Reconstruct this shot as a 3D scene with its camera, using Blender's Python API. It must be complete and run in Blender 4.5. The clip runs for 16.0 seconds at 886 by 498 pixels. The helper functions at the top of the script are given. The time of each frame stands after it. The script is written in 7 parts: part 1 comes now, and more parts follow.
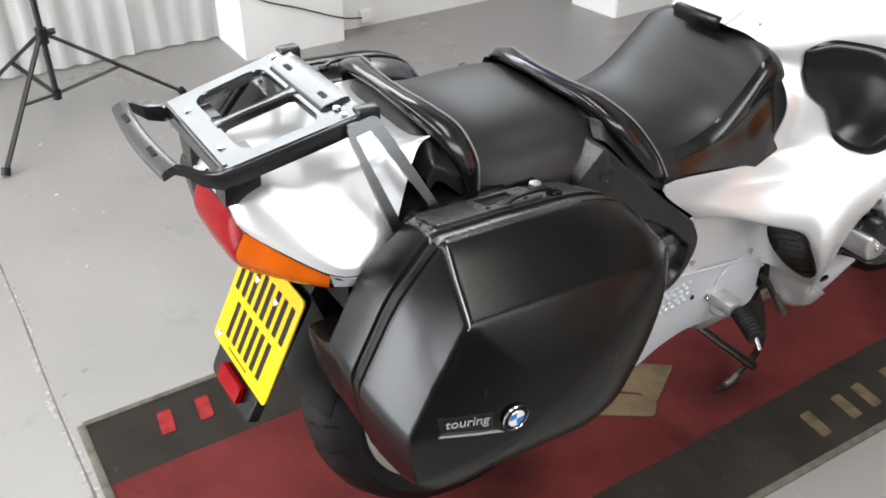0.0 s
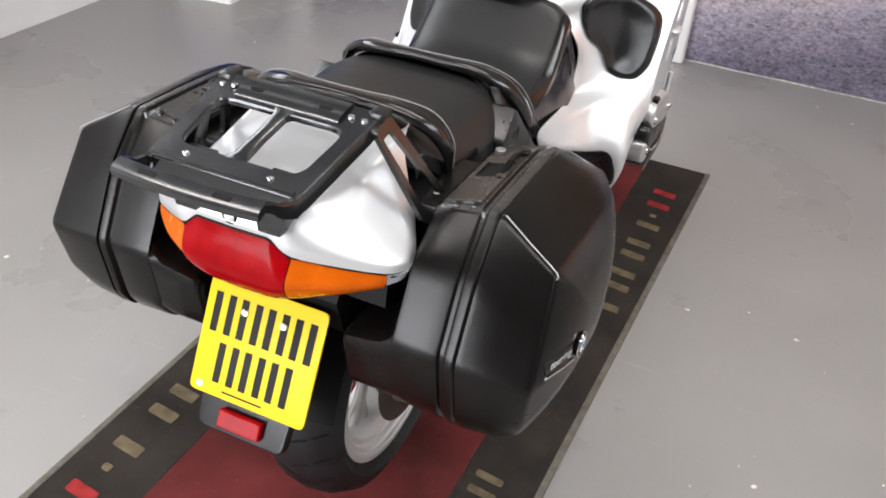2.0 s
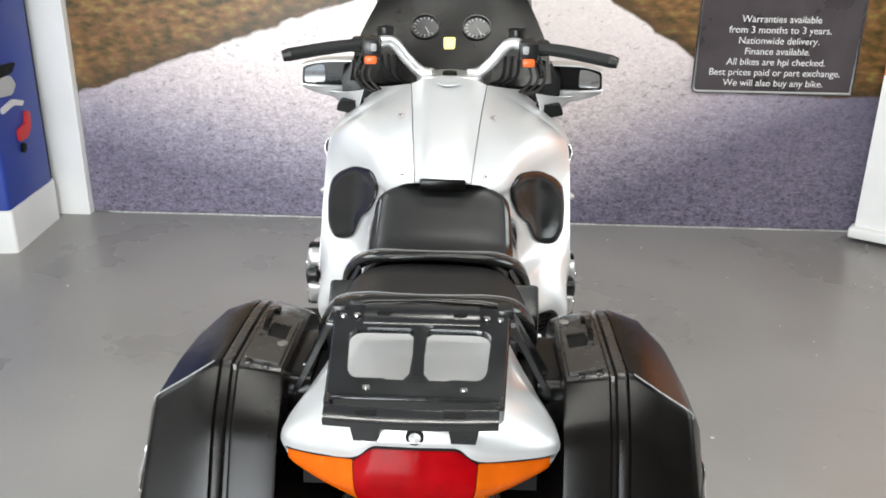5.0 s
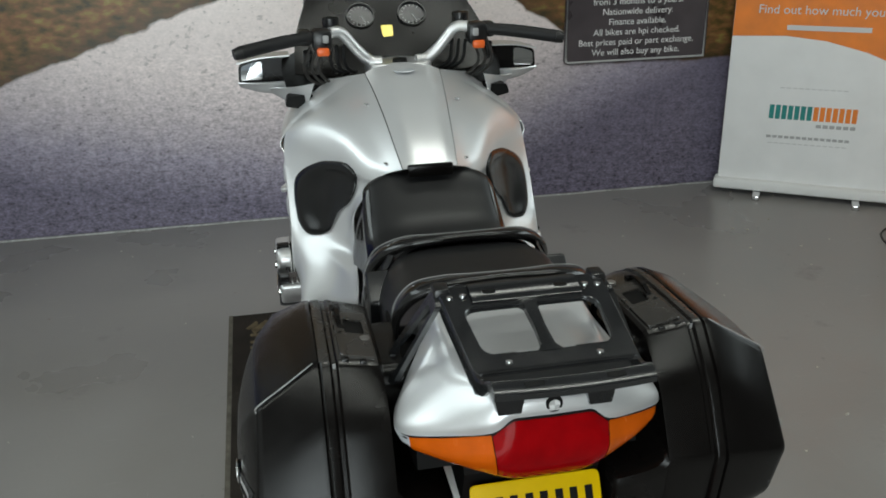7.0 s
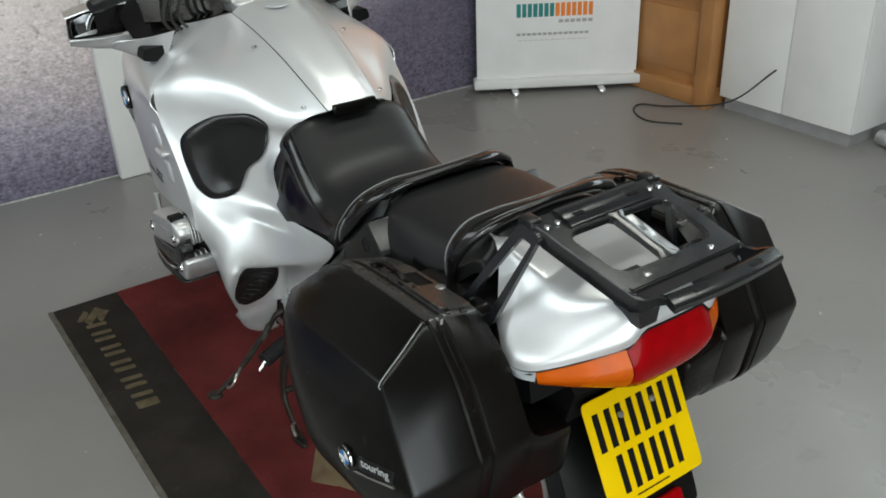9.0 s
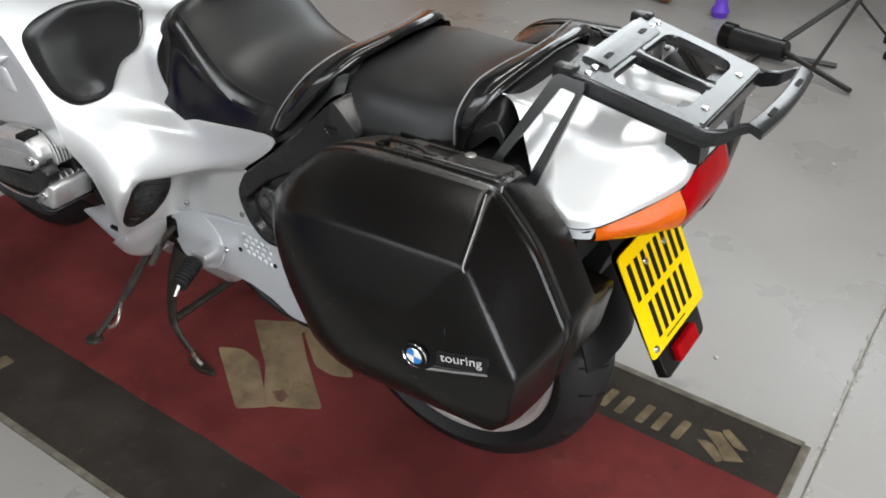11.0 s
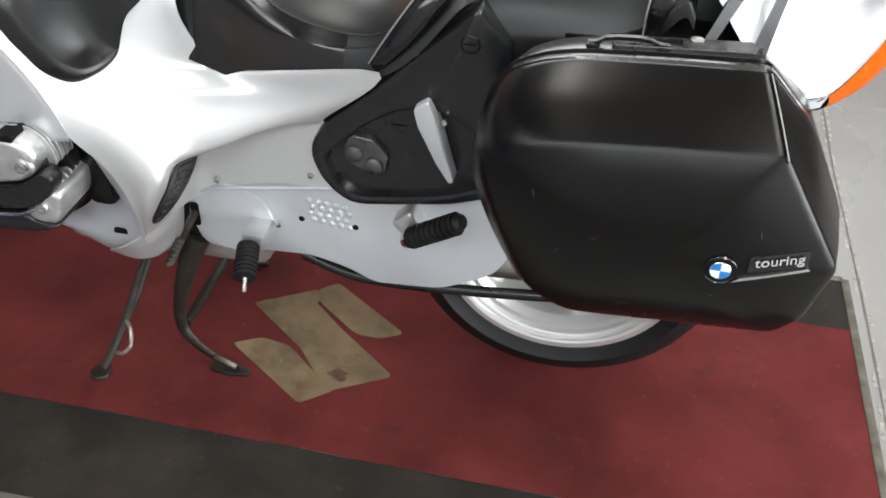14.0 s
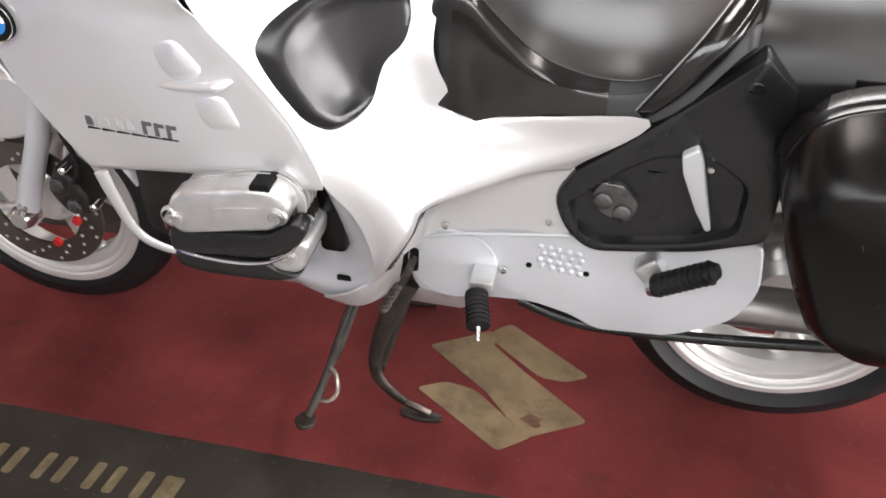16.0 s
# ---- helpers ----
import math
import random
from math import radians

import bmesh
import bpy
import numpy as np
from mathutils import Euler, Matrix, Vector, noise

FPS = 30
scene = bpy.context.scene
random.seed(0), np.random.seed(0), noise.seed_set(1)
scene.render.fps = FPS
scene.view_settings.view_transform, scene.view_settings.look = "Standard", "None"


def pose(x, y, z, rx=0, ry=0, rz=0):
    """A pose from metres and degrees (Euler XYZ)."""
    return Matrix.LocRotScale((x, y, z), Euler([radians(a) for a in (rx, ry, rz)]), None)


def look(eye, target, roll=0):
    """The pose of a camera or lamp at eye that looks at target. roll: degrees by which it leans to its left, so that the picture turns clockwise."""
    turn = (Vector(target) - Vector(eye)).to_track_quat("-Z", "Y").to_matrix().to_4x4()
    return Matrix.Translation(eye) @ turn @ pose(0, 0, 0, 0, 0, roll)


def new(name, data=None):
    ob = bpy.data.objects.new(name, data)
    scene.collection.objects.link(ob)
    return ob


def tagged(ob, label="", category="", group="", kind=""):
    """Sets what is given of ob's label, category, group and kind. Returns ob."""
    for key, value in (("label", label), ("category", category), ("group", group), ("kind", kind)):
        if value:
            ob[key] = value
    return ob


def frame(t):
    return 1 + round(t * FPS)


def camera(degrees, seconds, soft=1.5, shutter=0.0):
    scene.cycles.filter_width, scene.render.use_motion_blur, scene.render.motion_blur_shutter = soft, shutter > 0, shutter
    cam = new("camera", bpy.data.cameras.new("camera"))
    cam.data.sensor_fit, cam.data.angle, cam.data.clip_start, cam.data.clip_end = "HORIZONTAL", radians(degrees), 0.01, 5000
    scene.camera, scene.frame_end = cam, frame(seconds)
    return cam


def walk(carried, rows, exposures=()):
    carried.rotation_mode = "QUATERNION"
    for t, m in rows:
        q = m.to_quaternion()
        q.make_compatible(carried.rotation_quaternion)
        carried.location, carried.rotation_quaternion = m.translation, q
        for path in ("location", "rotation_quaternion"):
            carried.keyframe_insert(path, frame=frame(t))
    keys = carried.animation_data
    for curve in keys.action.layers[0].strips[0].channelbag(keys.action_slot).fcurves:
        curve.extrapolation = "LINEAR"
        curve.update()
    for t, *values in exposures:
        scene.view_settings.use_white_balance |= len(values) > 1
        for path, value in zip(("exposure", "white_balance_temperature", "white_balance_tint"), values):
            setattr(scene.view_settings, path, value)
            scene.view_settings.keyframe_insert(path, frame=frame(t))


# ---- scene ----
from mathutils.bvhtree import BVHTree

cam = camera(52.6, 16.0, 1.75)
PATH = [
    (0, (-0.312, -1.185, 1.589), (0.584, 0.209, 0.469), 0.5),
    (0.5, (-0.426, -1.092, 1.583), (0.668, 0.149, 0.459), 2.1),
    (1, (-0.552, -0.948, 1.603), (0.677, 0.162, 0.482), 1.2),
    (1.5, (-0.708, -0.822, 1.614), (0.695, 0.08, 0.511), 1.1),
    (2, (-0.86, -0.703, 1.626), (0.671, -0.072, 0.504), 4.4),
    (2.5, (-0.887, -0.61, 1.626), (0.729, -0.143, 0.544), 4.9),
    (3, (-0.925, -0.511, 1.629), (0.713, -0.113, 0.554), 2.9),
    (3.5, (-1.075, -0.383, 1.656), (0.618, -0.126, 0.622), 3.1),
    (4, (-1.139, -0.309, 1.666), (0.616, -0.134, 0.722), 3.1),
    (4.5, (-1.093, -0.198, 1.671), (0.727, -0.046, 0.856), 1.3),
    (7, (-1.088, 0.384, 1.663), (0.725, 0.033, 0.895), -1.1),
    (7.5, (-1.011, 0.508, 1.672), (0.703, 0.021, 0.764), 0.1),
    (8, (-0.959, 0.695, 1.683), (0.681, 0.022, 0.759), -0.1),
    (10.5, (-0.417, 1.209, 1.62), (0.67, -0.087, 0.553), -0.8),
    (11, (-0.331, 1.269, 1.579), (0.6, -0.079, 0.432), 0.3),
    (11.5, (-0.17, 1.277, 1.538), (0.639, -0.093, 0.326), -1.4),
    (12, (-0.03, 1.304, 1.513), (0.714, -0.063, 0.257), 0.9),
    (12.5, (0.123, 1.342, 1.485), (0.748, -0.056, 0.199), -1.5),
    (13, (0.258, 1.393, 1.484), (0.746, -0.083, 0.225), -1.6),
    (13.5, (0.344, 1.424, 1.479), (0.698, -0.081, 0.211), 0.1),
    (14, (0.419, 1.421, 1.465), (0.739, -0.085, 0.188), 0.8),
    (14.5, (0.526, 1.406, 1.457), (0.782, -0.1, 0.166), 1.0),
    (15, (0.629, 1.393, 1.451), (0.909, -0.103, 0.153), 1.0),
    (15.5, (0.734, 1.409, 1.462), (1.023, -0.104, 0.186), 0.7),
    (16, (0.828, 1.45, 1.474), (1.165, -0.081, 0.232), 0.4),
]
walk(cam, [(t, look(eye, target, roll)) for t, eye, target, roll in PATH],
     [(0, 0.2, 6500, 10), (1.2, 0.15, 6500, 10), (2, 0.17, 6550, 13), (3.5, 0.23, 6550, 13), (4.6, 0.2, 6500, 9), (6.9, -1.1, 6350, 0), (8.1, -1.2, 6350, 0), (10.4, -0.25, 6500, 7), (11.5, -0.28, 6500, 9), (12, -0.45, 6500, 9), (12.6, -0.42, 6500, 9), (13, -0.02, 6500, 8), (14.5, 0.08, 6500, 10), (15, 0.23, 6600, 12), (16, 0.38, 6850, 15)])

# ---- world and light ----
world = bpy.data.worlds.new("world")
scene.world = world
world.use_nodes = True
world.node_tree.nodes["Background"].inputs[0].default_value = (0.85, 0.91, 1.0, 1)
world.node_tree.nodes["Background"].inputs[1].default_value = 0.5


def area_lamp(name, place, target, sx, sy, watts, colour):
    data = bpy.data.lights.new(name, "AREA")
    data.shape, data.size, data.size_y, data.energy, data.color = "RECTANGLE", sx, sy, watts, colour
    ob = new(name, data)
    ob.matrix_world = look(place, target)
    return ob


# unseen overhead fill lamps, added without fixtures to light the room
OVERHEAD_FILLS = [(-1.0, 1.3), (-1.0, -0.9), (1.2, 1.3), (1.2, -0.9)]
for tx, ty in OVERHEAD_FILLS:
    area_lamp("overhead_fill", (tx, ty, 3.6), (tx, ty, 0), 0.3, 2.4, 50 if tx < 0 else 4 if ty > 0 else 46, (1.0, 0.97, 0.92))
# large fill lamp in an assumed doorway, added to brighten the bike's rear
area_lamp("assumed_doorway_light", (-3.95, 1.5, 1.35), (0, 1.3, 1.2), 2.4, 2.4, 268, (0.93, 0.96, 1.0))
# assumed long high windows in the side walls: from x, to x, from z, to z
WINDOW_LEFT, WINDOW_RIGHT = (-0.8, 3.0, 2.35, 3.6), (-1.5, 3.0, 2.4, 3.9)
# fill lamps added in these unseen windows for broad side light and reflections
area_lamp("assumed_window_light", (1.1, 3.04, 2.97), (1.1, 0, 2.6), 3.7, 1.15, 92, (0.92, 0.97, 1.0))
area_lamp("assumed_window_light", (0.75, -4.39, 3.15), (0.75, 0, 2.8), 4.4, 1.4, 130, (0.92, 0.97, 1.0))


# ---- materials ----
def mat(name, colour, rough=0.5, metal=0.0, coat=0.0, spec=0.5, vary=0.12, scale=8.0, bump=0.0, bump_scale=200.0, rough_vary=0.08):
    m = bpy.data.materials.new(name)
    m.use_nodes = True
    nt = m.node_tree
    b = nt.nodes["Principled BSDF"]
    b.inputs["Metallic"].default_value = metal
    b.inputs["Coat Weight"].default_value = coat
    b.inputs["Coat Roughness"].default_value = 0.08
    b.inputs["Specular IOR Level"].default_value = spec
    tc = nt.nodes.new("ShaderNodeTexCoord")
    n1 = nt.nodes.new("ShaderNodeTexNoise")
    n1.inputs["Scale"].default_value, n1.inputs["Detail"].default_value = scale, 6
    nt.links.new(tc.outputs["Object"], n1.inputs["Vector"])
    n2 = nt.nodes.new("ShaderNodeTexNoise")
    n2.inputs["Scale"].default_value, n2.inputs["Detail"].default_value = bump_scale, 4
    nt.links.new(tc.outputs["Object"], n2.inputs["Vector"])
    ramp = nt.nodes.new("ShaderNodeMapRange")
    ramp.inputs["From Min"].default_value, ramp.inputs["From Max"].default_value = 0.3, 0.7
    ramp.inputs["To Min"].default_value, ramp.inputs["To Max"].default_value = 1 - vary, 1 + vary
    nt.links.new(n1.outputs["Fac"], ramp.inputs["Value"])
    mul = nt.nodes.new("ShaderNodeVectorMath")
    mul.operation = "SCALE"
    mul.inputs[0].default_value = colour
    nt.links.new(ramp.outputs["Result"], mul.inputs["Scale"])
    nt.links.new(mul.outputs["Vector"], b.inputs["Base Color"])
    rr = nt.nodes.new("ShaderNodeMapRange")
    rr.inputs["From Min"].default_value, rr.inputs["From Max"].default_value = 0.3, 0.7
    rr.inputs["To Min"].default_value, rr.inputs["To Max"].default_value = max(0.02, rough - rough_vary), rough + rough_vary
    nt.links.new(n1.outputs["Fac"], rr.inputs["Value"])
    nt.links.new(rr.outputs["Result"], b.inputs["Roughness"])
    if bump:
        bp = nt.nodes.new("ShaderNodeBump")
        bp.inputs["Strength"].default_value, bp.inputs["Distance"].default_value = bump, 0.002
        nt.links.new(n2.outputs["Fac"], bp.inputs["Height"])
        nt.links.new(bp.outputs["Normal"], b.inputs["Normal"])
    return m


SILVER = mat("silver_paint", (0.735, 0.74, 0.75), 0.36, 0.62, 0.35, vary=0.015, rough_vary=0.01)
SILVER_DULL = mat("silver_cover_paint", (0.62, 0.64, 0.67), 0.42, 0.35, 0.1, vary=0.04)
ALU = mat("cast_aluminium", (0.62, 0.62, 0.62), 0.38, 0.8, vary=0.1, scale=30, bump=0.15)
FIN = mat("dull_cast_fin", (0.55, 0.55, 0.54), 0.45, 0.7, vary=0.2, scale=40, bump=0.2)
STAND_METAL = mat("worn_brown_steel", (0.03, 0.025, 0.02), 0.45, 0.3, vary=0.5, scale=35, bump=0.4, bump_scale=150)
STAND_BRIGHT = mat("rubbed_steel", (0.4, 0.36, 0.32), 0.35, 0.8, vary=0.3, scale=50)
BOOT_RUBBER = mat("dusty_rubber", (0.05, 0.042, 0.035), 0.7, vary=0.3, scale=40)
STEEL = mat("bright_steel", (0.7, 0.7, 0.7), 0.2, 1.0)
PLASTIC = mat("textured_black_plastic", (0.0033, 0.0028, 0.0026), 0.24, spec=0.25, vary=0.2, scale=6, bump=0.1, bump_scale=700, rough_vary=0.05)
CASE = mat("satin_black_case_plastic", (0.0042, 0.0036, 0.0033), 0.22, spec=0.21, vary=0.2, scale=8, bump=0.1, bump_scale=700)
# case plastic with the sheen of upward faces put into a lighter colour
CASE_TOP_SHEEN = mat("case_plastic_top_sheen", (0.026, 0.024, 0.022), 0.27, spec=0.8, vary=0.2, scale=14, rough_vary=0.04)
PLASTIC_SMOOTH = mat("smooth_black_plastic", (0.007, 0.007, 0.0075), 0.3, spec=0.5, vary=0.2)
COVER = mat("satin_black_cover", (0.009, 0.0095, 0.0105), 0.26, spec=0.55, vary=0.2, bump=0.08, bump_scale=700)
RACK = mat("grey_black_rack_coating", (0.009, 0.0095, 0.0105), 0.17, 0.0, 0.0, 0.8, vary=0.15, scale=20, bump=0.06, bump_scale=600, rough_vary=0.03)
VINYL = mat("black_seat_vinyl", (0.0105, 0.0105, 0.011), 0.38, spec=0.4, rough_vary=0.01, vary=0.1, scale=10, bump=0.04, bump_scale=900)
VINYL_GLOSS = mat("glossy_black_vinyl", (0.006, 0.0056, 0.0056), 0.13, spec=0.55, vary=0.15, bump=0.05)
FLANK = mat("glossy_seat_flank", (0.0065, 0.0055, 0.0052), 0.15, spec=0.55, vary=0.15, scale=12, bump=0.05, bump_scale=500)
PIPING = mat("grey_piping", (0.22, 0.22, 0.22), 0.5)
RUBBER = mat("tyre_rubber", (0.009, 0.009, 0.0095), 0.55, spec=0.28, vary=0.25, scale=20, bump=0.2)
RED_LENS = mat("red_lens", (0.23, 0.001, 0.003), 0.12, coat=0.0, spec=0.07, vary=0.12, scale=30, bump=0.1, bump_scale=120)
AMBER_LENS = mat("amber_lens", (0.48, 0.083, 0.002), 0.2, coat=0.0, spec=0.13, vary=0.1, scale=30, bump=0.1, bump_scale=120)
PLATE_YELLOW = mat("plate_yellow", (0.68, 0.455, 0.0), 0.35, spec=0.14, vary=0.05)
INK = mat("black_ink", (0.006, 0.006, 0.006), 0.5, spec=0.12)
WHITE_PAINT = mat("white_paint", (0.78, 0.78, 0.77), 0.55, vary=0.05, scale=3)
BLUE = mat("badge_blue", (0.02, 0.2, 0.55), 0.2)
CARPET_RED = mat("red_carpet", (0.128, 0.025, 0.024), 0.95, spec=0.1, vary=0.34, scale=4, bump=0.8, bump_scale=700)
CARPET_DARK = mat("dark_carpet", (0.033, 0.028, 0.024), 0.95, spec=0.1, vary=0.25, scale=7, bump=0.8, bump_scale=700)
CARPET_TAN = mat("tan_carpet", (0.2, 0.145, 0.085), 0.95, spec=0.1, vary=0.22, scale=9, bump=0.8, bump_scale=700)

CARPET_STAIN = mat("reddish_stain", (0.14, 0.075, 0.05), 0.95, spec=0.1, vary=0.35, scale=40, bump=0.8, bump_scale=700)


def soil(m, layers):
    """Trodden-in dirt on a pile: patches of other colours over the base; layers: scale, from, to, share, colour."""
    nt = m.node_tree
    b = nt.nodes["Principled BSDF"]
    tc = [n for n in nt.nodes if n.type == "TEX_COORD"][0]
    colour = b.inputs["Base Color"].links[0].from_socket
    for scale, lo, hi, share, tint in layers:
        n, r, mx = nt.nodes.new("ShaderNodeTexNoise"), nt.nodes.new("ShaderNodeMapRange"), nt.nodes.new("ShaderNodeMix")
        n.inputs["Scale"].default_value, n.inputs["Detail"].default_value, n.inputs["Roughness"].default_value = scale, 7, 0.65
        r.inputs["From Min"].default_value, r.inputs["From Max"].default_value, r.inputs["To Max"].default_value = lo, hi, share
        mx.data_type = "RGBA"
        mx.inputs[7].default_value = (*tint, 1)
        nt.links.new(tc.outputs["Object"], n.inputs["Vector"])
        nt.links.new(n.outputs["Fac"], r.inputs["Value"])
        nt.links.new(r.outputs["Result"], mx.inputs[0])
        nt.links.new(colour, mx.inputs[6])
        colour = mx.outputs[2]
    nt.links.new(colour, b.inputs["Base Color"])


soil(CARPET_RED, ((2.6, 0.52, 0.72, 0.6, (0.06, 0.02, 0.018)), (11.0, 0.58, 0.72, 0.5, (0.05, 0.025, 0.02)), (6.0, 0.6, 0.75, 0.35, (0.2, 0.06, 0.05)), (55.0, 0.62, 0.72, 0.4, (0.17, 0.09, 0.08))))
soil(CARPET_DARK, ((5.0, 0.55, 0.75, 0.5, (0.06, 0.052, 0.045)), (50.0, 0.62, 0.72, 0.5, (0.09, 0.08, 0.07))))
soil(CARPET_TAN, ((5.0, 0.5, 0.66, 0.65, (0.085, 0.07, 0.045)), (16.0, 0.54, 0.68, 0.6, (0.12, 0.065, 0.045)), (60.0, 0.6, 0.72, 0.5, (0.28, 0.22, 0.15))))


def floor_material():
    """Grey floor paint on concrete: broad stains, scuffs along and across, fine specks, patchy gloss."""
    m = mat("grey_floor_paint", (0.262, 0.253, 0.244), 0.34, spec=0.45, vary=0.1, scale=1.4, bump=0.18, bump_scale=70, rough_vary=0.14)
    nt = m.node_tree
    b = nt.nodes["Principled BSDF"]
    tc = [n for n in nt.nodes if n.type == "TEX_COORD"][0]
    colour = b.inputs["Base Color"].links[0].from_socket

    def layer(kind, scale, stretch, lo, hi, to_lo, to_hi, detail=8):
        mp, n = nt.nodes.new("ShaderNodeMapping"), nt.nodes.new(kind)
        mp.inputs["Scale"].default_value = stretch
        mp.inputs["Rotation"].default_value = (0, 0, 0.35 * scale)
        n.inputs["Scale"].default_value = scale
        if kind == "ShaderNodeTexNoise":
            n.inputs["Detail"].default_value = detail
            n.inputs["Roughness"].default_value = 0.65
        nt.links.new(tc.outputs["Object"], mp.inputs["Vector"])
        nt.links.new(mp.outputs["Vector"], n.inputs["Vector"])
        r = nt.nodes.new("ShaderNodeMapRange")
        r.inputs["From Min"].default_value, r.inputs["From Max"].default_value = lo, hi
        r.inputs["To Min"].default_value, r.inputs["To Max"].default_value = to_lo, to_hi
        nt.links.new(n.outputs["Fac" if kind == "ShaderNodeTexNoise" else "Distance"], r.inputs["Value"])
        return r.outputs["Result"]

    for f in (layer("ShaderNodeTexNoise", 3.1, (1, 1, 1), 0.62, 0.74, 1.0, 0.72),
              layer("ShaderNodeTexNoise", 9.0, (1, 1, 1), 0.66, 0.76, 1.0, 0.7),
              layer("ShaderNodeTexNoise", 6.0, (9, 0.7, 1), 0.62, 0.76, 1.0, 1.22),
              layer("ShaderNodeTexNoise", 5.0, (0.6, 8, 1), 0.64, 0.78, 1.0, 1.2),
              layer("ShaderNodeTexNoise", 60.0, (1, 1, 1), 0.68, 0.76, 1.0, 1.35),
              layer("ShaderNodeTexNoise", 90.0, (1, 1, 1), 0.7, 0.76, 1.0, 0.6)):
        mul = nt.nodes.new("ShaderNodeVectorMath")
        mul.operation = "SCALE"
        nt.links.new(colour, mul.inputs[0])
        nt.links.new(f, mul.inputs["Scale"])
        colour = mul.outputs["Vector"]
    # brown spills and pale worn rings
    for scale, lo, hi, tint in ((2.3, 0.66, 0.78, (0.16, 0.12, 0.085)), (7.0, 0.7, 0.76, (0.14, 0.1, 0.07)), (4.1, 0.68, 0.8, (0.4, 0.39, 0.38))):
        mx = nt.nodes.new("ShaderNodeMix")
        mx.data_type = "RGBA"
        nt.links.new(layer("ShaderNodeTexNoise", scale, (1, 1.3, 1), lo, hi, 0.0, 0.72), mx.inputs[0])
        nt.links.new(colour, mx.inputs[6])
        mx.inputs[7].default_value = (*tint, 1)
        colour = mx.outputs[2]
    nt.links.new(colour, b.inputs["Base Color"])
    return m


FLOOR = floor_material()
CRACK = mat("crack_dirt", (0.13, 0.12, 0.105), 0.9, vary=0.3, scale=30)
SEALANT = mat("grey_white_sealant", (0.5, 0.5, 0.49), 0.8, vary=0.3, scale=40)
WOOD = mat("varnished_pine", (0.42, 0.2, 0.07), 0.4, vary=0.2, scale=4)
DARK_METAL = mat("dark_steel", (0.018, 0.017, 0.016), 0.45, 0.15, vary=0.3, scale=25)
MIRROR = mat("mirror_glass", (0.85, 0.88, 0.9), 0.02, 1.0, vary=0.0, rough_vary=0.0)
DISC = mat("brake_disc_steel", (0.11, 0.095, 0.08), 0.4, 0.7)
PURPLE = mat("purple_plastic", (0.12, 0.04, 0.5), 0.4)
ORANGE_PRINT = mat("orange_print", (0.8, 0.22, 0.02), 0.5)
TEAL_PRINT = mat("teal_print", (0.02, 0.22, 0.2), 0.5)
GREY_PRINT = mat("grey_print", (0.4, 0.4, 0.4), 0.5)
BLUE_PRINT = mat("blue_print", (0.015, 0.04, 0.26), 0.45, vary=0.15, scale=3)


CEILING = mat("grey_ceiling_paint", (0.16, 0.16, 0.16), 0.8)
WALL_DARK = mat("grey_wall_paint", (0.3, 0.29, 0.28), 0.7, vary=0.1, scale=2)
MORTAR = mat("crumbled_mortar", (0.31, 0.3, 0.28), 0.9, vary=0.35, scale=60, bump=0.9, bump_scale=160)
CHIP = mat("pale_chip", (0.55, 0.52, 0.46), 0.8, vary=0.3, scale=40)
SHEET = mat("white_sheeting", (0.8, 0.8, 0.79), 0.6, vary=0.04, scale=3, bump=0.4, bump_scale=14)
WHITE_PRINT = mat("white_print", (0.8, 0.8, 0.8), 0.45, vary=0.03)
PALE_PRINT = mat("pale_print", (0.62, 0.62, 0.62), 0.45, vary=0.05)
RED_PRINT = mat("red_print", (0.5, 0.02, 0.02), 0.4)
CABLE = mat("black_cable", (0.02, 0.018, 0.016), 0.5)
GREY_PAINT = mat("grey_paint", (0.3, 0.3, 0.3), 0.5)
GREY_DARK = mat("dark_grey_print", (0.08, 0.08, 0.085), 0.4)
RUST = mat("rust", (0.2, 0.08, 0.03), 0.8, 0.2, vary=0.3, scale=40)
BINDING = mat("carpet_binding", (0.13, 0.12, 0.1), 0.95, spec=0.1, vary=0.3, scale=30, bump=0.8, bump_scale=400)
CARPET_FADED = mat("faded_tan_carpet", (0.14, 0.11, 0.068), 0.95, spec=0.1, vary=0.35, scale=25, bump=0.8, bump_scale=700)
CARPET_MARK = mat("faded_red_carpet", (0.3, 0.03, 0.03), 0.95, spec=0.1, vary=0.3, scale=25, bump=0.8, bump_scale=700)
RIM = mat("silver_wheel_paint", (0.72, 0.715, 0.7), 0.32, 0.6, 0.1, vary=0.02, scale=12, rough_vary=0.01)
SCRATCH = mat("scratched_plastic", (0.025, 0.024, 0.023), 0.6, vary=0.4, scale=90)
# pale scuffed plastic; also the painted shine at the groove end
WORN_SHINE = mat("worn_edge_and_shine", (0.28, 0.28, 0.28), 0.4, vary=0.3, scale=60)
PAD_RUBBER = mat("black_knee_pad_rubber", (0.006, 0.006, 0.0064), 0.16, spec=0.45, rough_vary=0.01, vary=0.1, scale=12, bump=0.1, bump_scale=900)
MOUNT_METAL = mat("dull_grey_mount_metal", (0.13, 0.13, 0.13), 0.3, 0.8, vary=0.2, scale=40)
STEEL_DARK = mat("brushed_silencer", (0.32, 0.31, 0.3), 0.35, 0.9, vary=0.15, scale=12)
ORANGE_SWITCH = mat("orange_switch", (0.7, 0.12, 0.02), 0.35)
DIAL = mat("dial_black", (0.02, 0.02, 0.022), 0.25)
NOTICE = mat("notice_print", (0.06, 0.05, 0.055), 0.3, vary=0.3, scale=4)


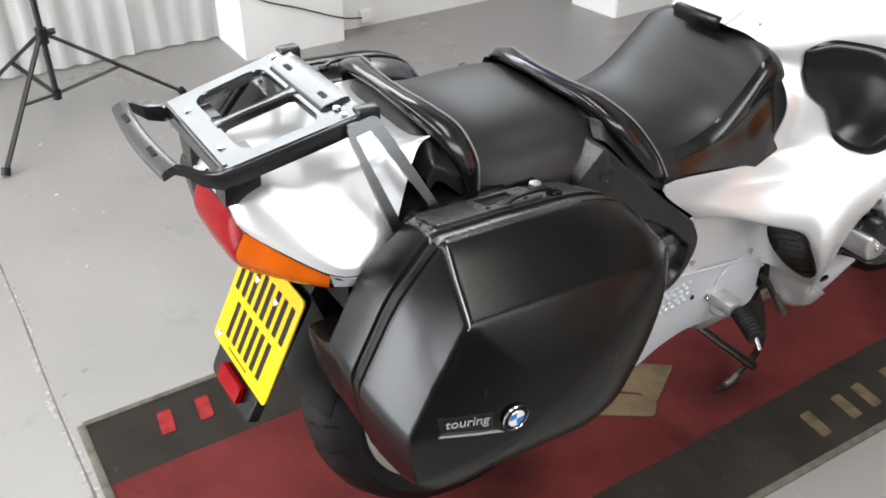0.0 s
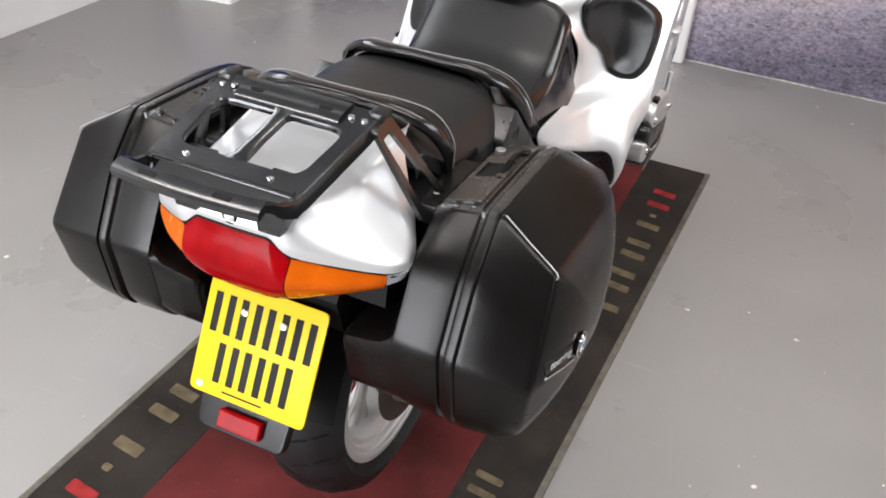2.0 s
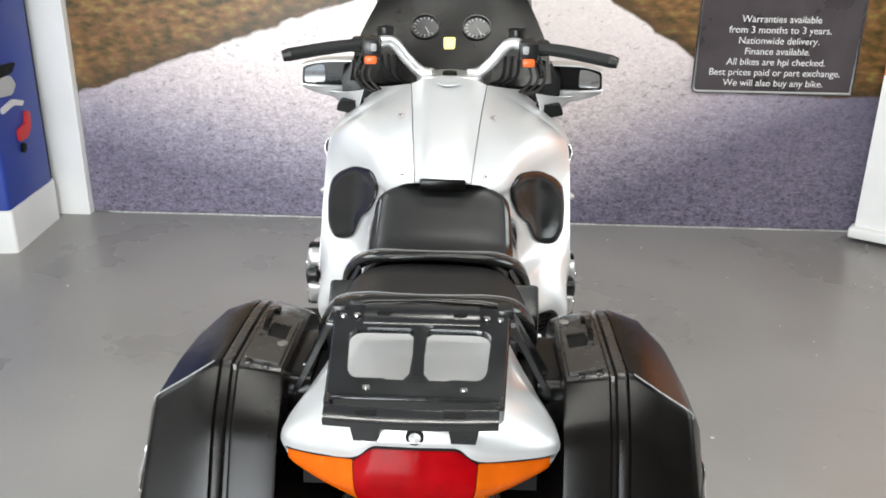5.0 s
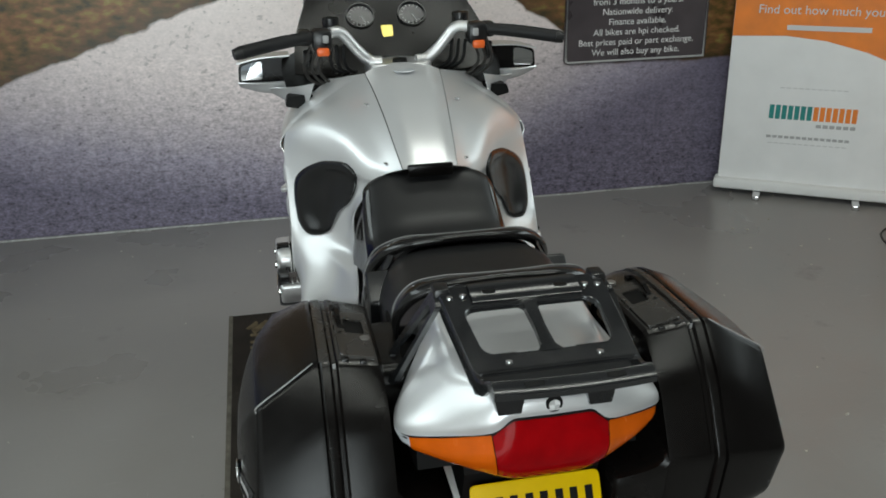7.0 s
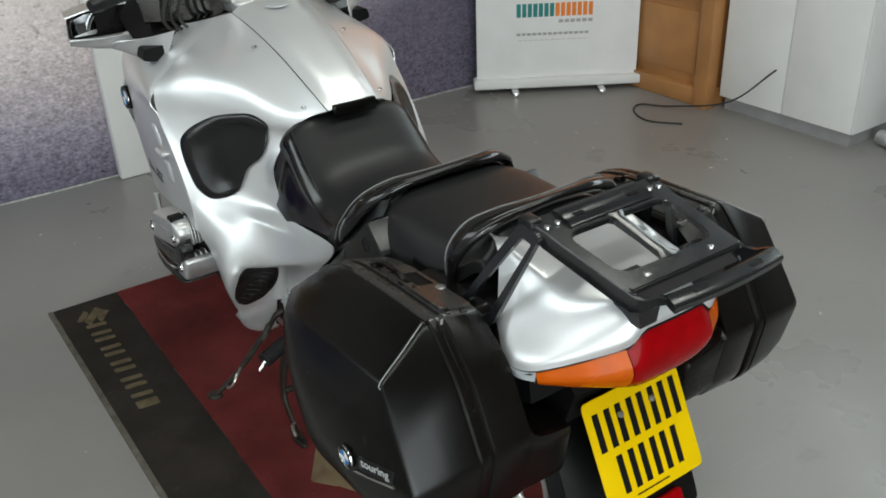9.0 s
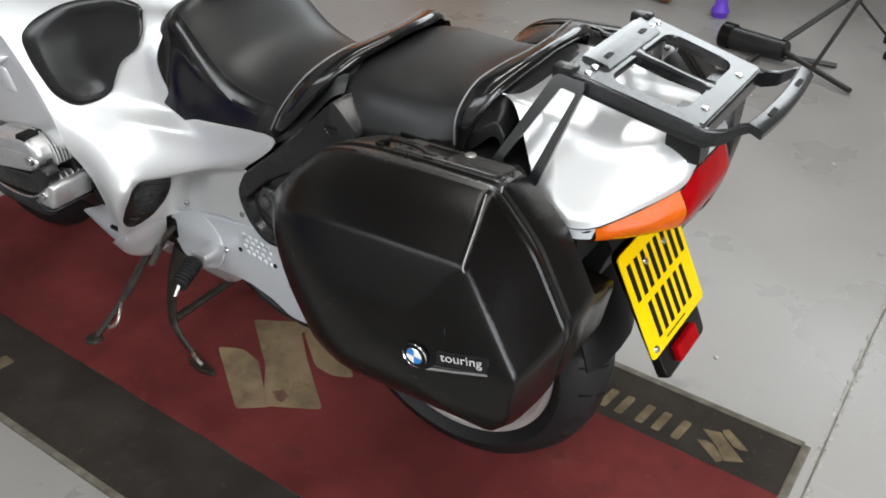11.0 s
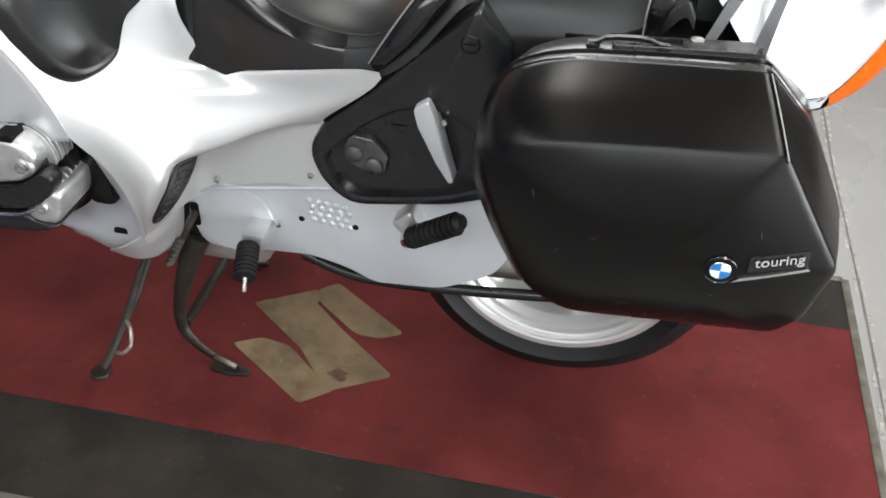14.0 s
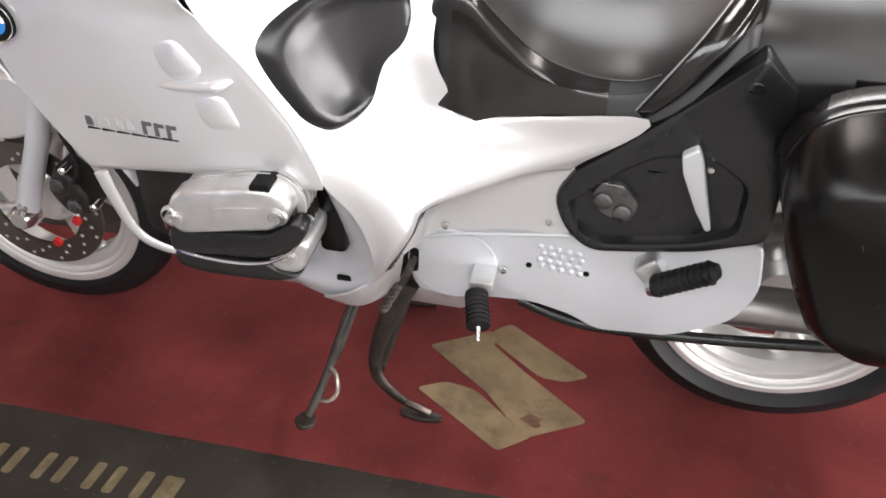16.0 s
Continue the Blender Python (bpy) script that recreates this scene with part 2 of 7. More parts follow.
def glowing(name, colour, strength):
    m = mat(name, colour, 0.4)
    b = m.node_tree.nodes["Principled BSDF"]
    b.inputs["Emission Color"].default_value = (*colour, 1)
    b.inputs["Emission Strength"].default_value = strength
    return m


LIT_YELLOW = glowing("lit_display", (0.9, 0.75, 0.2), 0.8)
SMOKED = mat("smoked_acrylic", (0.25, 0.26, 0.27), 0.05, vary=0.0, rough_vary=0.0)
SMOKED.node_tree.nodes["Principled BSDF"].inputs["Transmission Weight"].default_value = 0.9
SMOKED.node_tree.nodes["Principled BSDF"].inputs["IOR"].default_value = 1.1


def mural_material():
    """A printed picture: a gravel road that narrows upward between dry grass verges."""
    m = bpy.data.materials.new("printed_road_mural")
    m.use_nodes = True
    nt = m.node_tree
    b = nt.nodes["Principled BSDF"]
    b.inputs["Roughness"].default_value = 0.38
    N = lambda kind, **kw: [nt.nodes.new(kind)][0]
    link = nt.links.new
    tc, sep = N("ShaderNodeTexCoord"), N("ShaderNodeSeparateXYZ")
    link(tc.outputs["Object"], sep.inputs[0])

    def calc(op, a, c, d=None):
        n = N("ShaderNodeMath")
        n.operation = op
        for i, v in enumerate((a, c) if d is None else (a, c, d)):
            if isinstance(v, (int, float)):
                n.inputs[i].default_value = v
            else:
                link(v, n.inputs[i])
        return n.outputs[0]

    def noise_of(scale, detail=6, stretch=(1, 1, 1)):
        mp, n = N("ShaderNodeMapping"), N("ShaderNodeTexNoise")
        mp.inputs["Scale"].default_value = stretch
        n.inputs["Scale"].default_value, n.inputs["Detail"].default_value = scale, detail
        link(tc.outputs["Object"], mp.inputs["Vector"])
        link(mp.outputs["Vector"], n.inputs["Vector"])
        return n.outputs["Fac"]

    def ramp(value, *stops):
        n = N("ShaderNodeValToRGB")
        while len(n.color_ramp.elements) < len(stops):
            n.color_ramp.elements.new(0.5)
        for e, (p, c) in zip(n.color_ramp.elements, stops):
            e.position, e.color = p, (*c, 1)
        link(value, n.inputs["Fac"])
        return n.outputs["Color"]

    def mix(f, a, c):
        n = N("ShaderNodeMix")
        n.data_type = "RGBA"
        for v, k in ((f, "Factor"), (a, "A"), (c, "B")):
            sock = [i for i in n.inputs if i.name == k and i.type == ("VALUE" if k == "Factor" else "RGBA")][0]
            if isinstance(v, tuple):
                sock.default_value = (*v, 1)
            elif isinstance(v, float):
                sock.default_value = v
            else:
                link(v, sock)
        return [o for o in n.outputs if o.type == "RGBA"][0]

    y, z = sep.outputs["Y"], sep.outputs["Z"]
    wob = calc("MULTIPLY", calc("SUBTRACT", noise_of(9.0), 0.5), 0.12)
    shade = calc("ADD", calc("ADD", z, wob), calc("ADD", calc("MULTIPLY", calc("ABSOLUTE", calc("ADD", y, 0.1), 0.0), -0.17), calc("MULTIPLY", calc("MAXIMUM", calc("SUBTRACT", -0.7, y), 0.0), -0.3)))
    road = ramp(shade, (0.0, (0.16, 0.143, 0.2)), (0.2, (0.31, 0.28, 0.35)), (0.42, (0.54, 0.48, 0.505)), (0.65, (0.78, 0.69, 0.685)), (1.0, (0.88, 0.79, 0.77)))
    grain = noise_of(60.0, 3, (1, 1, 1.6))
    coarse = noise_of(28.0, 5, (1, 1, 1.8))
    near = calc("SUBTRACT", 1.15, z)
    speck = calc("MULTIPLY", calc("ADD", calc("MULTIPLY", calc("SUBTRACT", grain, 0.5), 0.9), calc("MULTIPLY", calc("SUBTRACT", coarse, 0.5), 0.8)), calc("MAXIMUM", calc("MULTIPLY", near, 2.1), 0.3))
    pebble = calc("MULTIPLY", calc("MINIMUM", calc("MAXIMUM", calc("SUBTRACT", noise_of(34.0, 3, (1, 0.8, 1.2)), 0.62), 0.0), 0.08), -4.0)
    gain = calc("MAXIMUM", calc("ADD", calc("ADD", 1.0, speck), pebble), 0.1)
    vm = N("ShaderNodeVectorMath")
    vm.operation = "SCALE"
    link(road, vm.inputs[0])
    link(gain, vm.inputs["Scale"])
    grass = ramp(noise_of(14.0, 8, (1, 1, 2.0)), (0.25, (0.02, 0.018, 0.008)), (0.42, (0.12, 0.075, 0.02)), (0.55, (0.22, 0.1, 0.04)), (0.68, (0.26, 0.2, 0.05)), (0.85, (0.4, 0.3, 0.14)))
    left = calc("SUBTRACT", z, calc("ADD", calc("MULTIPLY", y, -0.345), 1.338))
    right = calc("SUBTRACT", z, calc("ADD", calc("MULTIPLY", y, 0.62), 1.62))
    right = calc("MINIMUM", right, calc("SUBTRACT", z, 0.72))
    edge = calc("ADD", calc("MAXIMUM", left, right), calc("MULTIPLY", wob, 0.5))
    lawn = calc("MULTIPLY_ADD", edge, 60.0, 0.5)
    c = N("ShaderNodeClamp")
    link(lawn, c.inputs[0])
    dark = calc("MULTIPLY_ADD", edge, 5.0, 0.35)
    d = N("ShaderNodeClamp")
    link(dark, d.inputs[0])
    g2 = mix(d.outputs[0], (0.03, 0.025, 0.015), grass)
    picture = mix(c.outputs[0], vm.outputs[0], g2)
    link(picture, b.inputs["Base Color"])
    return m


MURAL = mural_material()

# ---- mesh tools ----

def part(name, bm, material, parent=None, label="", smooth=40):
    me = bpy.data.meshes.new(name)
    bmesh.ops.recalc_face_normals(bm, faces=bm.faces)
    bm.to_mesh(me)
    bm.free()
    if smooth:
        for p in me.polygons:
            p.use_smooth = True
        me.set_sharp_from_angle(angle=radians(smooth))
    me.materials.append(material)
    ob = new(name, me)
    if parent is not None:
        ob.parent = parent
    if label:
        tagged(ob, label)
    return ob


def thing(name, label, category, group="", kind="", place=(0, 0, 0)):
    ob = new(name)
    ob.location = place
    return tagged(ob, label, category, group, kind)


def box(bm, x0, x1, y0, y1, z0, z1, bevel=0.0, seg=2):
    r = bmesh.ops.create_cube(bm, size=1.0, matrix=Matrix.LocRotScale(((x0 + x1) / 2, (y0 + y1) / 2, (z0 + z1) / 2), None, (x1 - x0, y1 - y0, z1 - z0)))
    if bevel:
        edges = list({e for v in r["verts"] for e in v.link_edges})
        bmesh.ops.bevel(bm, geom=edges, offset=bevel, segments=seg, affect="EDGES", profile=0.5)
    return bm


def boxed(*a, **k):
    return box(bmesh.new(), *a, **k)


def catmull(points, n):
    """A smooth line through points, n steps a span."""
    pts = [Vector(p) for p in points]
    pts = [2 * pts[0] - pts[1]] + pts + [2 * pts[-1] - pts[-2]]
    out = []
    for i in range(1, len(pts) - 2):
        a, b, c, d = pts[i - 1:i + 3]
        for k in range(n):
            t = k / n
            out.append(0.5 * (2 * b + (c - a) * t + (2 * a - 5 * b + 4 * c - d) * t * t + (3 * b - a - 3 * c + d) * t ** 3))
    out.append(pts[-2])
    return out


def skin(rows, closed=False, caps=False, bm=None, mirror=1):
    """Quads between rows of points of one length; closed: each row is a ring."""
    bm = bm or bmesh.new()
    vs = [[bm.verts.new((p[0], p[1] * mirror, p[2])) for p in row] for row in rows]
    n = len(rows[0])
    for a, b in zip(vs, vs[1:]):
        for j in range(n if closed else n - 1):
            k = (j + 1) % n
            bm.faces.new((a[j], a[k], b[k], b[j]))
    if caps:
        bm.faces.new(vs[0])
        bm.faces.new(vs[-1][::-1])
    return bm


def net(rows, nu=5, nv=5, mirror=1, thick=0.0):
    """A smooth sheet through a net of points."""
    fine = [catmull(r, nu) for r in rows]
    cols = [catmull(c, nv) for c in zip(*fine)]
    bm = skin(list(zip(*cols)), mirror=mirror)
    if thick:
        bmesh.ops.recalc_face_normals(bm, faces=bm.faces)
        bmesh.ops.solidify(bm, geom=bm.faces[:], thickness=thick)
    return bm


def tube(points, radius, n=5, seg=12, flat=1.0, up=(0, 0, 1), bm=None, smooth=True, ends=True):
    """A round or flattened bar along a line; radius: one number or one a point; flat: its height over its width."""
    line = catmull(points, n) if smooth and len(points) > 2 else [Vector(p) for p in points]
    rad = radius if isinstance(radius, (list, tuple)) else [radius] * len(points)
    rings = []
    for i, p in enumerate(line):
        f = i / (len(line) - 1) * (len(rad) - 1)
        k = min(int(f), len(rad) - 2) if len(rad) > 1 else 0
        r = rad[k] + (rad[min(k + 1, len(rad) - 1)] - rad[k]) * (f - k)
        d = (line[min(i + 1, len(line) - 1)] - line[max(i - 1, 0)]).normalized()
        side = d.cross(Vector(up))
        side = side.normalized() if side.length > 1e-4 else Vector((1, 0, 0))
        top = side.cross(d).normalized()
        rings.append([p + r * (math.cos(a) * side + flat * math.sin(a) * top) for a in [2 * math.pi * j / seg for j in range(seg)]])
    return skin(rings, closed=True, caps=ends, bm=bm)


def lathe(profile, centre, seg=48, bm=None, axis="y"):
    """A ring or disc turned round an axis through centre; profile: (along, radius)."""
    c = Vector(centre)
    rings = []
    for s, r in profile:
        ring = []
        for j in range(seg):
            a = 2 * math.pi * j / seg
            u, v = r * math.cos(a), r * math.sin(a)
            ring.append(c + {"y": Vector((u, s, v)), "x": Vector((s, u, v)), "z": Vector((u, v, s))}[axis])
        rings.append(ring)
    return skin(rings, closed=True, bm=bm)


def rounded(points, radius, n=4):
    """A polygon with its corners rounded; points of two numbers, with a third for a corner's own radius."""
    out = []
    m = len(points)
    for i, p in enumerate(points):
        r = p[2] if len(p) > 2 else radius
        a, b, c = Vector(points[i - 1][:2]), Vector(p[:2]), Vector(points[(i + 1) % m][:2])
        da, dc = (a - b), (c - b)
        r2 = min(r, 0.45 * da.length, 0.45 * dc.length)
        s, e = b + da.normalized() * r2, b + dc.normalized() * r2
        for k in range(n + 1):
            t = k / n
            out.append((1 - t) ** 2 * s + 2 * t * (1 - t) * b + t * t * e)
    return out


def slab(outline, y0, y1, bevel=0.0, bm=None, plane="xz"):
    """A plate of an outline between two depths, its front edges rounded off."""
    def at(p, y):
        return {"xz": (p[0], y, p[1]), "xy": (p[0], p[1], y), "yz": (y, p[0], p[1])}[plane]
    c = sum((Vector(p[:2]) for p in outline), Vector((0, 0))) / len(outline)
    rows, sign = [[at(p, y0) for p in outline]], 1 if y1 > y0 else -1
    for k in (0.0, 0.4, 0.75, 1.0) if bevel else (0.0,):
        inner = [Vector(p[:2]) + (c - Vector(p[:2])).normalized() * bevel * (1 - math.cos(k * math.pi / 2)) for p in outline]
        rows.append([at(p, y1 - sign * bevel * (1 - math.sin(k * math.pi / 2))) for p in inner])
    return skin(rows, closed=True, caps=True, bm=bm)


def bend(points, radius, n=4):
    """A closed line in space with its corners rounded; points with an optional fourth number for a corner's own radius."""
    out = []
    m = len(points)
    for i, p in enumerate(points):
        r = p[3] if len(p) > 3 else radius
        a, b, c = Vector(points[i - 1][:3]), Vector(p[:3]), Vector(points[(i + 1) % m][:3])
        s, e = b + (a - b).normalized() * min(r, 0.45 * (a - b).length), b + (c - b).normalized() * min(r, 0.45 * (c - b).length)
        out += [(1 - t) ** 2 * s + 2 * t * (1 - t) * b + t * t * e for t in [k / n for k in range(n + 1)]]
    return out


def frame_plate(outer, hole, z0, z1, tilt=0.0, edge=0.003):
    """A flat ring between two outlines of one length, in the xy plane, sloping by tilt along x."""
    rows = []
    for o, z, grow in ((outer, z0, 0), (outer, z1 - edge, 0), (outer, z1, -edge), (hole, z1, edge), (hole, z1 - edge, 0), (hole, z0, 0), (outer, z0, 0)):
        c = sum((Vector(p[:2]) for p in o), Vector((0, 0))) / len(o)
        pts = [Vector(p[:2]) + (Vector(p[:2]) - c).normalized() * grow for p in o]
        rows.append([(p[0], p[1], z + tilt * p[0]) for p in pts])
    return skin(rows, closed=True)


def surface(ob):
    me = ob.data
    return BVHTree.FromPolygons([v.co for v in me.vertices], [list(p.vertices) for p in me.polygons])


def patch(tree, outline, bulge, s=1, lift=0.0015, start=0.5, flip=1, hollow=0.0):
    """A swelling pad on a surface with an upright hollow down its middle: an outline across (y, z), laid on along x."""
    c = sum((Vector(p[:2]) for p in outline), Vector((0, 0))) / len(outline)
    rows = []
    half = max(abs(p[0] - c[0]) for p in outline)
    for r in (1.0, 0.97, 0.93, 0.86, 0.78, 0.7, 0.62, 0.53, 0.44, 0.35, 0.25, 0.15, 0.05):
        row = []
        for p in outline:
            q = c + (Vector(p[:2]) - c) * r
            hit = tree.ray_cast(Vector((start, q[0] * s, q[1])), Vector((1.0 * flip, 0, 0)))[0]
            x = hit.x if hit else 1.25
            row.append((x - flip * (lift + bulge * min(1.0, (1 - r ** 3) * 3) - hollow * (0.3 * max(0.0, 1 - r / 0.9) ** 0.7 + math.exp(-((q[0] - c[0]) / half / 0.5) ** 2) * min(1.0, (1 - r) * 2.2)) - (0.004 if r == 1.0 else 0)), q[0] * s, q[1]))
        rows.append(row)
    bm = skin(rows, closed=True)
    bm.verts.ensure_lookup_table()
    bm.faces.new(bm.verts[-len(outline):])
    return bm


def text(name, words, size, m, material, parent=None, deep=0.0005):
    cu = bpy.data.curves.new(name, "FONT")
    cu.body, cu.size, cu.align_x, cu.align_y, cu.extrude = words, size, "CENTER", "CENTER", deep
    cu.materials.append(material)
    ob = new(name, cu)
    ob.matrix_world = m
    if parent is not None:
        ob.parent = parent
    return ob


# ---- the room ----
def structure(name, bm, material, label, smooth=0):
    return tagged(part(name, bm, material, None, "", smooth), label, "", "", "structure")


X0, X1, Y0, Y1, TOP = -4.0, 3.47, -4.4, 3.05, 4.0
structure("floor", boxed(X0 - 0.2, X1 + 0.2, Y0 - 0.2, Y1 + 0.2, -0.12, 0.0), FLOOR, "worn grey painted concrete floor")
structure("ceiling", boxed(X0 - 0.2, X1 + 0.2, Y0 - 0.2, Y1 + 0.2, TOP, TOP + 0.12), CEILING, "plain grey ceiling")
structure("wall_front", boxed(X1, X1 + 0.2, Y0 - 0.2, Y1 + 0.2, 0.0, TOP), WALL_DARK, "grey wall behind the printed road mural")


def side_wall(name, y0, y1, x0, x1, z0, z1, material, label):
    """A side wall with an opening through it for an assumed long high window."""
    bm = boxed(X0, X1, y0, y1, 0.0, z0)
    box(bm, X0, X1, y0, y1, z1, TOP)
    box(bm, X0, x0, y0, y1, z0, z1)
    box(bm, x1, X1, y0, y1, z0, z1)
    wall = structure(name, bm, material, label)
    return wall


def assumed_window(name, y, x0, x1, z0, z1):
    bm = boxed(x0, x1, y - 0.03, y + 0.03, z0, z0 + 0.05)
    box(bm, x0, x1, y - 0.03, y + 0.03, z1 - 0.05, z1)
    for k in range(5):
        x = x0 + (x1 - x0 - 0.05) * k / 4
        box(bm, x, x + 0.05, y - 0.03, y + 0.03, z0 + 0.05, z1 - 0.05)
    structure(name, bm, WHITE_PAINT, "assumed long high window with white bars, out of view")


side_wall("wall_left", Y1, Y1 + 0.2, *WINDOW_LEFT, WHITE_PAINT, "white painted side wall behind white sheeting")
assumed_window("assumed_window_1", Y1 + 0.1, *WINDOW_LEFT)
side_wall("wall_right", Y0 - 0.2, Y0, *WINDOW_RIGHT, WALL_DARK, "plain wall behind the cabinets")
assumed_window("assumed_window_2", Y0 - 0.1, *WINDOW_RIGHT)
# the back wall and its doorway are out of view, added around the lamp
bm = boxed(X0 - 0.2, X0, Y0, 0.25, 0.0, TOP)
box(bm, X0 - 0.2, X0, 2.75, Y1, 0.0, TOP)
box(bm, X0 - 0.2, X0, 0.25, 2.75, 2.6, TOP)
structure("wall_back", bm, WALL_DARK, "plain wall with an assumed wide doorway, out of view")

# the saw-cut joint in the floor: ragged pale mortar flakes along a dark crack
rnd = random.Random(4)


def joint_x(y):
    return -0.238 + 0.01 * noise.noise((y * 1.7, 5, 0))


bm = bmesh.new()
for k in range(300):
    y = -3.6 + k * 0.0185 + rnd.uniform(-0.006, 0.006)
    keep = noise.noise((y * 2.3, 9, 0))
    for side in (-1, 1):
        if keep * side < -0.22 or rnd.random() < 0.45:
            continue
        w = 0.005 + 0.014 * abs(noise.noise((y * 6.1, side, 0))) + rnd.random() * 0.005
        x = joint_x(y) + side * (0.003 + w * 0.5)
        n = rnd.randint(5, 7)
        spin = rnd.random() * 6
        ring = [(x + math.cos(spin + 6.283 * j / n) * w * rnd.uniform(0.45, 0.8), y + math.sin(spin + 6.283 * j / n) * rnd.uniform(0.007, 0.015)) for j in range(n)]
        lift = rnd.uniform(0.0006, 0.0013)
        low = [bm.verts.new((p[0], p[1], 0.0)) for p in ring]
        high = [bm.verts.new((x + (p[0] - x) * 0.82, y + (p[1] - y) * 0.82, lift)) for p in ring]
        for j in range(n):
            bm.faces.new((low[j], low[(j + 1) % n], high[(j + 1) % n], high[j]))
        bm.faces.new(high)
joint = tagged(part("floor_joint", bm, MORTAR, None, "", 0), "crumbled mortar joint across the concrete floor", "", "", "structure")
rows = []
for k in range(260):
    y = -3.6 + k * 0.0215
    w = 0.0012 + 0.004 * max(0.0, noise.noise((y * 4.3, 2, 0))) + 0.0015 * rnd.random()
    rows.append([(joint_x(y) - w, y, 0.0009), (joint_x(y) + w, y, 0.0009)])
part("crack", skin(rows), CRACK, joint, "dark dirty crack", 0)

# chips and grit on the floor
bm = bmesh.new()
for k in range(150):
    x, y = rnd.uniform(-0.1, 3.3), rnd.uniform(-2.6, 2.3)
    r = rnd.choice((0.002, 0.003, 0.003, 0.004, 0.006))
    if -0.55 < y < 0.66 and x < 2.36:
        continue
    bmesh.ops.create_icosphere(bm, subdivisions=1, radius=r, matrix=Matrix.LocRotScale((x, y, r * 0.3), Euler((0, 0, rnd.random() * 6)), (1 + rnd.random(), 1, 0.5)))
tagged(part("floor_grit", bm, CHIP, None, "", 0), "pale chips and grit scattered on the floor", "grit", "", "stuff")

# the printed mural along the front wall
tagged(part("wall_mural", boxed(3.452, X1 - 0.002, -2.6, 1.985, 0.012, 2.4), MURAL, None, "", 0), "printed mural of a gravel road between dry grass verges", "mural")
tagged(part("trim", tube([(3.452, y, 0.004 + 0.003 * noise.noise((y * 6, 0, 0))) for y in [-2.1 + 0.1 * k for k in range(41)]], [0.0045 + 0.0035 * noise.noise((k * 0.9, 3, 0)) for k in range(41)], 2, 6), SEALANT), "rough white sealant along the mural foot", "", "", "structure")
tagged(part("corner_panel", boxed(3.40, X1 - 0.002, 1.987, 2.17, 0.0, 2.4, 0.004), WHITE_PAINT, None, "", 0), "white upright panel at the mural edge", "", "", "structure")
tagged(part("white_post", boxed(3.385, 3.448, -0.125, 0.03, 0.0, 0.95, 0.012, 3), WHITE_PAINT), "short white square post before the mural", "post")

# the notice on the mural
sign = thing("notice_board", "clear notice panel with white printed lines on the mural", "sign")
SY, SZ = -1.56, 1.13
part("panel", slab(rounded([(SY - 0.4, SZ - 0.4), (SY + 0.4, SZ - 0.4), (SY + 0.4, SZ + 0.4), (SY - 0.4, SZ + 0.4)], 0.03), 3.449, 3.44, plane="yz"), NOTICE, sign, "dark translucent printed panel", 0)
part("edge", tube([(3.438, p[0], p[1]) for p in rounded([(SY - 0.39, SZ - 0.39), (SY + 0.39, SZ - 0.39), (SY + 0.39, SZ + 0.39), (SY - 0.39, SZ + 0.39), (SY - 0.389, SZ - 0.389)], 0.02)], 0.006, 1, 6, smooth=False), GREY_PRINT, sign, "pale rim")
NOTICE_LINES = ["All bikes with the exception", "of trade bikes will under go a", "32 point inspection and service.", "", "Warranties available", "from 3 months to 3 years.", "Nationwide delivery.", "Finance available.", "All bikes are hpi checked.", "Best prices paid or part exchange.", "We will also buy any bike."]
for k, words in enumerate(NOTICE_LINES):
    if words:
        text("lettering", words, 0.047, Matrix.Translation((3.4365, SY, SZ - 0.345 + 0.052 * (10 - k) + (0.03 if k < 3 else 0))) @ pose(0, 0, 0, 90, 0, -90), WHITE_PRINT, sign)


# ---- left side: sheeting, totem, tripod, socket ----
def sheet(x0, x1, y, name_label, lean=0.0):
    rows = []
    n = 22
    for j in range(9):
        z = 0.01 + j * 0.28
        rows.append([(x0 + (x1 - x0) * i / n, y + lean * (1 - z / 2.3) + 0.012 * math.sin(i * 1.3 + x0 * 7) * (1 - 0.5 * z / 2.3) + 0.006 * noise.noise((i * 0.5, z * 2, x0)), z) for i in range(n + 1)])
    bm = skin(rows)
    bmesh.ops.solidify(bm, geom=bm.faces[:], thickness=0.006)
    return tagged(part("wall_sheet", bm, SHEET, None, "", 60), name_label, "sheeting", "white sheets along the side wall")


for k in range(5):
    sheet(-1.35 + k * 0.49, -0.865 + k * 0.49, 2.955 - 0.012 * (k % 2), "creased white sheet hung down the side wall", -0.06)
structure("wall_pier", boxed(1.02, 1.52, 2.56, Y1, 0.0, 2.3), WHITE_PAINT, "white boxed pier along the side wall")
structure("wall_pier_2", boxed(1.521, X1 - 0.08, 2.68, Y1, 0.0, 2.25), WHITE_PAINT, "white boxed wall beyond the pier")
socket = thing("wall_socket", "small white socket with a dark trailing cable", "socket")
part("box", boxed(1.66, 1.72, 2.64, 2.682, 0.03, 0.09, 0.008), WHITE_PAINT, socket)
part("cable", tube([(1.66, 2.64, 0.06), (1.5, 2.545, 0.12), (1.3, 2.545, 0.2), (1.1, 2.545, 0.28), (1.0, 2.54, 0.4)], 0.004, 8, 6), CABLE, socket, "thin dark cable")

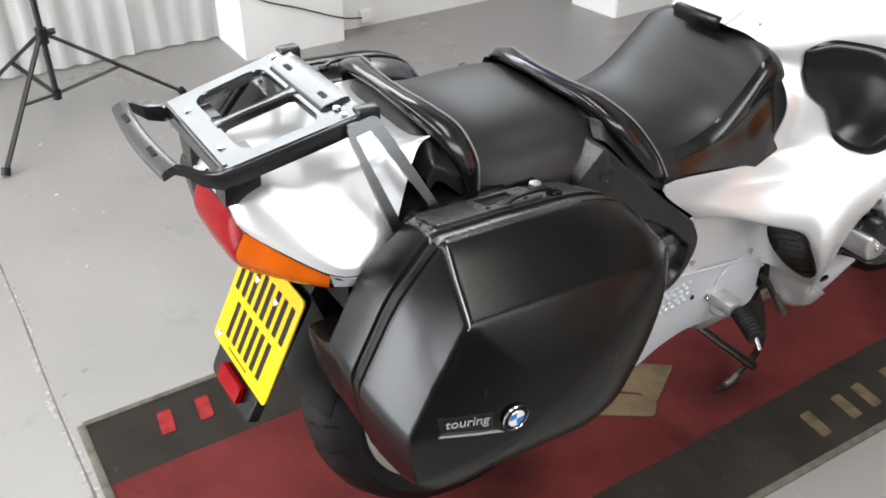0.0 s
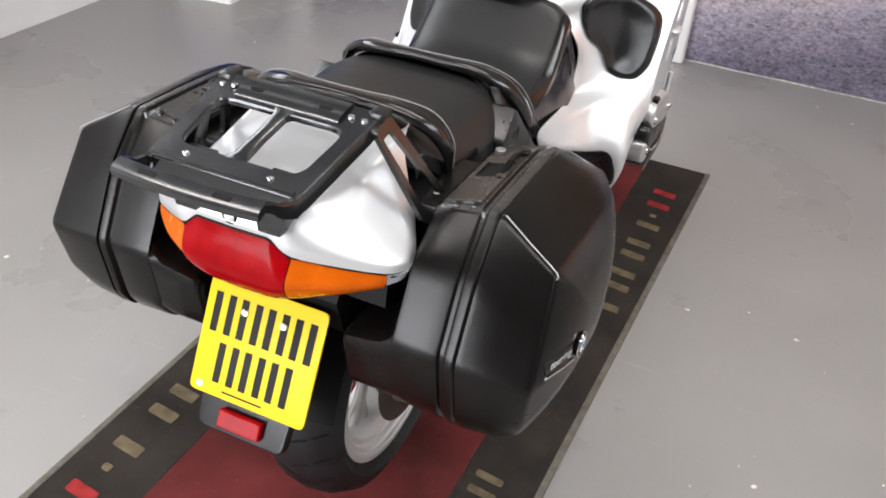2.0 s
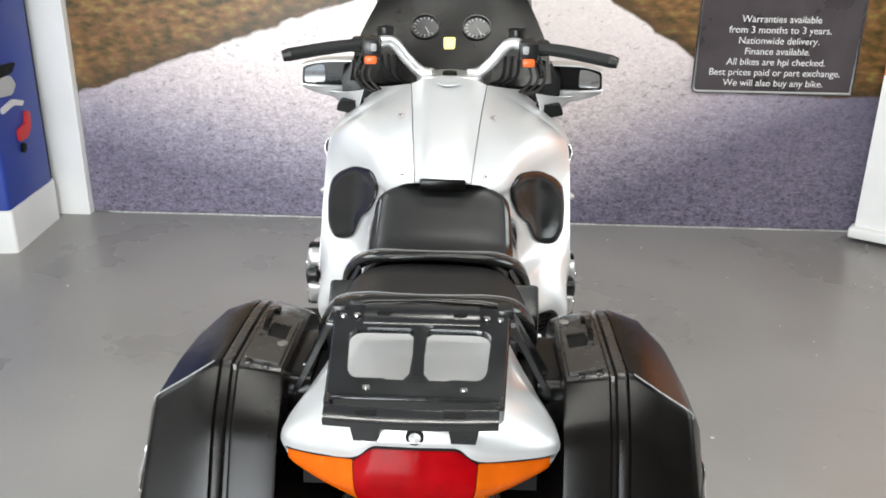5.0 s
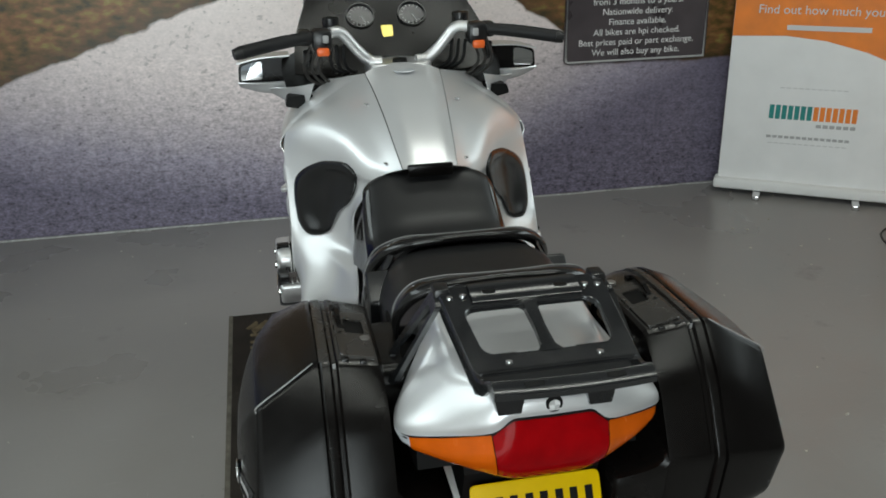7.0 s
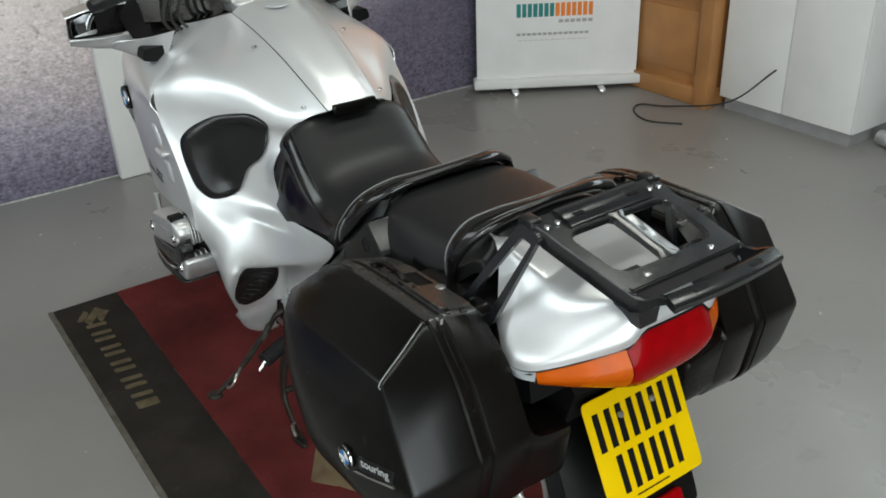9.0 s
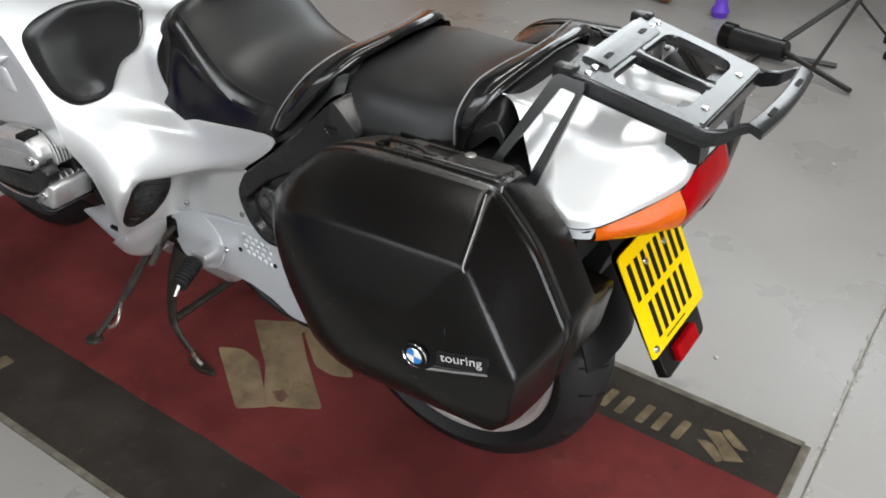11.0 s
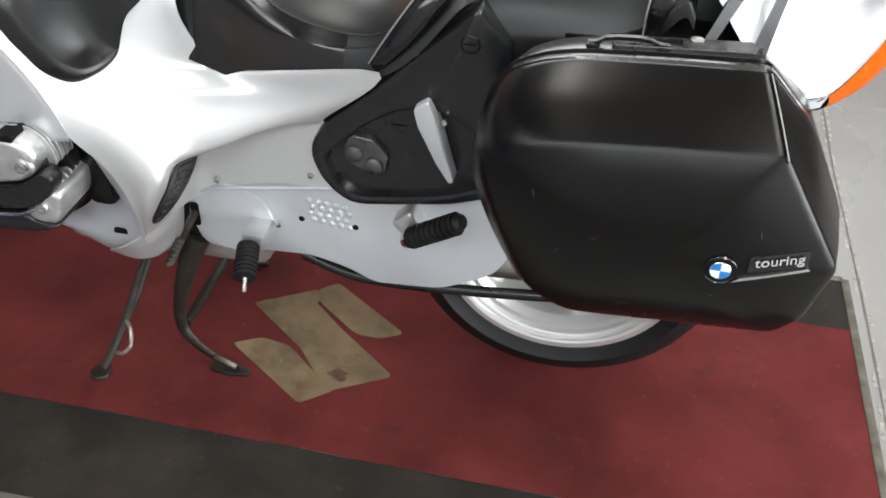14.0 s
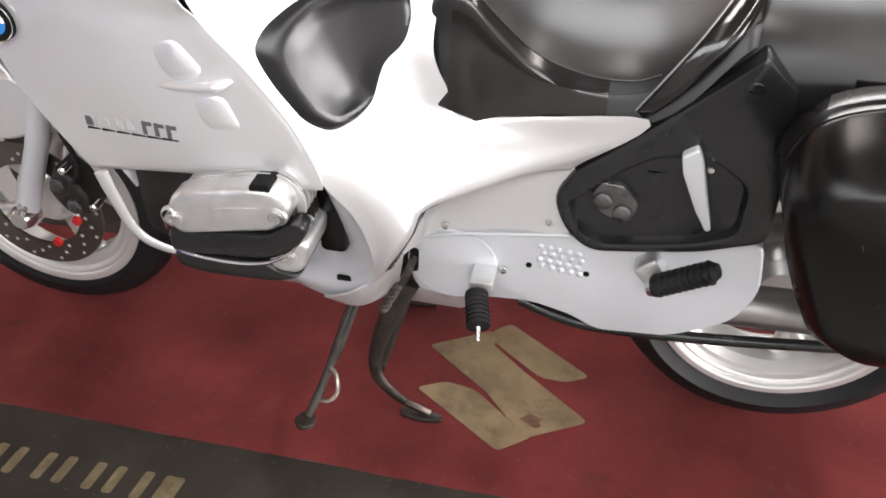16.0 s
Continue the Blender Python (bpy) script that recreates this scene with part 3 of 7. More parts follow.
totem = thing("display_totem", "blue and white printed cardboard display totem", "display stand")
cx, cy = 3.02, 2.36
tri_pts = rounded([(cx - 0.22, cy + 0.06, 0.03), (cx - 0.18, cy - 0.25, 0.02), (cx + 0.34, cy - 0.23, 0.03), (cx + 0.2, cy + 0.2, 0.1)], 0.03)
part("base", slab(tri_pts, 0.0, 0.215, plane="xy"), WHITE_PAINT, totem, "white folded base")
shell = [(cx + (p[0] - cx) * 0.96, cy + (p[1] - cy) * 0.96) for p in tri_pts]
part("body", slab(shell, 0.2, 1.9, plane="xy"), BLUE_PRINT, totem, "deep blue printed body")
part("emblem", lathe([(0, 0.0), (-0.003, 0.0), (-0.003, 0.022), (0, 0.022)], (cx - 0.205, cy - 0.1, 0.12), 20, axis="x"), GREY_PRINT, totem)
face_y = cy - 0.232
for shape, m, label in (
        ([(0.02, 0.5), (0.1, 0.5), (0.15, 0.54), (0.16, 0.62), (0.12, 0.63), (0.11, 0.57), (0.02, 0.56)], RED_PRINT, "red printed picture"),
        ([(0.03, 0.44), (0.07, 0.44), (0.08, 0.48), (0.04, 0.49)], INK, "dark printed picture"),
        ([(-0.1, 0.74), (0.02, 0.73), (0.07, 0.77), (0.03, 0.82), (-0.08, 0.83), (-0.12, 0.79)], GREY_PRINT, "pale printed picture"),
        ([(-0.12, 0.82), (0.05, 0.83), (0.1, 0.87), (-0.06, 0.88)], INK, "dark printed picture"),
        ([(-0.1, 0.66), (0.02, 0.68), (0.1, 0.66), (0.12, 0.68), (0.02, 0.71), (-0.1, 0.69)], PALE_PRINT, "pale printed stroke")):
    part("print_mark", slab([(cx + p[0], p[1]) for p in rounded(shape, 0.02)], face_y + 0.01, face_y - 0.012), m, totem, label, 0)


def tripod(place, height, spread, turn, label, hub=0.45, low=0.1):
    x, y = place
    root = thing("light_tripod", label, "tripod", "", "", (x, y, 0))
    part("pole", tube([(0, 0, low), (0, 0, height)], 0.012, 1, 10), DARK_METAL, root)
    part("collar", tube([(0, 0, hub - 0.03), (0, 0, hub + 0.03)], 0.022, 1, 12), PLASTIC_SMOOTH, root)
    part("clamp_knob", tube([(0.02, 0, hub + 0.01), (0.05, 0, hub + 0.01)], 0.012, 1, 10), PLASTIC_SMOOTH, root)
    part("collar", tube([(0, 0, low - 0.02), (0, 0, low + 0.02)], 0.018, 1, 12), PLASTIC_SMOOTH, root)
    for k in range(3):
        a = turn + 2 * math.pi * k / 3
        d = Vector((math.cos(a), math.sin(a), 0))
        leg = part("leg", tube([d * 0.02 + Vector((0, 0, hub)), d * spread + Vector((0, 0, 0.012))], 0.011, 1, 8, 0.7), DARK_METAL, root)
        part("rubber_foot", tube([d * spread * 0.97 + Vector((0, 0, 0.03)), d * spread + Vector((0, 0, 0.006))], 0.016, 1, 10), RUBBER, leg)
        part("brace", tube([Vector((0, 0, low)), d * spread * 0.52 + Vector((0, 0, hub * 0.5))], 0.012, 1, 8, 0.45), DARK_METAL, root)
    return root


tripod((0.168, 2.4), 1.9, 0.49, 4.09, "black folding light tripod on the concrete floor", 0.34)

# ---- right side: banner, cabinets, bike parts ----
banner = thing("roll_up_banner", "white and orange roll-up banner leaning on its case", "banner", "", "", (3.07, -2.44, 0))
ban = Matrix.Rotation(radians(-32.5), 4, "Z")


def on_banner(bm):
    bm.transform(ban)
    return bm


BW = 0.485
part("case", on_banner(boxed(-0.05, 0.05, -BW, BW, 0.03, 0.085, 0.012, 3)), WHITE_PAINT, banner, "white metal base case")
for fy in (-0.25, 0.25):
    part("foot", on_banner(boxed(-0.13, 0.08, fy - 0.02, fy + 0.02, 0.0, 0.03, 0.006)), STEEL, banner)
part("sheet", on_banner(boxed(-0.002, 0.002, -BW + 0.02, BW - 0.02, 0.085, 2.0)), WHITE_PRINT, banner, "printed banner sheet", 0)
part("support_pole", on_banner(tube([(0.03, 0, 0.08), (0.03, 0, 2.0)], 0.008, 1, 8)), STEEL, banner)
part("orange_field", on_banner(slab([(p[0], p[1]) for p in [(BW - 0.021, 0.86), (0.2, 0.87), (0.0, 0.85), (-0.2, 0.8), (-0.35, 0.74), (-BW + 0.021, 0.68), (-BW + 0.021, 1.98), (BW - 0.021, 1.98)]], -0.0025, -0.0045, plane="yz")), ORANGE_PRINT, banner, "orange printed upper field", 0)
for k in range(22):
    a, b = rnd.uniform(-0.25, 0.2), rnd.uniform(1.12, 1.7)
    part("tag_print", on_banner(slab([(p[0] + a, p[1] + b) for p in rounded([(-0.045, -0.018), (0.03, -0.022), (0.05, 0.0), (0.03, 0.022), (-0.045, 0.018)], 0.006)], -0.0046, -0.0056, plane="yz")), WHITE_PRINT, banner, "", 0)
for yy, zz, w, h, m in ((0.13, 0.47, 0.22, 0.075, TEAL_PRINT), (-0.09, 0.47, 0.22, 0.075, ORANGE_PRINT), (-0.1, 0.405, 0.2, 0.018, GREY_PRINT), (0.03, 0.335, 0.42, 0.014, GREY_PRINT), (0.03, 0.3, 0.4, 0.006, PALE_PRINT), (0.03, 0.6, 0.34, 0.006, PALE_PRINT)):
    n = max(3, int(w / 0.03))
    for k in range(n):
        u = yy - w / 2 + w * (k + 0.5) / n
        part("print_bar", on_banner(boxed(-0.0035, -0.0026, u - w / n * 0.38, u + w / n * 0.38, zz - h / 2, zz + h / 2)), m, banner, "", 0)
text("lettering", "Find out how much you", 0.062, Matrix.Translation((3.07, -2.44, 0)) @ ban @ Matrix.Translation((-0.006, 0.05, 1.0)) @ pose(0, 0, 0, 90, 0, -90), PALE_PRINT).matrix_world
bpy.context.view_layer.update()
text_ob = [o for o in scene.objects if o.type == "FONT"][-1]
text_ob.parent, text_ob.matrix_parent_inverse = banner, Matrix.Translation((3.07, -2.44, 0)).inverted()
part("print_bar", on_banner(boxed(-0.0062, -0.0047, -0.2, 0.2, 0.9, 0.925)), PALE_PRINT, banner, "", 0)

wood = thing("pine_cabinet", "varnished pine cabinet standing against the wall", "cabinet")
part("body", boxed(2.3, 2.95, -3.35, -2.86, 0.06, 1.9, 0.006), WOOD, wood)
part("plinth", boxed(2.28, 2.97, -3.36, -2.82, 0.0, 0.1, 0.008), WOOD, wood)
part("post", boxed(2.27, 2.36, -2.88, -2.8, 0.0, 1.9, 0.006), WOOD, wood)
part("panel", boxed(2.4, 2.9, -2.862, -2.848, 0.16, 0.5, 0.005), WOOD, wood, "raised drawer front")
part("panel", boxed(2.4, 2.9, -2.862, -2.848, 0.54, 1.2, 0.005), WOOD, wood, "raised drawer front")
cab = thing("white_cabinet", "white two-door cabinet on a grey plinth", "cabinet")
part("body", boxed(1.46, 2.25, -3.4, -2.9, 0.07, 1.6, 0.004), WHITE_PAINT, cab)
part("plinth", boxed(1.48, 2.23, -3.38, -2.915, 0.0, 0.07), GREY_PAINT, cab, "grey recessed plinth", 0)
for x0, x1 in ((1.463, 1.853), (1.857, 2.247)):
    part("door", boxed(x0, x1, -2.9, -2.882, 0.075, 1.59, 0.003), WHITE_PAINT, cab)
tagged(part("floor_cable", tube([(2.2, -2.55, 0.005), (2.35, -2.45, 0.005), (2.5, -2.5, 0.005), (2.55, -2.6, 0.01), (2.4, -2.68, 0.02), (2.1, -2.78, 0.1), (1.9, -2.86, 0.3)], 0.005, 8, 6), CABLE), "thin black cable lying on the floor", "cable")

silencer = thing("loose_silencer", "old metal silencer can lying on the floor", "silencer")
part("can", tube([(1.41, -3.06, 0.04), (1.28, -3.02, 0.04)], 0.036, 1, 18), ALU, silencer)
part("end_cap", tube([(1.285, -3.021, 0.04), (1.245, -3.008, 0.04)], [0.038, 0.026], 1, 18), RUST, silencer, "rusty end cap")
tagged(part("purple_plug", lathe([(0.0, 0.0), (0.0, 0.035), (0.03, 0.045), (0.06, 0.03), (0.08, 0.03), (0.08, 0.0)], (0.98, -3.0, 0.0), 18, axis="z"), PURPLE), "small purple plastic plug on the floor", "plug")

old = thing("old_motorcycle", "dark old motorcycle parked beyond the cabinet", "motorcycle", "", "", (0, 0, 0))


def plain_wheel(c, r, w, root, turn=0.0):
    t = part("wheel", lathe([(-w * 0.4, r * 0.7), (-w * 0.5, r * 0.85), (-w * 0.3, r * 0.98), (0, r), (w * 0.3, r * 0.98), (w * 0.5, r * 0.85), (w * 0.4, r * 0.7)], c, 40, axis="y"), RUBBER, root, "worn black tyre")
    part("rim", lathe([(-0.03, r * 0.72), (-0.03, r * 0.66), (0.03, r * 0.66), (0.03, r * 0.72)], c, 40), STEEL, t)
    for k in range(16):
        a = 2 * math.pi * k / 16
        part("spoke", tube([Vector(c), Vector(c) + Vector((r * 0.68 * math.cos(a), 0.02 * (-1) ** k, r * 0.68 * math.sin(a)))], 0.003, 1, 5), STEEL, t)


plain_wheel((1.2, -3.62, 0.31), 0.31, 0.12, old)
plain_wheel((-0.2, -3.5, 0.31), 0.31, 0.11, old)
part("engine", boxed(0.35, 0.75, -3.68, -3.42, 0.2, 0.55, 0.05, 3), DARK_METAL, old)
for k in range(7):
    part("fin", boxed(0.4, 0.66, -3.66, -3.4, 0.56 + 0.03 * k, 0.572 + 0.03 * k, 0.004), ALU, old)
part("exhaust", tube([(0.45, -3.38, 0.5), (0.62, -3.36, 0.3), (0.8, -3.4, 0.24), (1.3, -3.42, 0.3)], [0.022, 0.022, 0.03, 0.045], 6, 12), STEEL, old)
part("tank", boxed(0.2, 0.75, -3.66, -3.4, 0.82, 1.02, 0.08, 4), DARK_METAL, old)
part("seat", boxed(0.72, 1.35, -3.64, -3.42, 0.78, 0.88, 0.04, 3), VINYL, old)
part("swing_arm", tube([(0.65, -3.5, 0.36), (1.2, -3.53, 0.31)], 0.022, 1, 10), STEEL, old)
part("fork", tube([(-0.2, -3.5, 0.31), (0.1, -3.5, 1.0)], 0.025, 1, 10), STEEL, old)
part("rear_lamp", boxed(1.36, 1.42, -3.6, -3.5, 0.76, 0.83, 0.015), RED_LENS, old)
for k in range(5):
    part("cover_fin", boxed(0.78 + 0.05 * k, 0.8 + 0.05 * k, -3.44, -3.36, 0.24, 0.44 - 0.02 * k, 0.006), ALU, old)
part("crank_cover", lathe([(-3.4, 0.0), (-3.37, 0.06), (-3.38, 0.1), (-3.46, 0.11)], (0.62, 0, 0.36), 28), ALU, old, "dull round crank cover")
part("crank_cover", lathe([(-3.4, 0.0), (-3.375, 0.04), (-3.385, 0.075), (-3.46, 0.08)], (0.88, 0, 0.34), 28), ALU, old, "dull round crank cover")
part("shock", tube([(1.12, -3.47, 0.4), (1.0, -3.45, 0.76)], 0.022, 1, 12), STEEL, old)
part("frame_tube", tube([(0.75, -3.45, 0.25), (1.0, -3.45, 0.5), (1.25, -3.45, 0.76)], 0.014, 4, 8), DARK_METAL, old)
old.matrix_world = Matrix.Translation((1.25, -3.5, 0)) @ Matrix.Rotation(radians(25), 4, "Z") @ Matrix.Translation((-1.2, 3.62, 0))

light = thing("folded_light_stand", "black folded light stand lying across the floor", "light stand", "", "", (-0.06, 0.01, 0))
part("head", tube([(0.86, -2.66, 0.05), (0.6, -2.6, 0.06)], [0.05, 0.045], 2, 14), PLASTIC_SMOOTH, light)
part("head_ring", tube([(0.9, -2.67, 0.05), (0.85, -2.66, 0.05)], 0.058, 1, 16), PLASTIC, light)
for p, q in (((0.6, -2.6, 0.06), (0.28, -2.45, 0.02)), ((0.7, -2.62, 0.03), (0.74, -2.35, 0.012)), ((0.62, -2.62, 0.1), (0.35, -2.95, 0.35)), ((0.6, -2.6, 0.04), (0.4, -2.7, 0.01))):
    part("leg", tube([p, q], 0.012, 1, 8), DARK_METAL, light)
tripod((0.16, -2.62), 1.8, 0.3, 0.6, "black light tripod standing by the parts", 0.7, 0.2)

# ---- the carpet mat ----
MX0, MX1, MY0, MY1 = -0.2, 2.325, -0.412, 0.604
RED0, RED1 = -0.228, 0.377
carpet = thing("carpet_mat", "worn red carpet mat with dark borders and tan emblems", "mat")


def edge_shift(x, y):
    """The mat lies a little skewed: its long edges run out towards the front."""
    k = min(1.0, max(0.0, (x - 0.6) / 1.7))
    return -0.046 * k if y < MY0 + 0.01 else 0.013 * k if y > MY1 - 0.01 else 0.0


def mat_sheet(name, y0, y1, material, label):
    nx, rows = 60, []
    for j in range(5):
        y = y0 + (y1 - y0) * j / 4
        rows.append([(MX0 + (MX1 - MX0) * i / nx, y + edge_shift(MX0 + (MX1 - MX0) * i / nx, y) + (0.0035 * noise.noise((i * 0.35, y0 * 10, 1)) if j in (0, 4) else 0), 0.005 + 0.0012 * noise.noise((i * 0.4, y * 9, 3))) for i in range(nx + 1)])
    bm = skin(rows)
    bmesh.ops.recalc_face_normals(bm, faces=bm.faces)
    return part(name, bm, material, carpet, label)


mat_sheet("field", RED0, RED1, CARPET_RED, "worn red pile")
mat_sheet("border", RED1, MY1, CARPET_DARK, "dark brown pile")
mat_sheet("border", MY0, RED0, CARPET_DARK, "dark brown pile")
for y in (MY1, MY0):
    line = [MX0 + (MX1 - MX0) * k / 20 for k in range(21)]
    part("binding", skin([[(x, y + edge_shift(x, y) + d, z) for d, z in ((-0.009, 0.0), (-0.008, 0.0066), (0.0, 0.0078), (0.008, 0.0066), (0.009, 0.0))] for x in line], True, True), BINDING, carpet, "frayed grey edge binding")
part("binding", boxed(MX0 - 0.016, MX0 + 0.004, MY0, MY1, 0.0, 0.0075, 0.003), BINDING, carpet, "frayed grey edge binding")


def on_mat(shape, x, y, sx, sy, material, name="emblem", z=0.0066, turn=0.0):
    """A flat woven mark on the mat; shape: (along, up) from 0 to 1."""
    c, s = math.cos(turn), math.sin(turn)
    pts = [(x + c * u * sx - s * v * sy, y + s * u * sx + c * v * sy) for u, v in shape]
    return part(name, slab(pts, z - 0.002, z, plane="xy"), material, carpet, "", 0)


# the large emblem under the engine: three tan pieces parted by two slits
HOOK_TOP = [(1.046, -0.078), (1.004, -0.116), (0.805, 0.017), (0.857, 0.044), (0.914, 0.042), (1.026, -0.04)]
HOOK_LOW = [(1.176, 0.132), (1.115, 0.101), (1.049, 0.111), (0.941, 0.196), (0.935, 0.23), (0.971, 0.268)]
BAND = [(1.18, -0.004), (1.046, -0.048), (0.955, 0.03), (0.797, 0.149), (0.925, 0.222), (1.02, 0.115)]
MID = Vector((0.985, 0.073))
for shape in (HOOK_TOP, HOOK_LOW, BAND):
    on_mat(rounded(shape, 0.015), 0, 0, 1, 1, CARPET_TAN)

for shape in ([(1.168, -0.008), (1.046, -0.08), (1.028, -0.05), (1.034, -0.03), (1.06, -0.02)], [(0.948, 0.192), (0.972, 0.266), (0.912, 0.218), (0.918, 0.19)]):
    on_mat(rounded(shape, 0.006), 0, 0, 1, 1, CARPET_TAN, "emblem", 0.0069)
for x, y, r, m in ((0.912, 0.172, 0.021, CARPET_STAIN),):
    blot = [(r * (1 + 0.28 * math.sin(3 * a + 9 * x) + 0.18 * math.sin(5 * a + 40 * y)) * math.cos(a), 0.8 * r * (1 + 0.25 * math.sin(2 * a + 17 * x)) * math.sin(a)) for a in [2 * math.pi * k / 18 for k in range(18)]]
    on_mat(blot, x, y, 1, 1, m, "stain", 0.0071)


def marks(widths, x, y, high, gap, turn, materials):
    """A row of plain upright bars woven into the border."""
    u = 0
    for k, w in enumerate(widths):
        tall = high if w > 0.03 else high * 0.3
        thin = 0.021 if w < 0.1 else 0.034
        for a in ((u, u + w - thin) if w > 0.04 else (u + (w - thin) / 2,)):
            shape = rounded([(a, (high - tall) / 2), (a + thin, (high - tall) / 2), (a + thin + tall * 0.12, (high + tall) / 2), (a + tall * 0.12, (high + tall) / 2)], 0.006, 2)
            on_mat(shape, x, y, 1, 1, materials[min(k, len(materials) - 1)], "woven_bar", 0.0066, turn)
        u += w + gap


TAN, TAN_RED = CARPET_FADED, CARPET_MARK
WORD = (0.07, 0.075, 0.075, 0.075, 0.07, 0.035)
TITLE = (0.15, 0.15, 0.16, 0.028, 0.13)
marks([w * 1.15 for w in WORD], 2.15, 0.54, 0.066, 0.024, math.pi, [TAN])
marks(WORD, 0.04, -0.325, 0.07, 0.022, 0, [TAN])
marks(TITLE, 1.3, -0.385, 0.08, 0.045, 0, [TAN, TAN, TAN, TAN, TAN_RED])
marks(TITLE, 0.76, 0.545, 0.08, 0.045, math.pi, [TAN, TAN, TAN, TAN, TAN_RED])
for x, y, turn in ((2.205, 0.5, math.pi), (-0.045, -0.3, 0)):
    for shape in (HOOK_TOP, HOOK_LOW, BAND):
        on_mat([((p[0] - MID.x) * 0.3, (p[1] - MID.y) * 0.3) for p in shape], x, y, 1, 1, TAN, turn=turn)

# ---- the motorcycle ----
bike = thing("motorcycle", "silver touring motorcycle with black panniers on its stand", "motorcycle")
RX, RZ, FX, FZ = 0.47, 0.345, 2.055, 0.315


def wheel(x, z, r, w, rim_r, name, sx=1.0):
    root = part(name, lathe([(-w * 0.36, rim_r), (-w * 0.42, rim_r + 0.02), (-w * 0.5, r - 0.06), (-w * 0.43, r - 0.028), (-w * 0.22, r - 0.006), (0, r), (w * 0.22, r - 0.006), (w * 0.43, r - 0.028), (w * 0.5, r - 0.06), (w * 0.42, rim_r + 0.02), (w * 0.36, rim_r)], (x, 0, z), 72), RUBBER, bike, "black road tyre with cut tread")
    side = [(0.36, 0.012), (0.415, 0.01), (0.42, -0.002), (0.405, -0.007), (0.37, -0.009), (0.375, -0.016), (0.36, -0.02), (0.31, -0.024), (0.3, -0.034), (0.2, -0.045)]
    part("rim", lathe([(-w * a, rim_r + b) for a, b in side] + [(w * a, rim_r + b) for a, b in side[::-1]], (x, 0, z), 72), RIM, root, "silver painted cast rim", 25)
    part("hub", lathe([(-0.05, 0.0), (-0.05, 0.05), (-0.03, 0.07), (0.03, 0.07), (0.05, 0.05), (0.05, 0.0)], (x, 0, z), 32), RIM, root)
    c = Vector((x, 0, z))
    for k in range(5):
        a = 2 * math.pi * k / 5 + 0.62
        for off in (-0.16, 0.16):
            d, e = Vector((math.cos(a), 0, math.sin(a))), Vector((math.cos(a + off), 0, math.sin(a + off)))
            part("spoke", tube([c + d * 0.05, c + d * 0.1 + e * 0.03, c + e * (rim_r - 0.035)], [0.022, 0.016, 0.02], 4, 10, 0.7, (0, 1, 0)), RIM, root)
    for k in range(56):
        a = 2 * math.pi * k / 56
        q = Matrix.Translation((x, 0, z)) @ Matrix.Rotation(-a, 4, "Y")
        s = 1 if k % 2 else -1
        bm = skin([[(0.0, s * 0.004, r + 0.0008), (0.005, s * 0.004, r + 0.0008)], [(0.012, s * w * 0.2, r - 0.0055), (0.018, s * w * 0.2, r - 0.0055)], [(0.03, s * w * 0.42, r - 0.026), (0.035, s * w * 0.42, r - 0.026)]])
        bm.transform(q)
        part("tread_cut", bm, INK, root, "", 0)
    return root


rear_wheel = wheel(RX, RZ, 0.326, 0.18, 0.231, "rear_wheel")
front_wheel = wheel(FX, FZ, 0.303, 0.12, 0.222, "front_wheel")


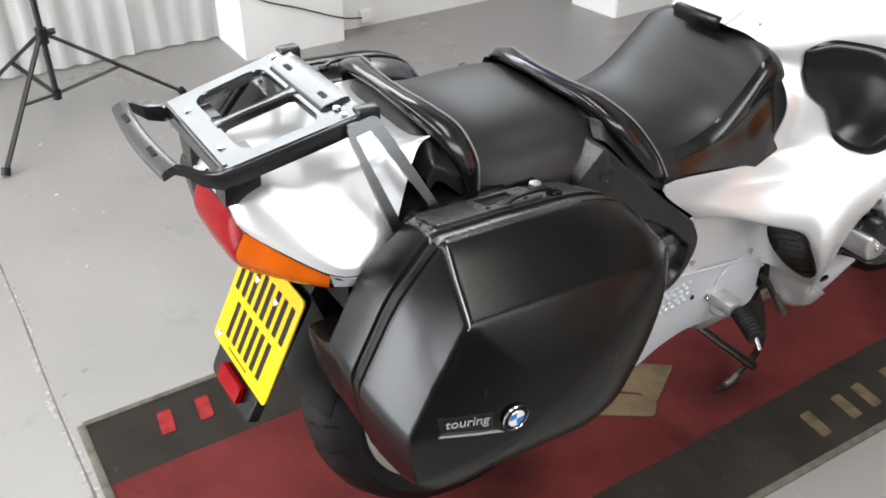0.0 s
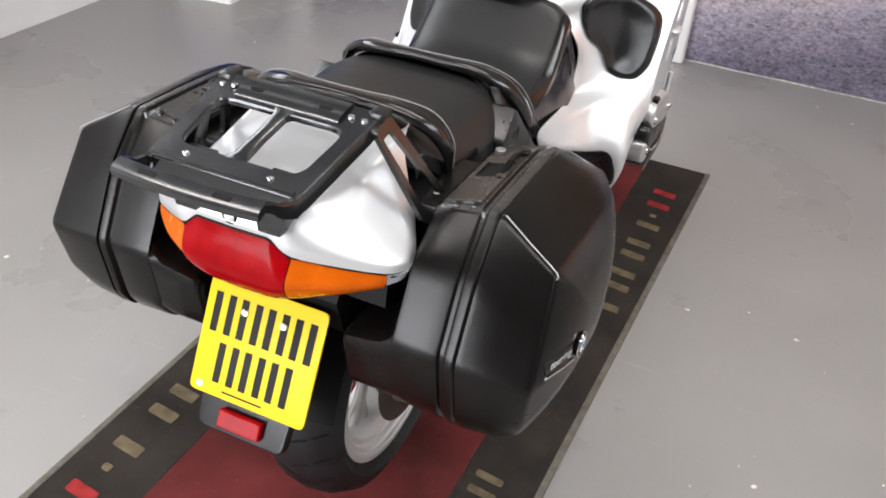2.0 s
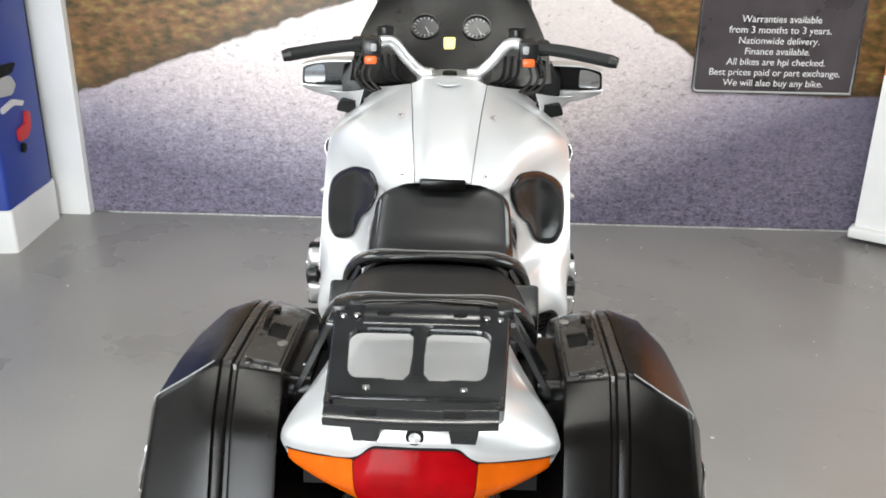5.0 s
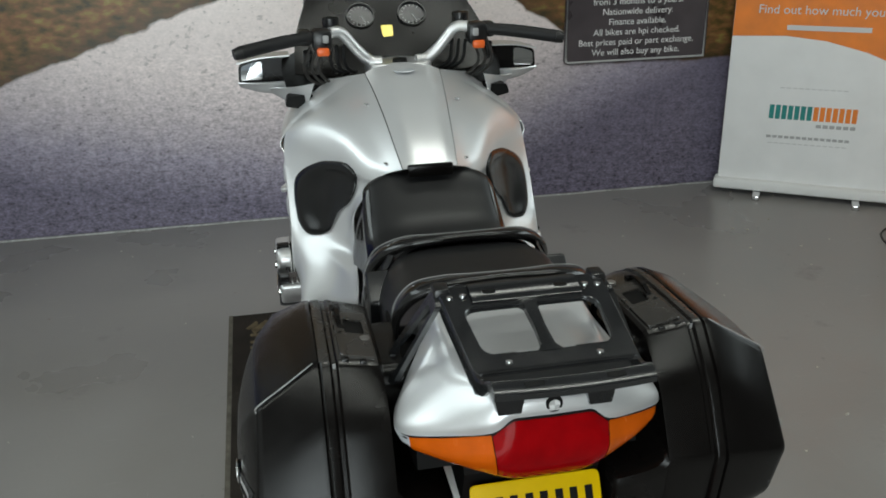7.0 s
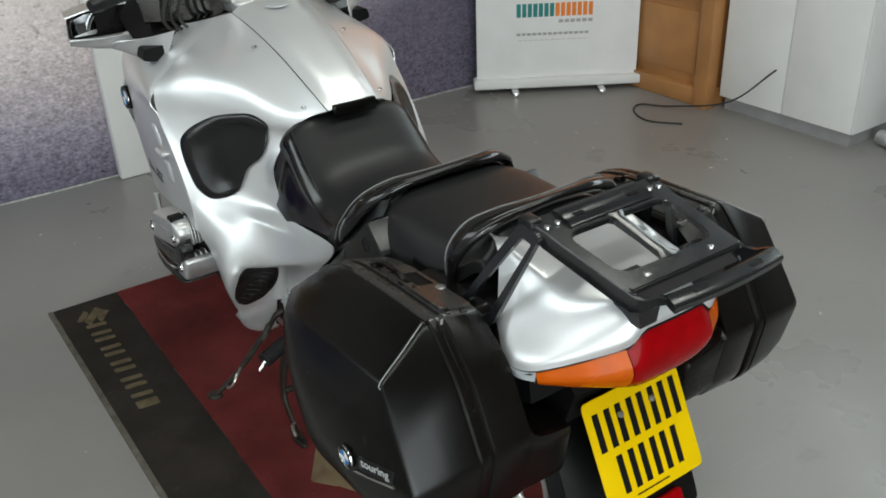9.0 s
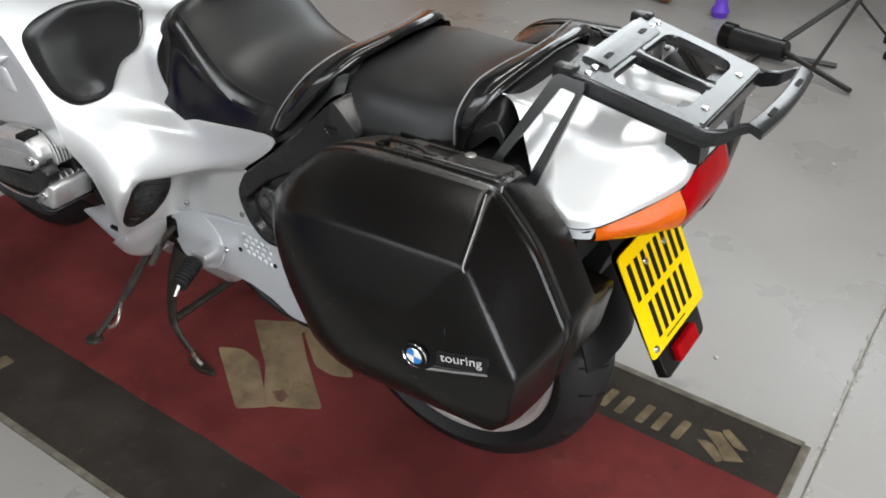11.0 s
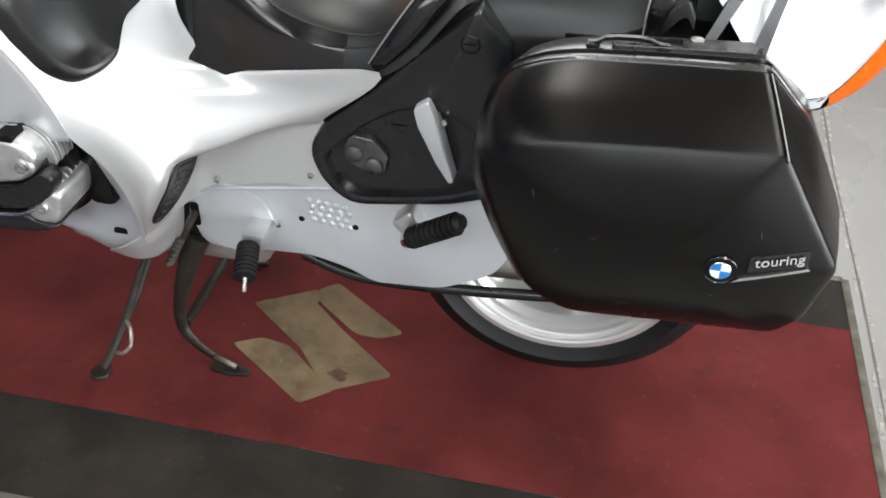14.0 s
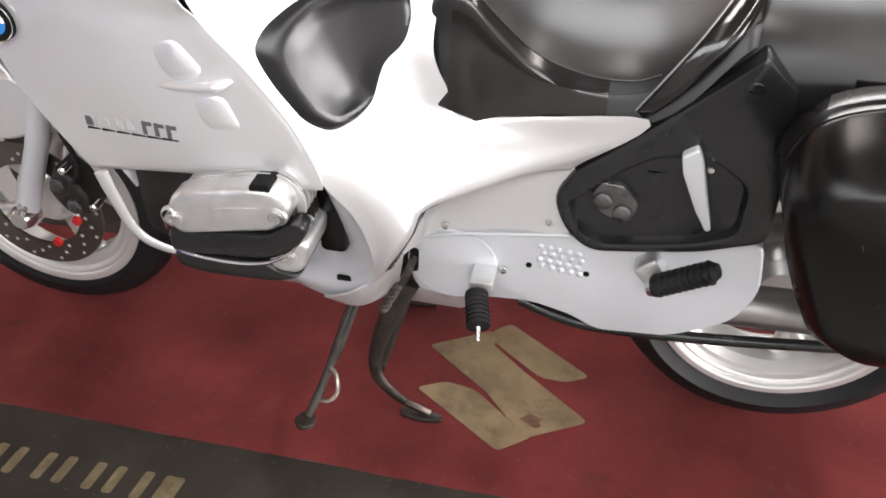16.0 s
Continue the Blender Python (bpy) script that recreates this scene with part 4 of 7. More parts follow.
# panniers
def pannier(s):
    seam = [(0.228, 0.922, 0.012), (0.36, 0.917, 0.02), (0.5, 0.908, 0.05), (0.575, 0.875, 0.05), (0.603, 0.8, 0.05), (0.569, 0.69, 0.05), (0.509, 0.572, 0.03), (0.439, 0.544, 0.025), (0.142, 0.552, 0.015), (0.112, 0.595, 0.02), (0.09, 0.724, 0.016), (0.155, 0.846, 0.03)]
    edge = [(0.202, 0.448, 0.867, 0.012), (0.34, 0.452, 0.862, 0.02), (0.475, 0.452, 0.85, 0.05), (0.548, 0.446, 0.828, 0.04), (0.572, 0.444, 0.775, 0.04), (0.545, 0.45, 0.69, 0.05), (0.499, 0.447, 0.588, 0.026), (0.444, 0.444, 0.555, 0.025), (0.152, 0.44, 0.57, 0.012), (0.122, 0.449, 0.612, 0.014), (0.104, 0.461, 0.713, 0.012), (0.15, 0.456, 0.785, 0.02)]
    full = (0, 0, 0.006, 0.014, 0.016, 0.016, 0.014, 0.012, 0.006, 0.004, 0.002, 0)
    ring = lambda pts, y: bend([(p[0], y, p[1], p[2]) for p in pts], 0.03)
    shrink = lambda k: [(p[0] + (0.35 - p[0]) * k, p[1] + (0.73 - p[1]) * k, p[2]) for p in seam]
    slope = lambda k: [(p[0] + (0.35 - p[0]) * k * w, p[1] + (0.73 - p[1]) * k * w, p[2]) for p, w in ((p, 1.0 if p[1] > 0.86 else 0.2) for p in seam)]
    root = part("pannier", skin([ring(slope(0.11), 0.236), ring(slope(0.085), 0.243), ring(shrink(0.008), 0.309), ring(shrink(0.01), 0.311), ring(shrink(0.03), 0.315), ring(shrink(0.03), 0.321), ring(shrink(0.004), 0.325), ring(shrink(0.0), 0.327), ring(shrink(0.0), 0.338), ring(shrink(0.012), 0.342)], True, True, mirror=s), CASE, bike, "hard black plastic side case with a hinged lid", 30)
    root.data.materials.append(CASE_TOP_SHEEN)
    # upward faces take the lighter copy, imitating light caught from above
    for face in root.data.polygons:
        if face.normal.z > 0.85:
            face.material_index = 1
    half = []
    for a, b, k in zip(seam, edge, full):
        m = Vector(((a[0] + b[0]) / 2, (0.352 + b[1]) / 2, (a[1] + b[2]) / 2))
        out = Vector((m.x - 0.35, 0.35, m.z - 0.73)).normalized()
        half.append((*(m + out * k * 1.6), a[2]))
    e = bend(edge, 0.03)
    h = bend(half, 0.03)
    rows = [ring(shrink(0.02), 0.342), ring(seam, 0.3445), ring(seam, 0.353), h, [a.lerp(b, 0.8) for a, b in zip(h, e)], [a.lerp(b, 0.97) - Vector((0, 0.0004, 0)) for a, b in zip(h, e)]]
    for k in (0.012, 0.05, 0.09, 0.16, 0.25, 0.4, 0.6, 0.97):
        rows.append([Vector((p.x + (0.33 - p.x) * k, 0.497 - (0.497 - p.y) * (1 - k) ** 2.2, p.z + (0.71 - p.z) * k)) for p in e])
    lid = part("lid", skin(rows, True, True, mirror=s), PLASTIC, root, "faceted textured black plastic lid", 50)
    # the lower inner part runs on flush from the rear face and rises in a fillet to the body
    back = lambda z: 0.097 + 0.55 * max(0.0, z - 0.724) + 0.17 * max(0.0, 0.72 - z) + 1.4 * max(0.0, 0.6 - z) ** 1.25
    inner = []
    for y, top, tuck in ((0.138, 0.69, 0.012), (0.143, 0.699, 0.004), (0.15, 0.704, 0.0), (0.19, 0.71, 0.0), (0.213, 0.717, 0.0), (0.227, 0.727, 0.0), (0.237, 0.742, 0.0), (0.243, 0.762, 0.0), (0.246, 0.79, 0.0), (0.262, 0.79, 0.0)):
        low = 0.563 + (0.24 - y) * 0.16 + tuck
        fall = [top + (low - top) * k / 9 for k in range(10)]
        inner.append([(0.46, y, top), (0.2, y, top), (back(top) + 0.016 + tuck, y, top), (back(top) + 0.004 + tuck, y, top - 0.004)] + [(back(z) + tuck, y, z) for z in fall[1:]] + [(back(low) + 0.012 + tuck, y, low - 0.006), (0.2, y, low - 0.008), (0.46, y, low - 0.008)])
    part("inner_case", skin(inner, True, True, mirror=s), CASE, root, "lower inner part of the case", 40)
    # the top: a sunk grip, its strap, the lock and the catches
    zt = lambda x, y: 0.9215 - 0.052 * (x - 0.228) - 0.228 * max(0.0, 0.31 - y)
    flat = lambda pts, up: [(x, y, zt(x, y) + up) for x, y in pts]
    o = rounded([(0.243, 0.246), (0.43, 0.246), (0.43, 0.306), (0.243, 0.306)], 0.006)
    g = rounded([(0.337, 0.255), (0.396, 0.255), (0.396, 0.289), (0.337, 0.289)], 0.004)
    inset = [(x + (0.336 - x) * 0.012, y + (0.276 - y) * 0.03) for x, y in o]
    panel = part("grip_panel", skin([flat(o, -0.004), flat(o, 0.0045), flat(inset, 0.006), flat(g, 0.006), flat(g, 0.0018)], True, False, mirror=s), CASE_TOP_SHEEN, root, "satin grip panel on the case top", 30)
    part("grip_well", skin([flat(g, 0.002), flat([(0.3665 + (x - 0.3665) * 0.6, 0.272 + (y - 0.272) * 0.6) for x, y in g], 0.0018)], True, True, mirror=s), INK, panel, "dark sunk grip well")
    part("handle", skin([[(x, (0.297 + d) * s, zt(x, 0.297) + lift + h) for d, h in ((-0.005, 0.003), (-0.004, 0.0075), (0.004, 0.0075), (0.005, 0.003))] for x, lift in ((0.356, 0.0), (0.368, 0.0015), (0.38, 0.0075), (0.396, 0.0095), (0.424, 0.0095), (0.44, 0.0075), (0.45, 0.0015), (0.461, 0.0))], True, True), PLASTIC, panel, "slim black carrying strap")
    for x in (0.362, 0.455):
        part("handle_seat", slab(rounded([(x - 0.009, 0.288 * s), (x + 0.009, 0.288 * s), (x + 0.009, 0.308 * s), (x - 0.009, 0.308 * s)], 0.003), zt(x, 0.3) - 0.003, zt(x, 0.3) + 0.006, 0.002, plane="xy"), PLASTIC, root)
    for x in (0.335, 0.402):
        part("panel_screw", lathe([(0.0, 0.0035), (0.0016, 0.003), (0.0016, 0.0)], (x, 0.298 * s, zt(x, 0.298) + 0.0058), 10, axis="z"), INK, panel)
    part("lock", lathe([(-0.006, 0.0095), (0.0035, 0.0095), (0.0042, 0.008), (0.0042, 0.0)], (0.318 if s > 0 else 0.452, 0.256 * s, zt(0.318 if s > 0 else 0.452, 0.256) + 0.0045), 20, axis="z"), STEEL_DARK, root, "dull metal round lock")
    for y in (0.262, 0.292):
        part("catch", boxed(0.232, 0.24, min(y * s, (y + 0.012) * s), max(y * s, (y + 0.012) * s), zt(0.235, y) - 0.008, zt(0.235, y) + 0.003, 0.002), PLASTIC_SMOOTH, root)
    # a pale strip paints the bright line of shine down the groove
    part("groove_shine", skin([[(0.2235 + 0.12 * d, y * s, 0.9195 - d) for y in (0.3155, 0.3205)] for d in (0.0, 0.012, 0.03)]), WORN_SHINE, root, "scuffed groove end with its shine painted pale")
    part("frame_block", skin([[(p[0], y * s, p[1]) for p in rounded([(0.26, 0.884), (0.44, 0.88), (0.46, 0.79), (0.25, 0.79), (0.244, 0.86)], 0.012)] for y in (0.196, 0.2, 0.228, 0.238)], True, True), PLASTIC, root, "black mounting block beside the frame", 35)
    # worn light line along the crest
    part("worn_edge", tube([(0.2285, 0.353 * s, 0.9225), (0.215, 0.4 * s, 0.8955), (0.2025, 0.4485 * s, 0.868), (0.199, 0.451 * s, 0.858)], 0.0011, 3, 6), WORN_SHINE, root, "scuffed pale edge")
    tree = surface(lid)
    for x, z, dx, dz in ((0.41, 0.735, 0.012, -0.006), (0.46, 0.7, 0.006, -0.012), (0.25, 0.665, 0.011, 0.002), (0.36, 0.62, 0.016, -0.003), (0.5, 0.77, 0.004, 0.012), (0.21, 0.76, 0.003, 0.013),):
        pts = [tree.ray_cast(Vector((x + dx * k, s, z + dz * k)), Vector((0, -s, 0)))[0] for k in (0, 0.5, 1)]
        if all(pts):
            part("scratch", tube(pts, [0.0003, 0.0007, 0.0003], 2, 5), SCRATCH, root, "fine pale scratch")
    badge(root, lid, (0.252, 0.4965 * s, 0.714), s)
    return root


def badge(root, lid, place, s):
    x, y, z = place
    tree = surface(lid)
    out = lambda px, pz: tree.ray_cast(Vector((px, s, pz)), Vector((0, -s, 0)))[0].y
    y = out(x, z) - 0.0012 * s
    place = (x, y, z)
    part("badge_ring", lathe([(0, 0.0), (0.005 * s, 0.0), (0.005 * s, 0.0183), (0.004 * s, 0.0203), (0, 0.0208)], place, 36), INK, root, "round black badge ring")
    part("badge_rim", lathe([(0.0052 * s, 0.0128), (0.0058 * s, 0.0132), (0.0052 * s, 0.0138)], place, 36), STEEL, root, "bright badge rim")
    part("badge_rim", lathe([(0.004 * s, 0.02), (0.0052 * s, 0.0206), (0.003 * s, 0.0212)], place, 36), STEEL, root, "bright badge rim")
    for k in range(4):
        pts = [(x, z)] + [(x + 0.0128 * math.cos(a), z + 0.0128 * math.sin(a)) for a in [math.pi / 2 * k + math.pi / 2 * i / 6 for i in range(7)]]
        part("badge_quarter", slab(pts, y + 0.0045 * s, y + 0.0058 * s), (BLUE, WHITE_PRINT)[(k + (s < 0)) % 2], root, "", 0)
    line = lambda u, v: (x - u, z + v + 0.12 * (u - 0.03))
    def laid(bm):
        for v in bm.verts:
            v.co.y += out(v.co.x, v.co.z) - y
        return bm
    part("nameplate", laid(slab(rounded([line(0.034, -0.002), line(0.108, -0.002), line(0.108, 0.0203), line(0.034, 0.0203)], 0.002), y - 0.004 * s, y + 0.002 * s)), PLASTIC_SMOOTH, root, "", 0)
    part("nameplate_edge", laid(slab([line(0.016, -0.018), line(0.06, -0.012), line(0.112, -0.008), line(0.108, -0.004), line(0.06, -0.008), line(0.028, -0.011)], y - 0.004 * s, y + 0.003 * s)), STEEL, root, "bright underline", 0)
    mid = line(0.071, 0.0125)
    m = Matrix.Translation((mid[0], out(*mid) + s * 0.0042, mid[1])) @ (pose(0, 0, 0, 90, 0, 180) if s > 0 else pose(0, 0, 0, 90, 0, 0)) @ Matrix.Rotation(math.atan((out(mid[0] + 0.03, mid[1]) - out(mid[0] - 0.03, mid[1])) / 0.06), 4, "Y") @ Matrix.Rotation(math.atan(0.12) * s, 4, "Z")
    text("lettering", "touring", 0.0215, m, GREY_PRINT, root)


for s in (1, -1):
    pannier(s)

# number plate, its carrier and the inner mudguard
plate_m = Matrix.Translation((0.073, 0, 0.626)) @ Matrix.Rotation(radians(-90), 4, "Z") @ Matrix.Rotation(radians(90 - 27), 4, "X")


def on_plate(bm):
    bm.transform(plate_m)
    return bm


bm = slab(rounded([(-0.114, -0.102), (0.114, -0.102), (0.114, 0.102), (-0.114, 0.102)], 0.012), 0, 0.003, 0.001, plane="xy")
plate = part("number_plate", on_plate(bm), PLATE_YELLOW, bike, "yellow rear plate with dark bars")
for n, zc in ((4, 0.042), (3, -0.043)):
    for k in range(n):
        xc = (k - (n - 1) / 2) * 0.0525
        for dx in (-0.0135, 0.0135):
            part("bar", on_plate(boxed(xc + dx - 0.0068, xc + dx + 0.0068, zc - 0.035, zc + 0.035, 0.0031, 0.0037)), INK, plate, "", 0)
part("maker_line", on_plate(boxed(-0.05, 0.03, -0.0915, -0.0885, 0.0031, 0.0034)), INK, plate, "", 0)
for bx, by in ((-0.038, 0.056), (0.038, 0.056), (-0.094, -0.088)):
    part("bolt", on_plate(lathe([(0.003, 0.0075), (0.0065, 0.006), (0.008, 0.0)], (bx, by, 0), 16, axis="z")), STEEL, plate, "bright plate screw")
carrier = part("plate_carrier", on_plate(slab(rounded([(-0.085, -0.16), (0.085, -0.16), (0.1, 0.1), (-0.1, 0.1)], 0.015), -0.02, -0.001, 0.003, plane="xy")), PLASTIC, bike, "black plate carrier")
part("reflector", on_plate(boxed(-0.042, 0.042, -0.148, -0.115, -0.002, 0.011, 0.003)), RED_LENS, carrier, "small red reflector", 0)
rows = []
for k in range(15):
    t = radians(168 - k * 9)
    c, q = math.cos(t), math.sin(t)
    rows.append([(RX + (0.35 - 0.02 * abs(u) ** 3) * c, u * 0.1, RZ + 0.02 + (0.35 - 0.02 * abs(u) ** 3) * q) for u in (-1, -0.9, -0.5, 0, 0.5, 0.9, 1)])
bm = skin(rows)
bmesh.ops.recalc_face_normals(bm, faces=bm.faces)
bmesh.ops.solidify(bm, geom=bm.faces[:], thickness=0.006)
part("rear_mudguard", bm, INK, bike, "black inner rear mudguard")
part("under_tail", skin([[(0.125, y, 0.735), (0.15, y, 0.66), (0.3, y, 0.68), (0.5, y, 0.7), (0.5, y, 0.85), (0.2, y, 0.85)] for y in (-0.12, 0.12)], True, True), INK, bike, "black under-tail tray")
for s in (1, -1):
    part("under_tail_side", skin([[(0.15, y, 0.74), (0.2, y, 0.72), (0.5, y, 0.72), (0.5, y, 0.87), (0.27, y, 0.87), (0.16, y, 0.82)] for y in (0.1 * s, 0.195 * s)], True, True), INK, bike, "black inner side tray")

# tail cowl and lamps
both = lambda row: [(x, -y, z) for x, y, z in row[:0:-1]] + row
B0 = [(0.028, 0, 0.9), (0.029, 0.045, 0.9), (0.031, 0.066, 0.897), (0.037, 0.095, 0.873), (0.075, 0.157, 0.852), (0.117, 0.212, 0.834), (0.15, 0.229, 0.828), (0.172, 0.229, 0.831), (0.187, 0.226, 0.836), (0.198, 0.221, 0.843), (0.236, 0.2, 0.86)]
B1 = [(0.026, 0, 0.912), (0.027, 0.045, 0.912), (0.03, 0.07, 0.909), (0.038, 0.105, 0.89), (0.078, 0.161, 0.868), (0.12, 0.21, 0.851), (0.153, 0.223, 0.846), (0.175, 0.22, 0.85), (0.19, 0.215, 0.856), (0.203, 0.208, 0.863), (0.247, 0.19, 0.876)]
B2 = [(0.033, 0, 0.931), (0.035, 0.045, 0.93), (0.042, 0.085, 0.922), (0.055, 0.112, 0.909), (0.092, 0.151, 0.892), (0.13, 0.181, 0.878), (0.16, 0.191, 0.874), (0.185, 0.187, 0.88), (0.205, 0.182, 0.888), (0.222, 0.177, 0.896), (0.272, 0.168, 0.904)]
B3 = [(0.06, 0, 0.944), (0.062, 0.045, 0.943), (0.07, 0.083, 0.938), (0.08, 0.105, 0.93), (0.11, 0.131, 0.917), (0.14, 0.149, 0.908), (0.17, 0.155, 0.907), (0.2, 0.153, 0.914), (0.225, 0.151, 0.922), (0.25, 0.149, 0.93), (0.298, 0.147, 0.934)]
B4 = [(0.1, 0, 0.95), (0.101, 0.04, 0.95), (0.107, 0.07, 0.947), (0.115, 0.09, 0.944), (0.135, 0.111, 0.938), (0.155, 0.121, 0.936), (0.185, 0.126, 0.938), (0.215, 0.128, 0.944), (0.245, 0.13, 0.95), (0.285, 0.132, 0.956), (0.325, 0.134, 0.957)]
B5 = [(0.345, 0, 0.956), (0.345, 0.02, 0.956), (0.345, 0.03, 0.956), (0.345, 0.045, 0.956), (0.345, 0.06, 0.956), (0.345, 0.075, 0.956), (0.345, 0.09, 0.956), (0.345, 0.1, 0.956), (0.345, 0.11, 0.957), (0.36, 0.116, 0.957), (0.378, 0.118, 0.957)]
tail = part("tail_cowl", net([both(r) for r in (B0, B1, B2, B3, B4, B5)], 4, 5), SILVER, bike, "silver painted tail cowl", 60)
part("tail_strip", net([both(r) for r in ([(x + 0.003, y * 0.99, z - 0.001) for x, y, z in B0], [(x + 0.004, y * 0.985, z - 0.012) for x, y, z in B0], [(x + 0.02, y * 0.96, z - 0.016) for x, y, z in B0])], 4, 3), PLASTIC_SMOOTH, tail, "dark gap under the cowl", 60)
for s in (1, -1):
    part("side_flash", net([[(0.121, 0.209, 0.829), (0.15, 0.226, 0.824), (0.172, 0.226, 0.827), (0.19, 0.219, 0.836)], [(0.128, 0.206, 0.806), (0.152, 0.219, 0.806), (0.172, 0.219, 0.809), (0.188, 0.211, 0.82)]], 4, 3, s, 0.003), SILVER_DULL, tail, "dull silver tip below the cowl")
part("tail_badge", lathe([(0.001, 0.0), (-0.003, 0.0), (-0.003, 0.013), (0.0, 0.0145)], (0.029, 0, 0.918), 28, axis="x"), INK, tail, "small round badge")
for k in range(4):
    pts = [(0, 0.918)] + [(0.0088 * math.cos(a), 0.918 + 0.0088 * math.sin(a)) for a in [math.pi / 2 * k + math.pi / 2 * i / 5 for i in range(6)]]
    part("tail_badge_quarter", slab(pts, 0.0262, 0.0252, plane="yz"), (GREY_PRINT, PALE_PRINT)[k % 2], tail, "", 0)
L0 = [(x + 0.0015, y * 0.995, z - 0.004) for x, y, z in B0[:3]] + [(0.0385, 0.094, 0.868)]
L1 = [(0.017, 0, 0.83), (0.018, 0.05, 0.829), (0.02, 0.076, 0.827), (0.023, 0.09, 0.825)]
L2 = [(0.045, 0, 0.775), (0.046, 0.05, 0.776), (0.05, 0.07, 0.778), (0.054, 0.082, 0.78)]
L3 = [(0.125, 0, 0.745), (0.125, 0.05, 0.746), (0.127, 0.068, 0.748), (0.128, 0.08, 0.75)]
part("tail_lamp", net([both(r) for r in (L0, L1, L2, L3)], 5, 7), RED_LENS, bike, "glossy red tail lamp lens", 60)
part("lens_gasket", tube([(x - 0.0015, y, z + 0.001) for x, y, z in both(L0)], 0.0018, 4, 6), INK, bike, "thin dark gasket")
part("bulb_glow", lathe([(0.0, 0.0), (0.0, 0.02), (0.01, 0.025)], (0.06, 0.0, 0.8), 16, axis="x"), RED_LENS, bike)
I0 = [(0.0395, 0.0955, 0.868), (0.0765, 0.156, 0.848), (0.108, 0.2, 0.834), (0.12, 0.212, 0.829)]
I1 = [(0.0237, 0.0915, 0.825), (0.062, 0.152, 0.818), (0.1, 0.195, 0.814), (0.118, 0.21, 0.812)]
I2 = [(0.0545, 0.0835, 0.78), (0.09, 0.142, 0.786), (0.114, 0.183, 0.794), (0.125, 0.203, 0.799)]
I3 = [(0.1285, 0.0815, 0.75), (0.135, 0.136, 0.768), (0.14, 0.175, 0.783), (0.142, 0.197, 0.79)]
for s in (1, -1):
    part("indicator_lamp", net([I0, I1, I2, I3], 6, 7, s), AMBER_LENS, bike, "amber turn indicator lens", 60)
    part("lens_gasket", tube([(x - 0.001, y * s, z + 0.002) for x, y, z in I0], 0.0015, 4, 6), INK, bike, "thin dark gasket")

# luggage rack: a sloping cast plate with an open middle, folded side walls, looped stays and a slotted bar behind
TILT = 0.196
zr = lambda x: 0.9915 + TILT * x
outer = rounded([(0.228, -0.142), (0.228, 0.142), (0.012, 0.128), (0.012, -0.128)], 0.014, 5)
hole = rounded([(0.17, -0.112), (0.17, 0.112), (0.052, 0.102), (0.052, -0.102)], 0.028, 5)
rack = part("luggage_rack", frame_plate(outer, hole, 0.9815, 0.9915, TILT, 0.002), RACK, bike, "dark grey cast luggage rack", 35)
bm = skin([[(x, y * w, zr(x) + dz) for y, dz in ((-1, -0.012), (-1, -0.001), (-0.6, 0.001), (0.6, 0.001), (1, -0.001), (1, -0.012))] for x, w in ((0.18, 0.026), (0.165, 0.011), (0.11, 0.009), (0.065, 0.011), (0.048, 0.022))], True, True)
part("centre_bar", bm, RACK, rack, "narrow middle bar")
bm = skin([[(x, y, zr(x) - 0.006 + dz) for x, dz in ((0.226, 0.0), (0.226, 0.01), (0.216, 0.0125), (0.184, 0.0125), (0.178, 0.008), (0.178, 0.0))] for y in (-0.092, 0.092)], True, True)
part("front_beam", bm, RACK, rack, "raised front beam")
part("rear_ledge", skin([[(x, y, zr(x) + dz) for x, dz in ((0.014, -0.03), (0.011, -0.004), (0.016, 0.002), (0.022, 0.002), (0.024, -0.03))] for y in (-0.118, 0.118)], True, True), RACK, rack, "folded rear edge")
